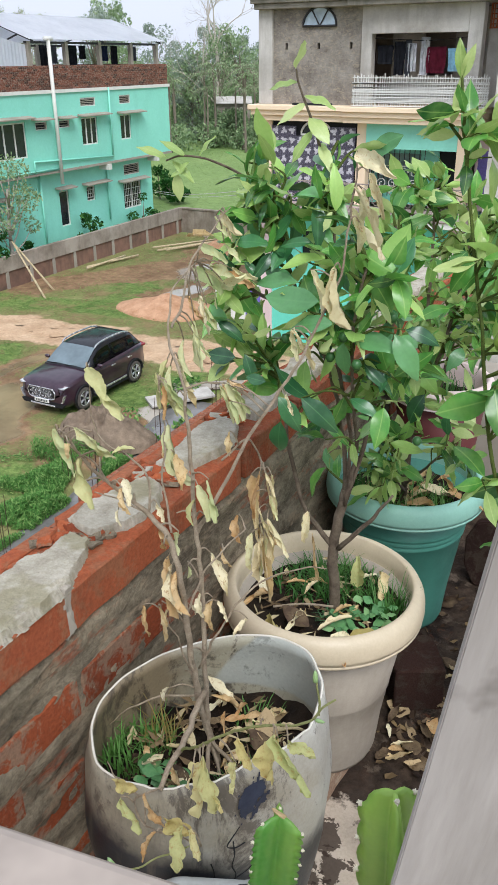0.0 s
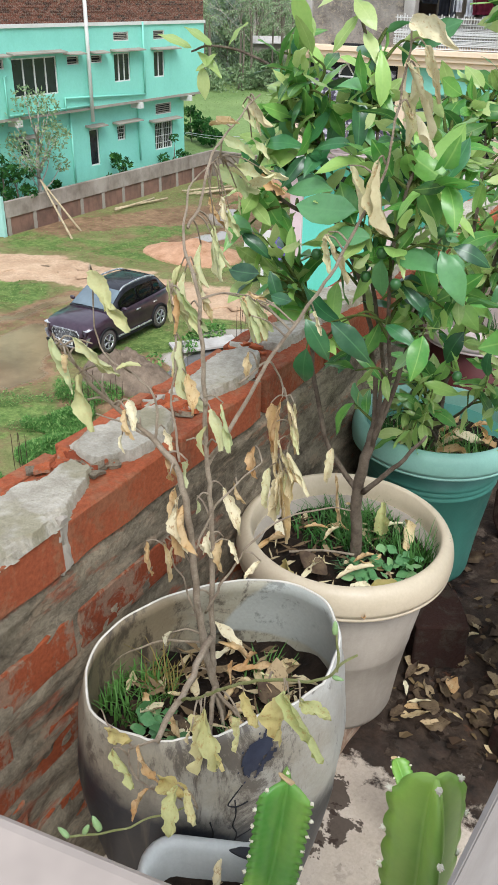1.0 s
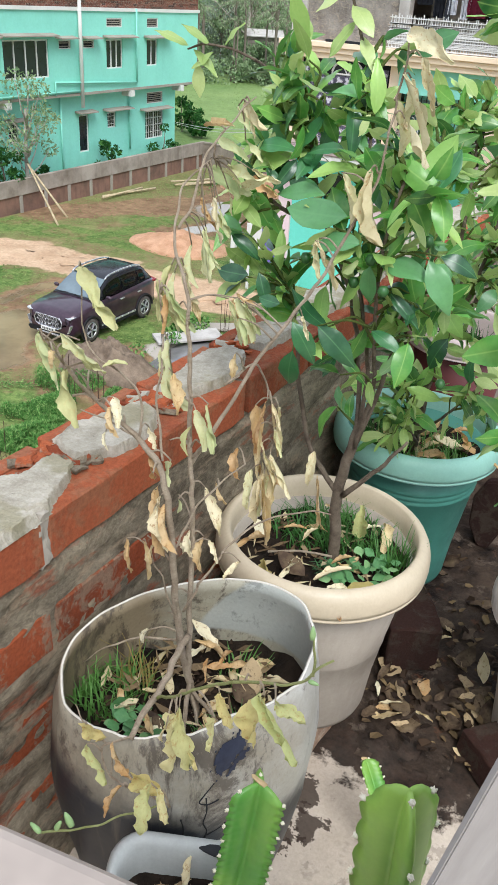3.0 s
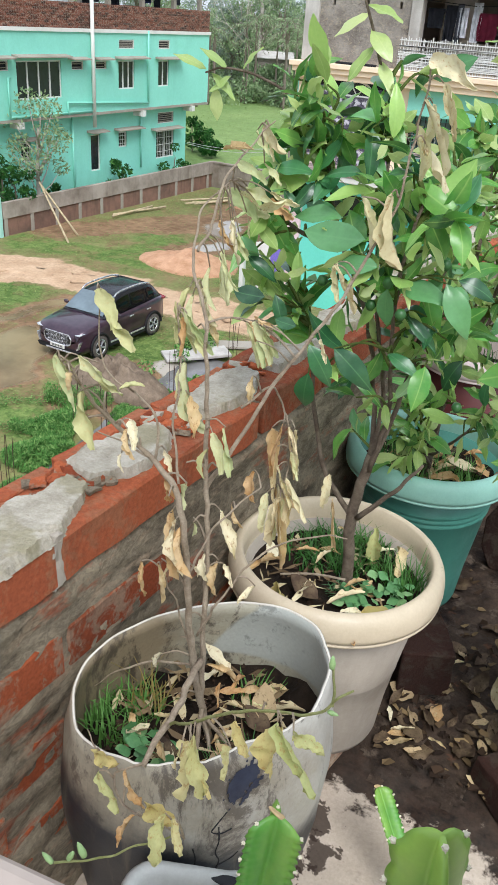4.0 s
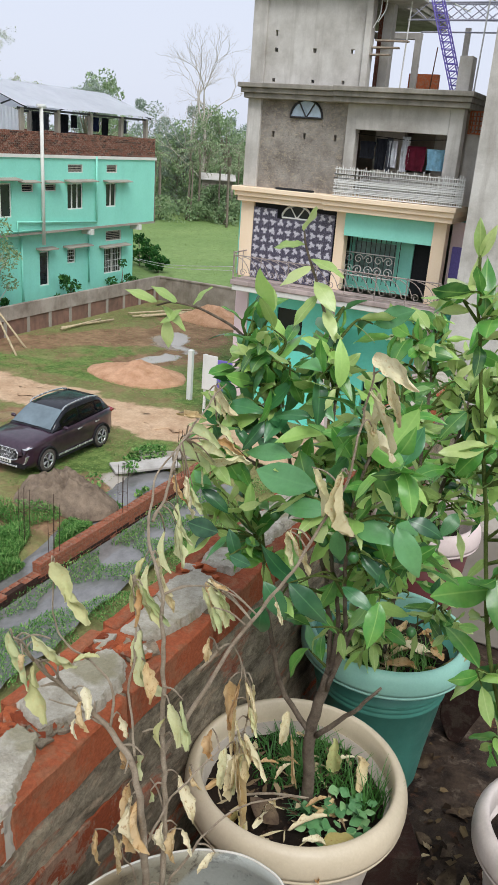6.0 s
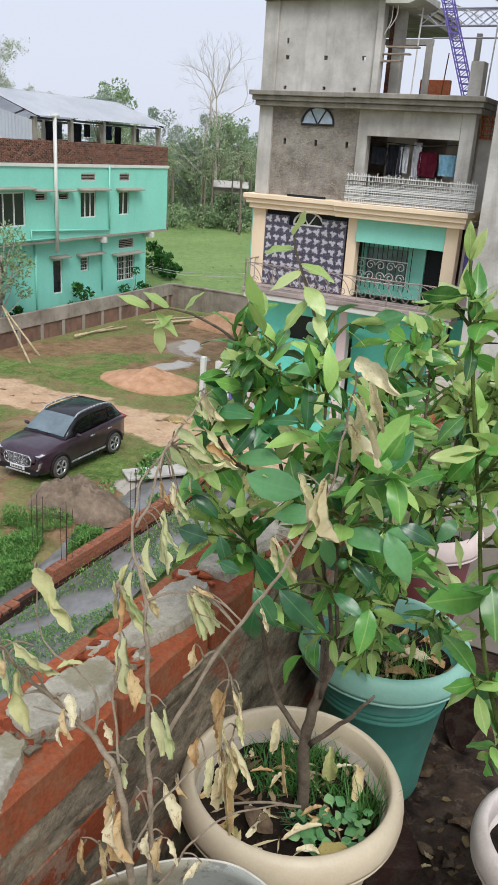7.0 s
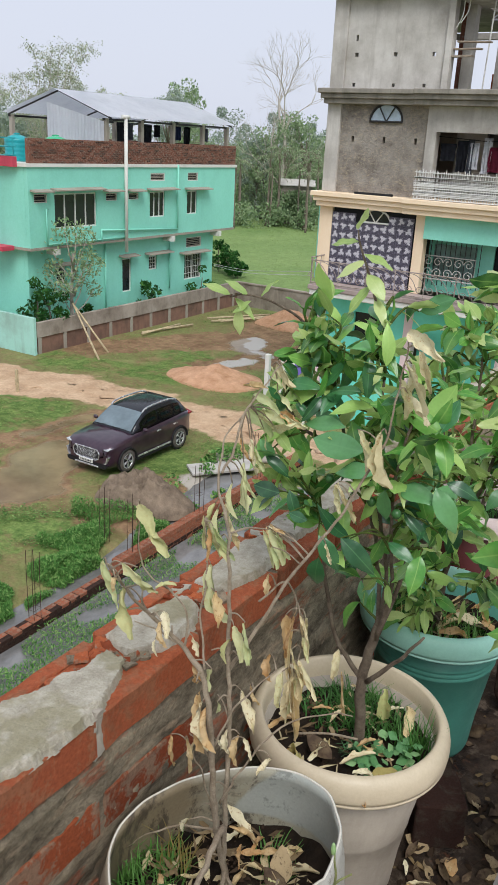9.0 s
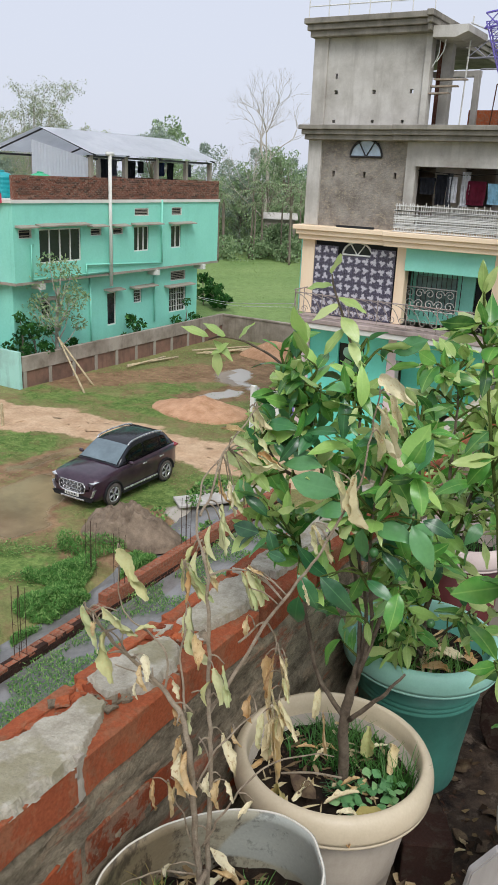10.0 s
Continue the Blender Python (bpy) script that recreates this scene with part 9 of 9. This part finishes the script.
cv = {}
for i in range(121):
    for j in range(131):
        x, y = -0.62 + 0.0105 * i, 1.20 + 0.0105 * j
        p = Vector((x, y, 0))
        d = (y - 1.30 - 0.10 * noise.noise(Vector((x * 6, 0, 2)))) * 4 + 0.5 * noise.noise(p * 9) + 0.35 * noise.noise(p * 22)
        h = 0.006 * noise.noise(p * 16) + 0.005 * noise.noise(p * 38) + 0.003 * noise.noise(p * 80)
        cv[i, j] = (cake.verts.new((x, y, 0.002 + max(0.0, min(1.0, d)) * (0.006 + max(-0.005, h)))), d)
for i in range(120):
    for j in range(130):
        q = (cv[i, j], cv[i + 1, j], cv[i + 1, j + 1], cv[i, j + 1])
        if min(v[1] for v in q) > 0:
            cake.faces.new([v[0] for v in q])
bmesh.ops.delete(cake, geom=[v for v in cake.verts if not v.link_faces], context="VERTS")
tagged(part("caked_soil", cake, M_CAKED, smooth=True), "dark damp soil caked over the terrace floor", "soil", kind="stuff")
bits = bmesh.new()
for _ in range(420):
    m = floor_leaf(rg.uniform(0.008, 0.03))
    q = [bits.verts.new(m @ Vector(v)) for v in ((-0.3, 0, 0.1), (0.25, 0.1, -0.05), (0.3, 0.8, 0.12), (0.0, 1.0, 0.0), (-0.28, 0.7, 0.08))]
    bits.faces.new(q)
tagged(part("leaf_litter", bits, M_LITTER), "crumbled brown leaf litter on the terrace floor", "leaf litter", kind="stuff")

# ---------------------------------------------------------------- trees and undergrowth


def foliage_mat(name, a, b, c):
    k = Mat(name, 0.7)
    col = k.ramp(k.island(), [(0.0, a), (0.5, b), (1.0, c)])
    col = k.mix(k.math("MULTIPLY", k.random(), 0.5), col, b)
    k.color(col)
    tr = k.node("ShaderNodeBsdfTranslucent")
    k.link(col, tr.inputs[0])
    mx = k.node("ShaderNodeMixShader")
    mx.inputs[0].default_value = 0.25
    k.link(k.b.outputs[0], mx.inputs[1])
    k.link(tr.outputs[0], mx.inputs[2])
    k.link(mx.outputs[0], k.t.nodes["Material Output"].inputs[0])
    return k.m


# These two greens are paled and greyed: distance haze put into the leaf colour.
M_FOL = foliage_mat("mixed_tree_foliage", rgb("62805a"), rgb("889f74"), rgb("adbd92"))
M_FOL_HAZE = foliage_mat("haze_paled_foliage", rgb("77897a"), rgb("919f8f"), rgb("a9b5a2"))
M_FOL_DARK = foliage_mat("dark_shrub_foliage", rgb("1a3a18"), rgb("2f5f2a"), rgb("54863e"))
M_FOL_WEED = foliage_mat("lush_ditch_weed", rgb("274a20"), rgb("55883f"), rgb("a3bd74"))
M_FOL_LAWN = foliage_mat("short_lawn_blades", rgb("4a6430"), rgb("6c8444"), rgb("93a562"))
M_TRUNK = dirt_mat("grey_tree_bark", rgb("8d8375"), rgb("6a6156"), 3.0)
M_PALE_BARK = dirt_mat("pale_bare_bark", rgb("c2bbb0"), rgb("a29a8e"), 3.0)


def leaf_cloud(centres, count, size, r, squash=0.8):
    """Many small leaf blades gathered in clumps, as vertices and faces."""
    verts, faces = [], []
    for _ in range(count):
        c, cr = r.choice(centres)
        d = rand_dir(r)
        p = c + Vector((d.x, d.y, d.z * squash)) * cr * r.uniform(0.35, 1.0) ** 0.5
        u = rand_dir(r)
        v = u.cross(rand_dir(r))
        if v.length < 1e-3:
            continue
        v.normalize()
        s = size * r.uniform(0.5, 1.3)
        i = len(verts)
        verts += [p - u * s, p + v * s * 0.45, p + u * s, p - v * s * 0.45]
        faces.append((i, i + 1, i + 2, i + 3))
    return verts, faces


def cloud_mesh(name, data, mat):
    me = bpy.data.meshes.new(name)
    me.from_pydata([tuple(v) for v in data[0]], [], data[1])
    me.materials.append(mat)
    return me


def tree(name, label, at, h, spread, leaves, size, mat, seed, trunk_m=None, clumps=14, category="tree", group="", base=0.35, limb=1.0, girth=0.022):
    r = random.Random(seed)
    t = thing(name, label, category, at, group)
    top = Vector((r.uniform(-0.06, 0.06) * h, r.uniform(-0.06, 0.06) * h, h * 0.75))
    tr = bmesh.new()
    tube(smooth_path([(0, 0, -0.1), top * 0.4 + Vector((r.uniform(-0.03, 0.03) * h, 0, 0)), top], 4), [h * girth * (1 - 0.07 * i) for i in range(9)], tr, 8)
    centres = []
    for k in range(clumps):
        z = h * r.uniform(base, 0.97)
        f = 1 - abs(z / h - 0.6) * 1.3
        a = r.uniform(0, 6.28)
        q = spread * f * r.uniform(0.25, 0.95)
        c = Vector((q * math.cos(a), q * math.sin(a), z))
        centres.append((c, spread * r.uniform(0.22, 0.42)))
        s = top * min(1, max(0.25, z / h - 0.12))
        tube([s, s.lerp(c, 0.5) + Vector((0, 0, -0.03 * h)), c], [limb * h * 0.008, limb * h * 0.005, limb * h * 0.002], tr, 5)
    part("trunk", tr, trunk_m or M_TRUNK, t, smooth=True)
    me = cloud_mesh("crown", leaf_cloud(centres, leaves, size, r), mat)
    crown = new("crown", me)
    crown.parent = t
    return t


def palm(at, h, seed):
    r = random.Random(seed)
    t = thing("palm_tree", "slender palm with drooping feathery fronds", "palm", at, "palms at the field edge")
    part("trunk", tube(smooth_path([(0, 0, -0.1), (0.2, 0.1, h * 0.5), (0.1, 0.2, h)], 5), [0.16 - 0.006 * i for i in range(11)], sides=8), M_TRUNK, t, smooth=True)
    for k in range(13):
        a, el = 2.4 * k, r.uniform(0.1, 1.1)
        ln = r.uniform(2.0, 2.8)
        verts, faces = [], []
        pts = []
        for i in range(9):
            f = i / 8
            q = ln * (f * math.cos(el) + 0.15 * f)
            pts.append(Vector((0.1 + q * math.cos(a), 0.2 + q * math.sin(a), h + ln * (f * math.sin(el) - 0.75 * f * f))))
        for i in range(1, 9):
            d = (pts[i] - pts[i - 1]).normalized()
            s = d.cross(Vector((0, 0, 1)))
            for sg in (-1, 1):
                j = len(verts)
                w = 0.55 * math.sin(math.pi * min(0.95, 0.15 + i / 9))
                p = pts[i - 1].lerp(pts[i], 0.5)
                verts += [p, p + d * 0.12, p + s * sg * w + d * 0.3 - Vector((0, 0, 0.25)), ]
                faces.append((j, j + 1, j + 2))
        me = cloud_mesh("frond", (verts, faces), M_FOL)
        f = new("frond", me)
        f.parent = t
        part("rib", tube(pts, 0.025, sides=4), M_TRUNK, f)
    return t


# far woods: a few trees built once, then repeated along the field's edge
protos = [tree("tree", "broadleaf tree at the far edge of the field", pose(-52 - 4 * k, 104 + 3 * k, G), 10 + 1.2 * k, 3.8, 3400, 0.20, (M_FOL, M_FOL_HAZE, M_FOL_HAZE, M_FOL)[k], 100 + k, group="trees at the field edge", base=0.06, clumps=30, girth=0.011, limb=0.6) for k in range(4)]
rt = random.Random(77)
for k in range(70):
    f = k / 69
    ang = radians(20 + 48 * f + rt.uniform(-0.8, 0.8))
    d = rt.uniform(104, 122) if k % 3 else rt.uniform(130, 170)
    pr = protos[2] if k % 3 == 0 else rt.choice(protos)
    s = rt.uniform(0.70, 1.05) * (1.05 if d > 128 else 1) * (0.82 if ang < radians(29) else 1)
    c = copy_thing(pr, pose(-d * math.sin(ang), d * math.cos(ang), G, 0, 0, rt.uniform(0, 360)))
    c.matrix_basis = c.matrix_basis @ Matrix.Diagonal((s, s, s * rt.uniform(0.85, 1.2), 1))
pp = palm(pose(-50.5, 93, G), 8.0, 1)
for k in range(17):
    ang, d = radians(rt.uniform(25.5, 36)), rt.uniform(90, 103)
    c = copy_thing(pp, pose(-d * math.sin(ang), d * math.cos(ang), G, 0, 0, rt.uniform(0, 360)))
    s = rt.uniform(0.7, 1.12)
    c.matrix_basis = c.matrix_basis @ Matrix.Diagonal((s, s, s, 1))
# hedge of undergrowth below the woods
cs = []
for k in range(150):
    ang, d = radians(rt.uniform(15, 62)), rt.uniform(94, 103)
    cs.append((Vector((-d * math.sin(ang), d * math.cos(ang), G + rt.uniform(0.3, 1.9))), rt.uniform(0.9, 1.9)))
for k in range(170):
    ang, d = radians(rt.uniform(15, 62)), rt.uniform(106, 118)
    cs.append((Vector((-d * math.sin(ang), d * math.cos(ang), G + rt.uniform(1.5, 8.2))), rt.uniform(1.2, 2.4)))
for k in range(26):
    cs.append((Vector((-49.0 + rt.uniform(-3.2, 3.2), 87.2 + rt.uniform(-0.7, 0.7), G + rt.uniform(0.4, 3.5))), rt.uniform(0.7, 1.1)))
tagged(new("undergrowth", cloud_mesh("undergrowth", leaf_cloud(cs, 46000, 0.22, rt), M_FOL)), "tangled green undergrowth along the field edge", "undergrowth", kind="stuff")
far_shed = thing("far_shed", "low house with pale tin roof among the far trees", "shed", pose(-49.9, 90.1, G, 0, 0, 29))
part("wall", box(-1.9, 1.9, -1.3, 1.3, -0.1, 4.5), M_PLASTER_DARK, far_shed)
part("roof", prism([(-1.7, 4.45), (1.7, 4.45), (1.7, 4.55), (0.2, 5.2), (-0.2, 5.2), (-1.7, 4.55)], -2.2, 2.2, axis="x"), M_PLASTER, far_shed, "pale tin roof")


def bare_tree(at, h, seed):
    """A tall leafless tree with rising, forking limbs."""
    r = random.Random(seed)
    t = thing("bare_tree", "tall leafless tree with pale rising branches", "tree", at)
    limbs = bmesh.new()

    def grow(p, d, ln, rad, depth):
        q = p + d * ln
        m = p.lerp(q, 0.5) + rand_dir(r) * ln * 0.06
        tube([p, m, q], [rad, rad * 0.82, rad * 0.66], limbs, 6 if depth < 3 else 4, False)
        if depth >= 9 or rad < 0.008:
            return
        for _ in range(3 if depth in (0, 4) else 2):
            e = (d + rand_dir(r) * r.uniform(0.45, 0.80) + Vector((0, 0, 0.13))).normalized()
            grow(q, e, ln * r.uniform(0.70, 0.92), rad * r.uniform(0.55, 0.70), depth + 1)

    part("trunk", tube([(0, 0, -0.2), (0.1, 0, h * 0.16), (0, 0.1, h * 0.34)], [0.5, 0.42, 0.36], sides=9), M_PALE_BARK, t, smooth=True)
    grow(Vector((0, 0.1, h * 0.33)), Vector((-0.05, 0, 1)).normalized(), h * 0.150, 0.27, 0)
    for a in (0.4, 2.6, 4.4):
        grow(Vector((0, 0.05, h * 0.2)), Vector((math.cos(a) * 0.8, math.sin(a) * 0.8, 0.55)).normalized(), h * 0.13, 0.16, 2)
    part("branchwork", limbs, M_PALE_BARK, t, "bare pale limbs", smooth=True)
    return t


bare_tree(pose(-52.5, 91, G), 20.6, 12)
def bamboo(at, h, spread, culms, seed, label):
    """A clump of arching culms with drooping sprays of narrow leaves."""
    r = random.Random(seed)
    t = thing("bamboo_clump", label, "bamboo", at, "bamboo clumps")
    canes = bmesh.new()
    verts, faces = [], []
    for _ in range(culms):
        a, q, hh = r.uniform(0, 6.28), spread * r.uniform(0.2, 1.0), h * r.uniform(0.65, 1.0)
        out = Vector((math.cos(a), math.sin(a), 0))
        pts = smooth_path([out * 0.4, out * q * 0.25 + Vector((0, 0, hh * 0.5)), out * q * 0.6 + Vector((0, 0, hh * 0.88)), out * q * 1.05 + Vector((0, 0, hh * r.uniform(0.85, 1.0)))], 6)
        tube(pts, [0.05 - 0.0022 * i for i in range(len(pts))], canes, 4, False)
        for i in range(6, len(pts)):
            for _k in range(3):
                tip = pts[i] + Vector((r.uniform(-1, 1), r.uniform(-1, 1), r.uniform(-0.5, 0.6))) * spread * 0.16
                tube([pts[i], pts[i].lerp(tip, 0.5) + Vector((0, 0, 0.1)), tip], [0.012, 0.008, 0.004], canes, 3, False)
                for _n in range(13):
                    p = pts[i].lerp(tip, r.uniform(0.25, 1.1)) + rand_dir(r) * 0.22
                    u = (Vector((r.uniform(-1, 1), r.uniform(-1, 1), -r.uniform(0.2, 1.2)))).normalized() * r.uniform(0.10, 0.22)
                    v = u.cross(rand_dir(r)).normalized() * 0.035
                    n = len(verts)
                    verts += [p, p + u * 0.5 + v, p + u, p + u * 0.5 - v]
                    faces.append((n, n + 1, n + 2, n + 3))
    part("culms", canes, M_PALE_BARK, t, smooth=True)
    crown = new("crown", cloud_mesh("crown", (verts, faces), M_FOL_STRAW))
    crown.parent = t
    return t


M_FOL_STRAW = foliage_mat("pale_straw_green_foliage", rgb("8a9678"), rgb("a3ad8c"), rgb("bcc2a4"))
bamboo(pose(-52, 51, G), 16.2, 5.2, 30, 301, "pale yellow green bamboo clump behind the house")
bamboo(pose(-57, 47, G), 14.0, 5.0, 28, 302, "pale yellow green bamboo clump behind the house")
bamboo(pose(-48, 53, G), 13.2, 4.0, 18, 305, "pale yellow green bamboo clump behind the house")
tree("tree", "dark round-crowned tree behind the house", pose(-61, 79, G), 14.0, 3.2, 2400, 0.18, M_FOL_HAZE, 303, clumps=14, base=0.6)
# small plants in the strip between house and wall
tree("small_tree", "thin young tree with sparse leaves behind the boundary wall", pose(-26.9, 27.6, G), 5.4, 1.9, 1500, 0.095, M_FOL, 311, M_PALE_BARK, clumps=18, base=0.35)
for k, (x, y, h, s) in enumerate(((-27.3, 25.7, 3.2, 0.95), (-27.0, 26.3, 2.5, 0.95), (-27.1, 33.6, 2.0, 0.9), (-27.1, 38.2, 2.3, 0.9), (-27.1, 28.9, 1.6, 0.7))):
    tree("shrub", "dark green shrub between house and boundary wall", pose(x, y, G), h, s, 520, 0.12, M_FOL_DARK, 320 + k, clumps=10, category="shrub", group="shrubs by the house", base=0.3)
for k, (x, y, h, s) in enumerate(((-34.0, 50.2, 2.2, 1.3), (-32.6, 49.4, 1.6, 1.1), (-31.4, 48.8, 1.0, 0.8))):
    tree("shrub", "green shrub at the corner of the field", pose(x, y, G), h, s, 700, 0.16, M_FOL_DARK, 340 + k, clumps=12, category="shrub", group="shrubs by the field", base=0.2)

# weeds along the ditch
def weed_patch(name, n, region, size, mat, label, r, lift=0.22, fade=0.0, blade=0.55):
    verts, faces = [], []
    while len(faces) < n:
        x, y = r.uniform(region[0], region[1]), r.uniform(region[2], region[3])
        k = noise.noise(Vector((x * 0.9, y * 0.9, 4)))
        if name == "yard_grass" and inside(x, y, TRACK) > 0.35:
            continue
        if -40 < x < -11.5 and (inside(x, y, WET) > 0.3 or inside(x, y, MUD) > r.uniform(0.3, 1.2)):
            continue
        if k < region[4] + fade * max(0.0, -12.4 - x):
            continue
        z = G - (0.1 if -11.6 < x < -8 else 0.0) + lift * max(0, k + 0.35) * r.random()
        u = Vector((r.uniform(-1, 1), r.uniform(-1, 1), r.uniform(-0.2, 1.2) * (1 if lift > 0.2 else 0.2))).normalized()
        v = u.cross(Vector((r.uniform(-0.4, 0.4), r.uniform(-0.4, 0.4), 1))).normalized()
        s = size * r.uniform(0.5, 1.3)
        p = Vector((x, y, z + 0.02))
        i = len(verts)
        verts += [p - u * s, p + v * s * blade, p + u * s, p - v * s * blade]
        faces.append((i, i + 1, i + 2, i + 3))
    return tagged(new(name, cloud_mesh(name, (verts, faces), mat)), label, "weeds", kind="stuff")


rw_ = random.Random(55)
weed_patch("ditch_weeds", 44000, (-13.9, -11.2, 6.5, 15.0, -0.16), 0.062, M_FOL_WEED, "lush green weeds growing along the ditch", rw_, 0.5, 0.45, 0.20)
weed_patch("ditch_weeds", 26000, (-10.3, -7.4, 6.0, 19.5, -0.10), 0.042, M_FOL_WEED, "patches of green weeds standing in the ditch", rw_, 0.4, 0.0, 0.25)
weed_patch("ditch_weeds", 900, (-13.0, -11.2, 15.5, 20.0, 0.08), 0.07, M_FOL_WEED, "patches of green weeds beside the slabs", rw_, 0.3)
weed_patch("ditch_weeds", 9000, (-16.0, -11.2, 7.0, 15.5, -0.1), 0.028, M_FOL_WEED, "scattered low weeds on the damp ground by the ditch", rw_, 0.1, 0.12)
weed_patch("yard_grass", 36000, (-25.5, -11.5, 11.5, 40.0, -0.25), 0.03, M_FOL_LAWN, "short patchy grass over the muddy yard", rw_, 0.05)
weed_patch("field_grass", 26000, (-50, -12, 41.2, 90, -0.3), 0.055, M_FOL_LAWN, "low green growth over the field", rw_, 0.12)

# wires between the houses, white post and purple sheet near the tower
tagged(part("cable", tube(smooth_path([(-27.85, 40.55, -5.55), (-20.5, 32.8, -4.25), (-12.95, 24.9, -2.58)], 6), 0.011, sides=5), M_METAL_WHITE), "thin cable strung between the two houses", "cable")
tagged(part("cable", tube(smooth_path([(-27.85, 40.5, -5.62), (-20.5, 32.7, -4.36), (-12.95, 24.92, -2.72)], 6), 0.009, sides=5), M_METAL_WHITE), "thin cable strung between the two houses", "cable")

sign = thing("sign_board", "white and purple sheet board on two posts near the tower", "board", pose(0, 0, 0))
part("panel", box(-13.3, -12.72, 23.7, 23.73, -6.75, -5.5, bev=0.005), M_WHITE, sign, "white sheet panel")
part("panel", box(-12.71, -12.15, 23.7, 23.73, -6.75, -5.6, bev=0.005), M_PURPLE, sign, "purple sheet panel")
for x in (-13.2, -12.25):
    part("post", box(x - 0.04, x + 0.04, 23.735, 23.8, G - 0.2, -5.5), M_METAL_WHITE, sign)
tagged(part("gate_post", box(-14.68, -14.50, 25.0, 25.18, G - 0.1, G + 1.9, bev=0.015), M_WHITE), "slender white painted gate post beside the yard", "post")
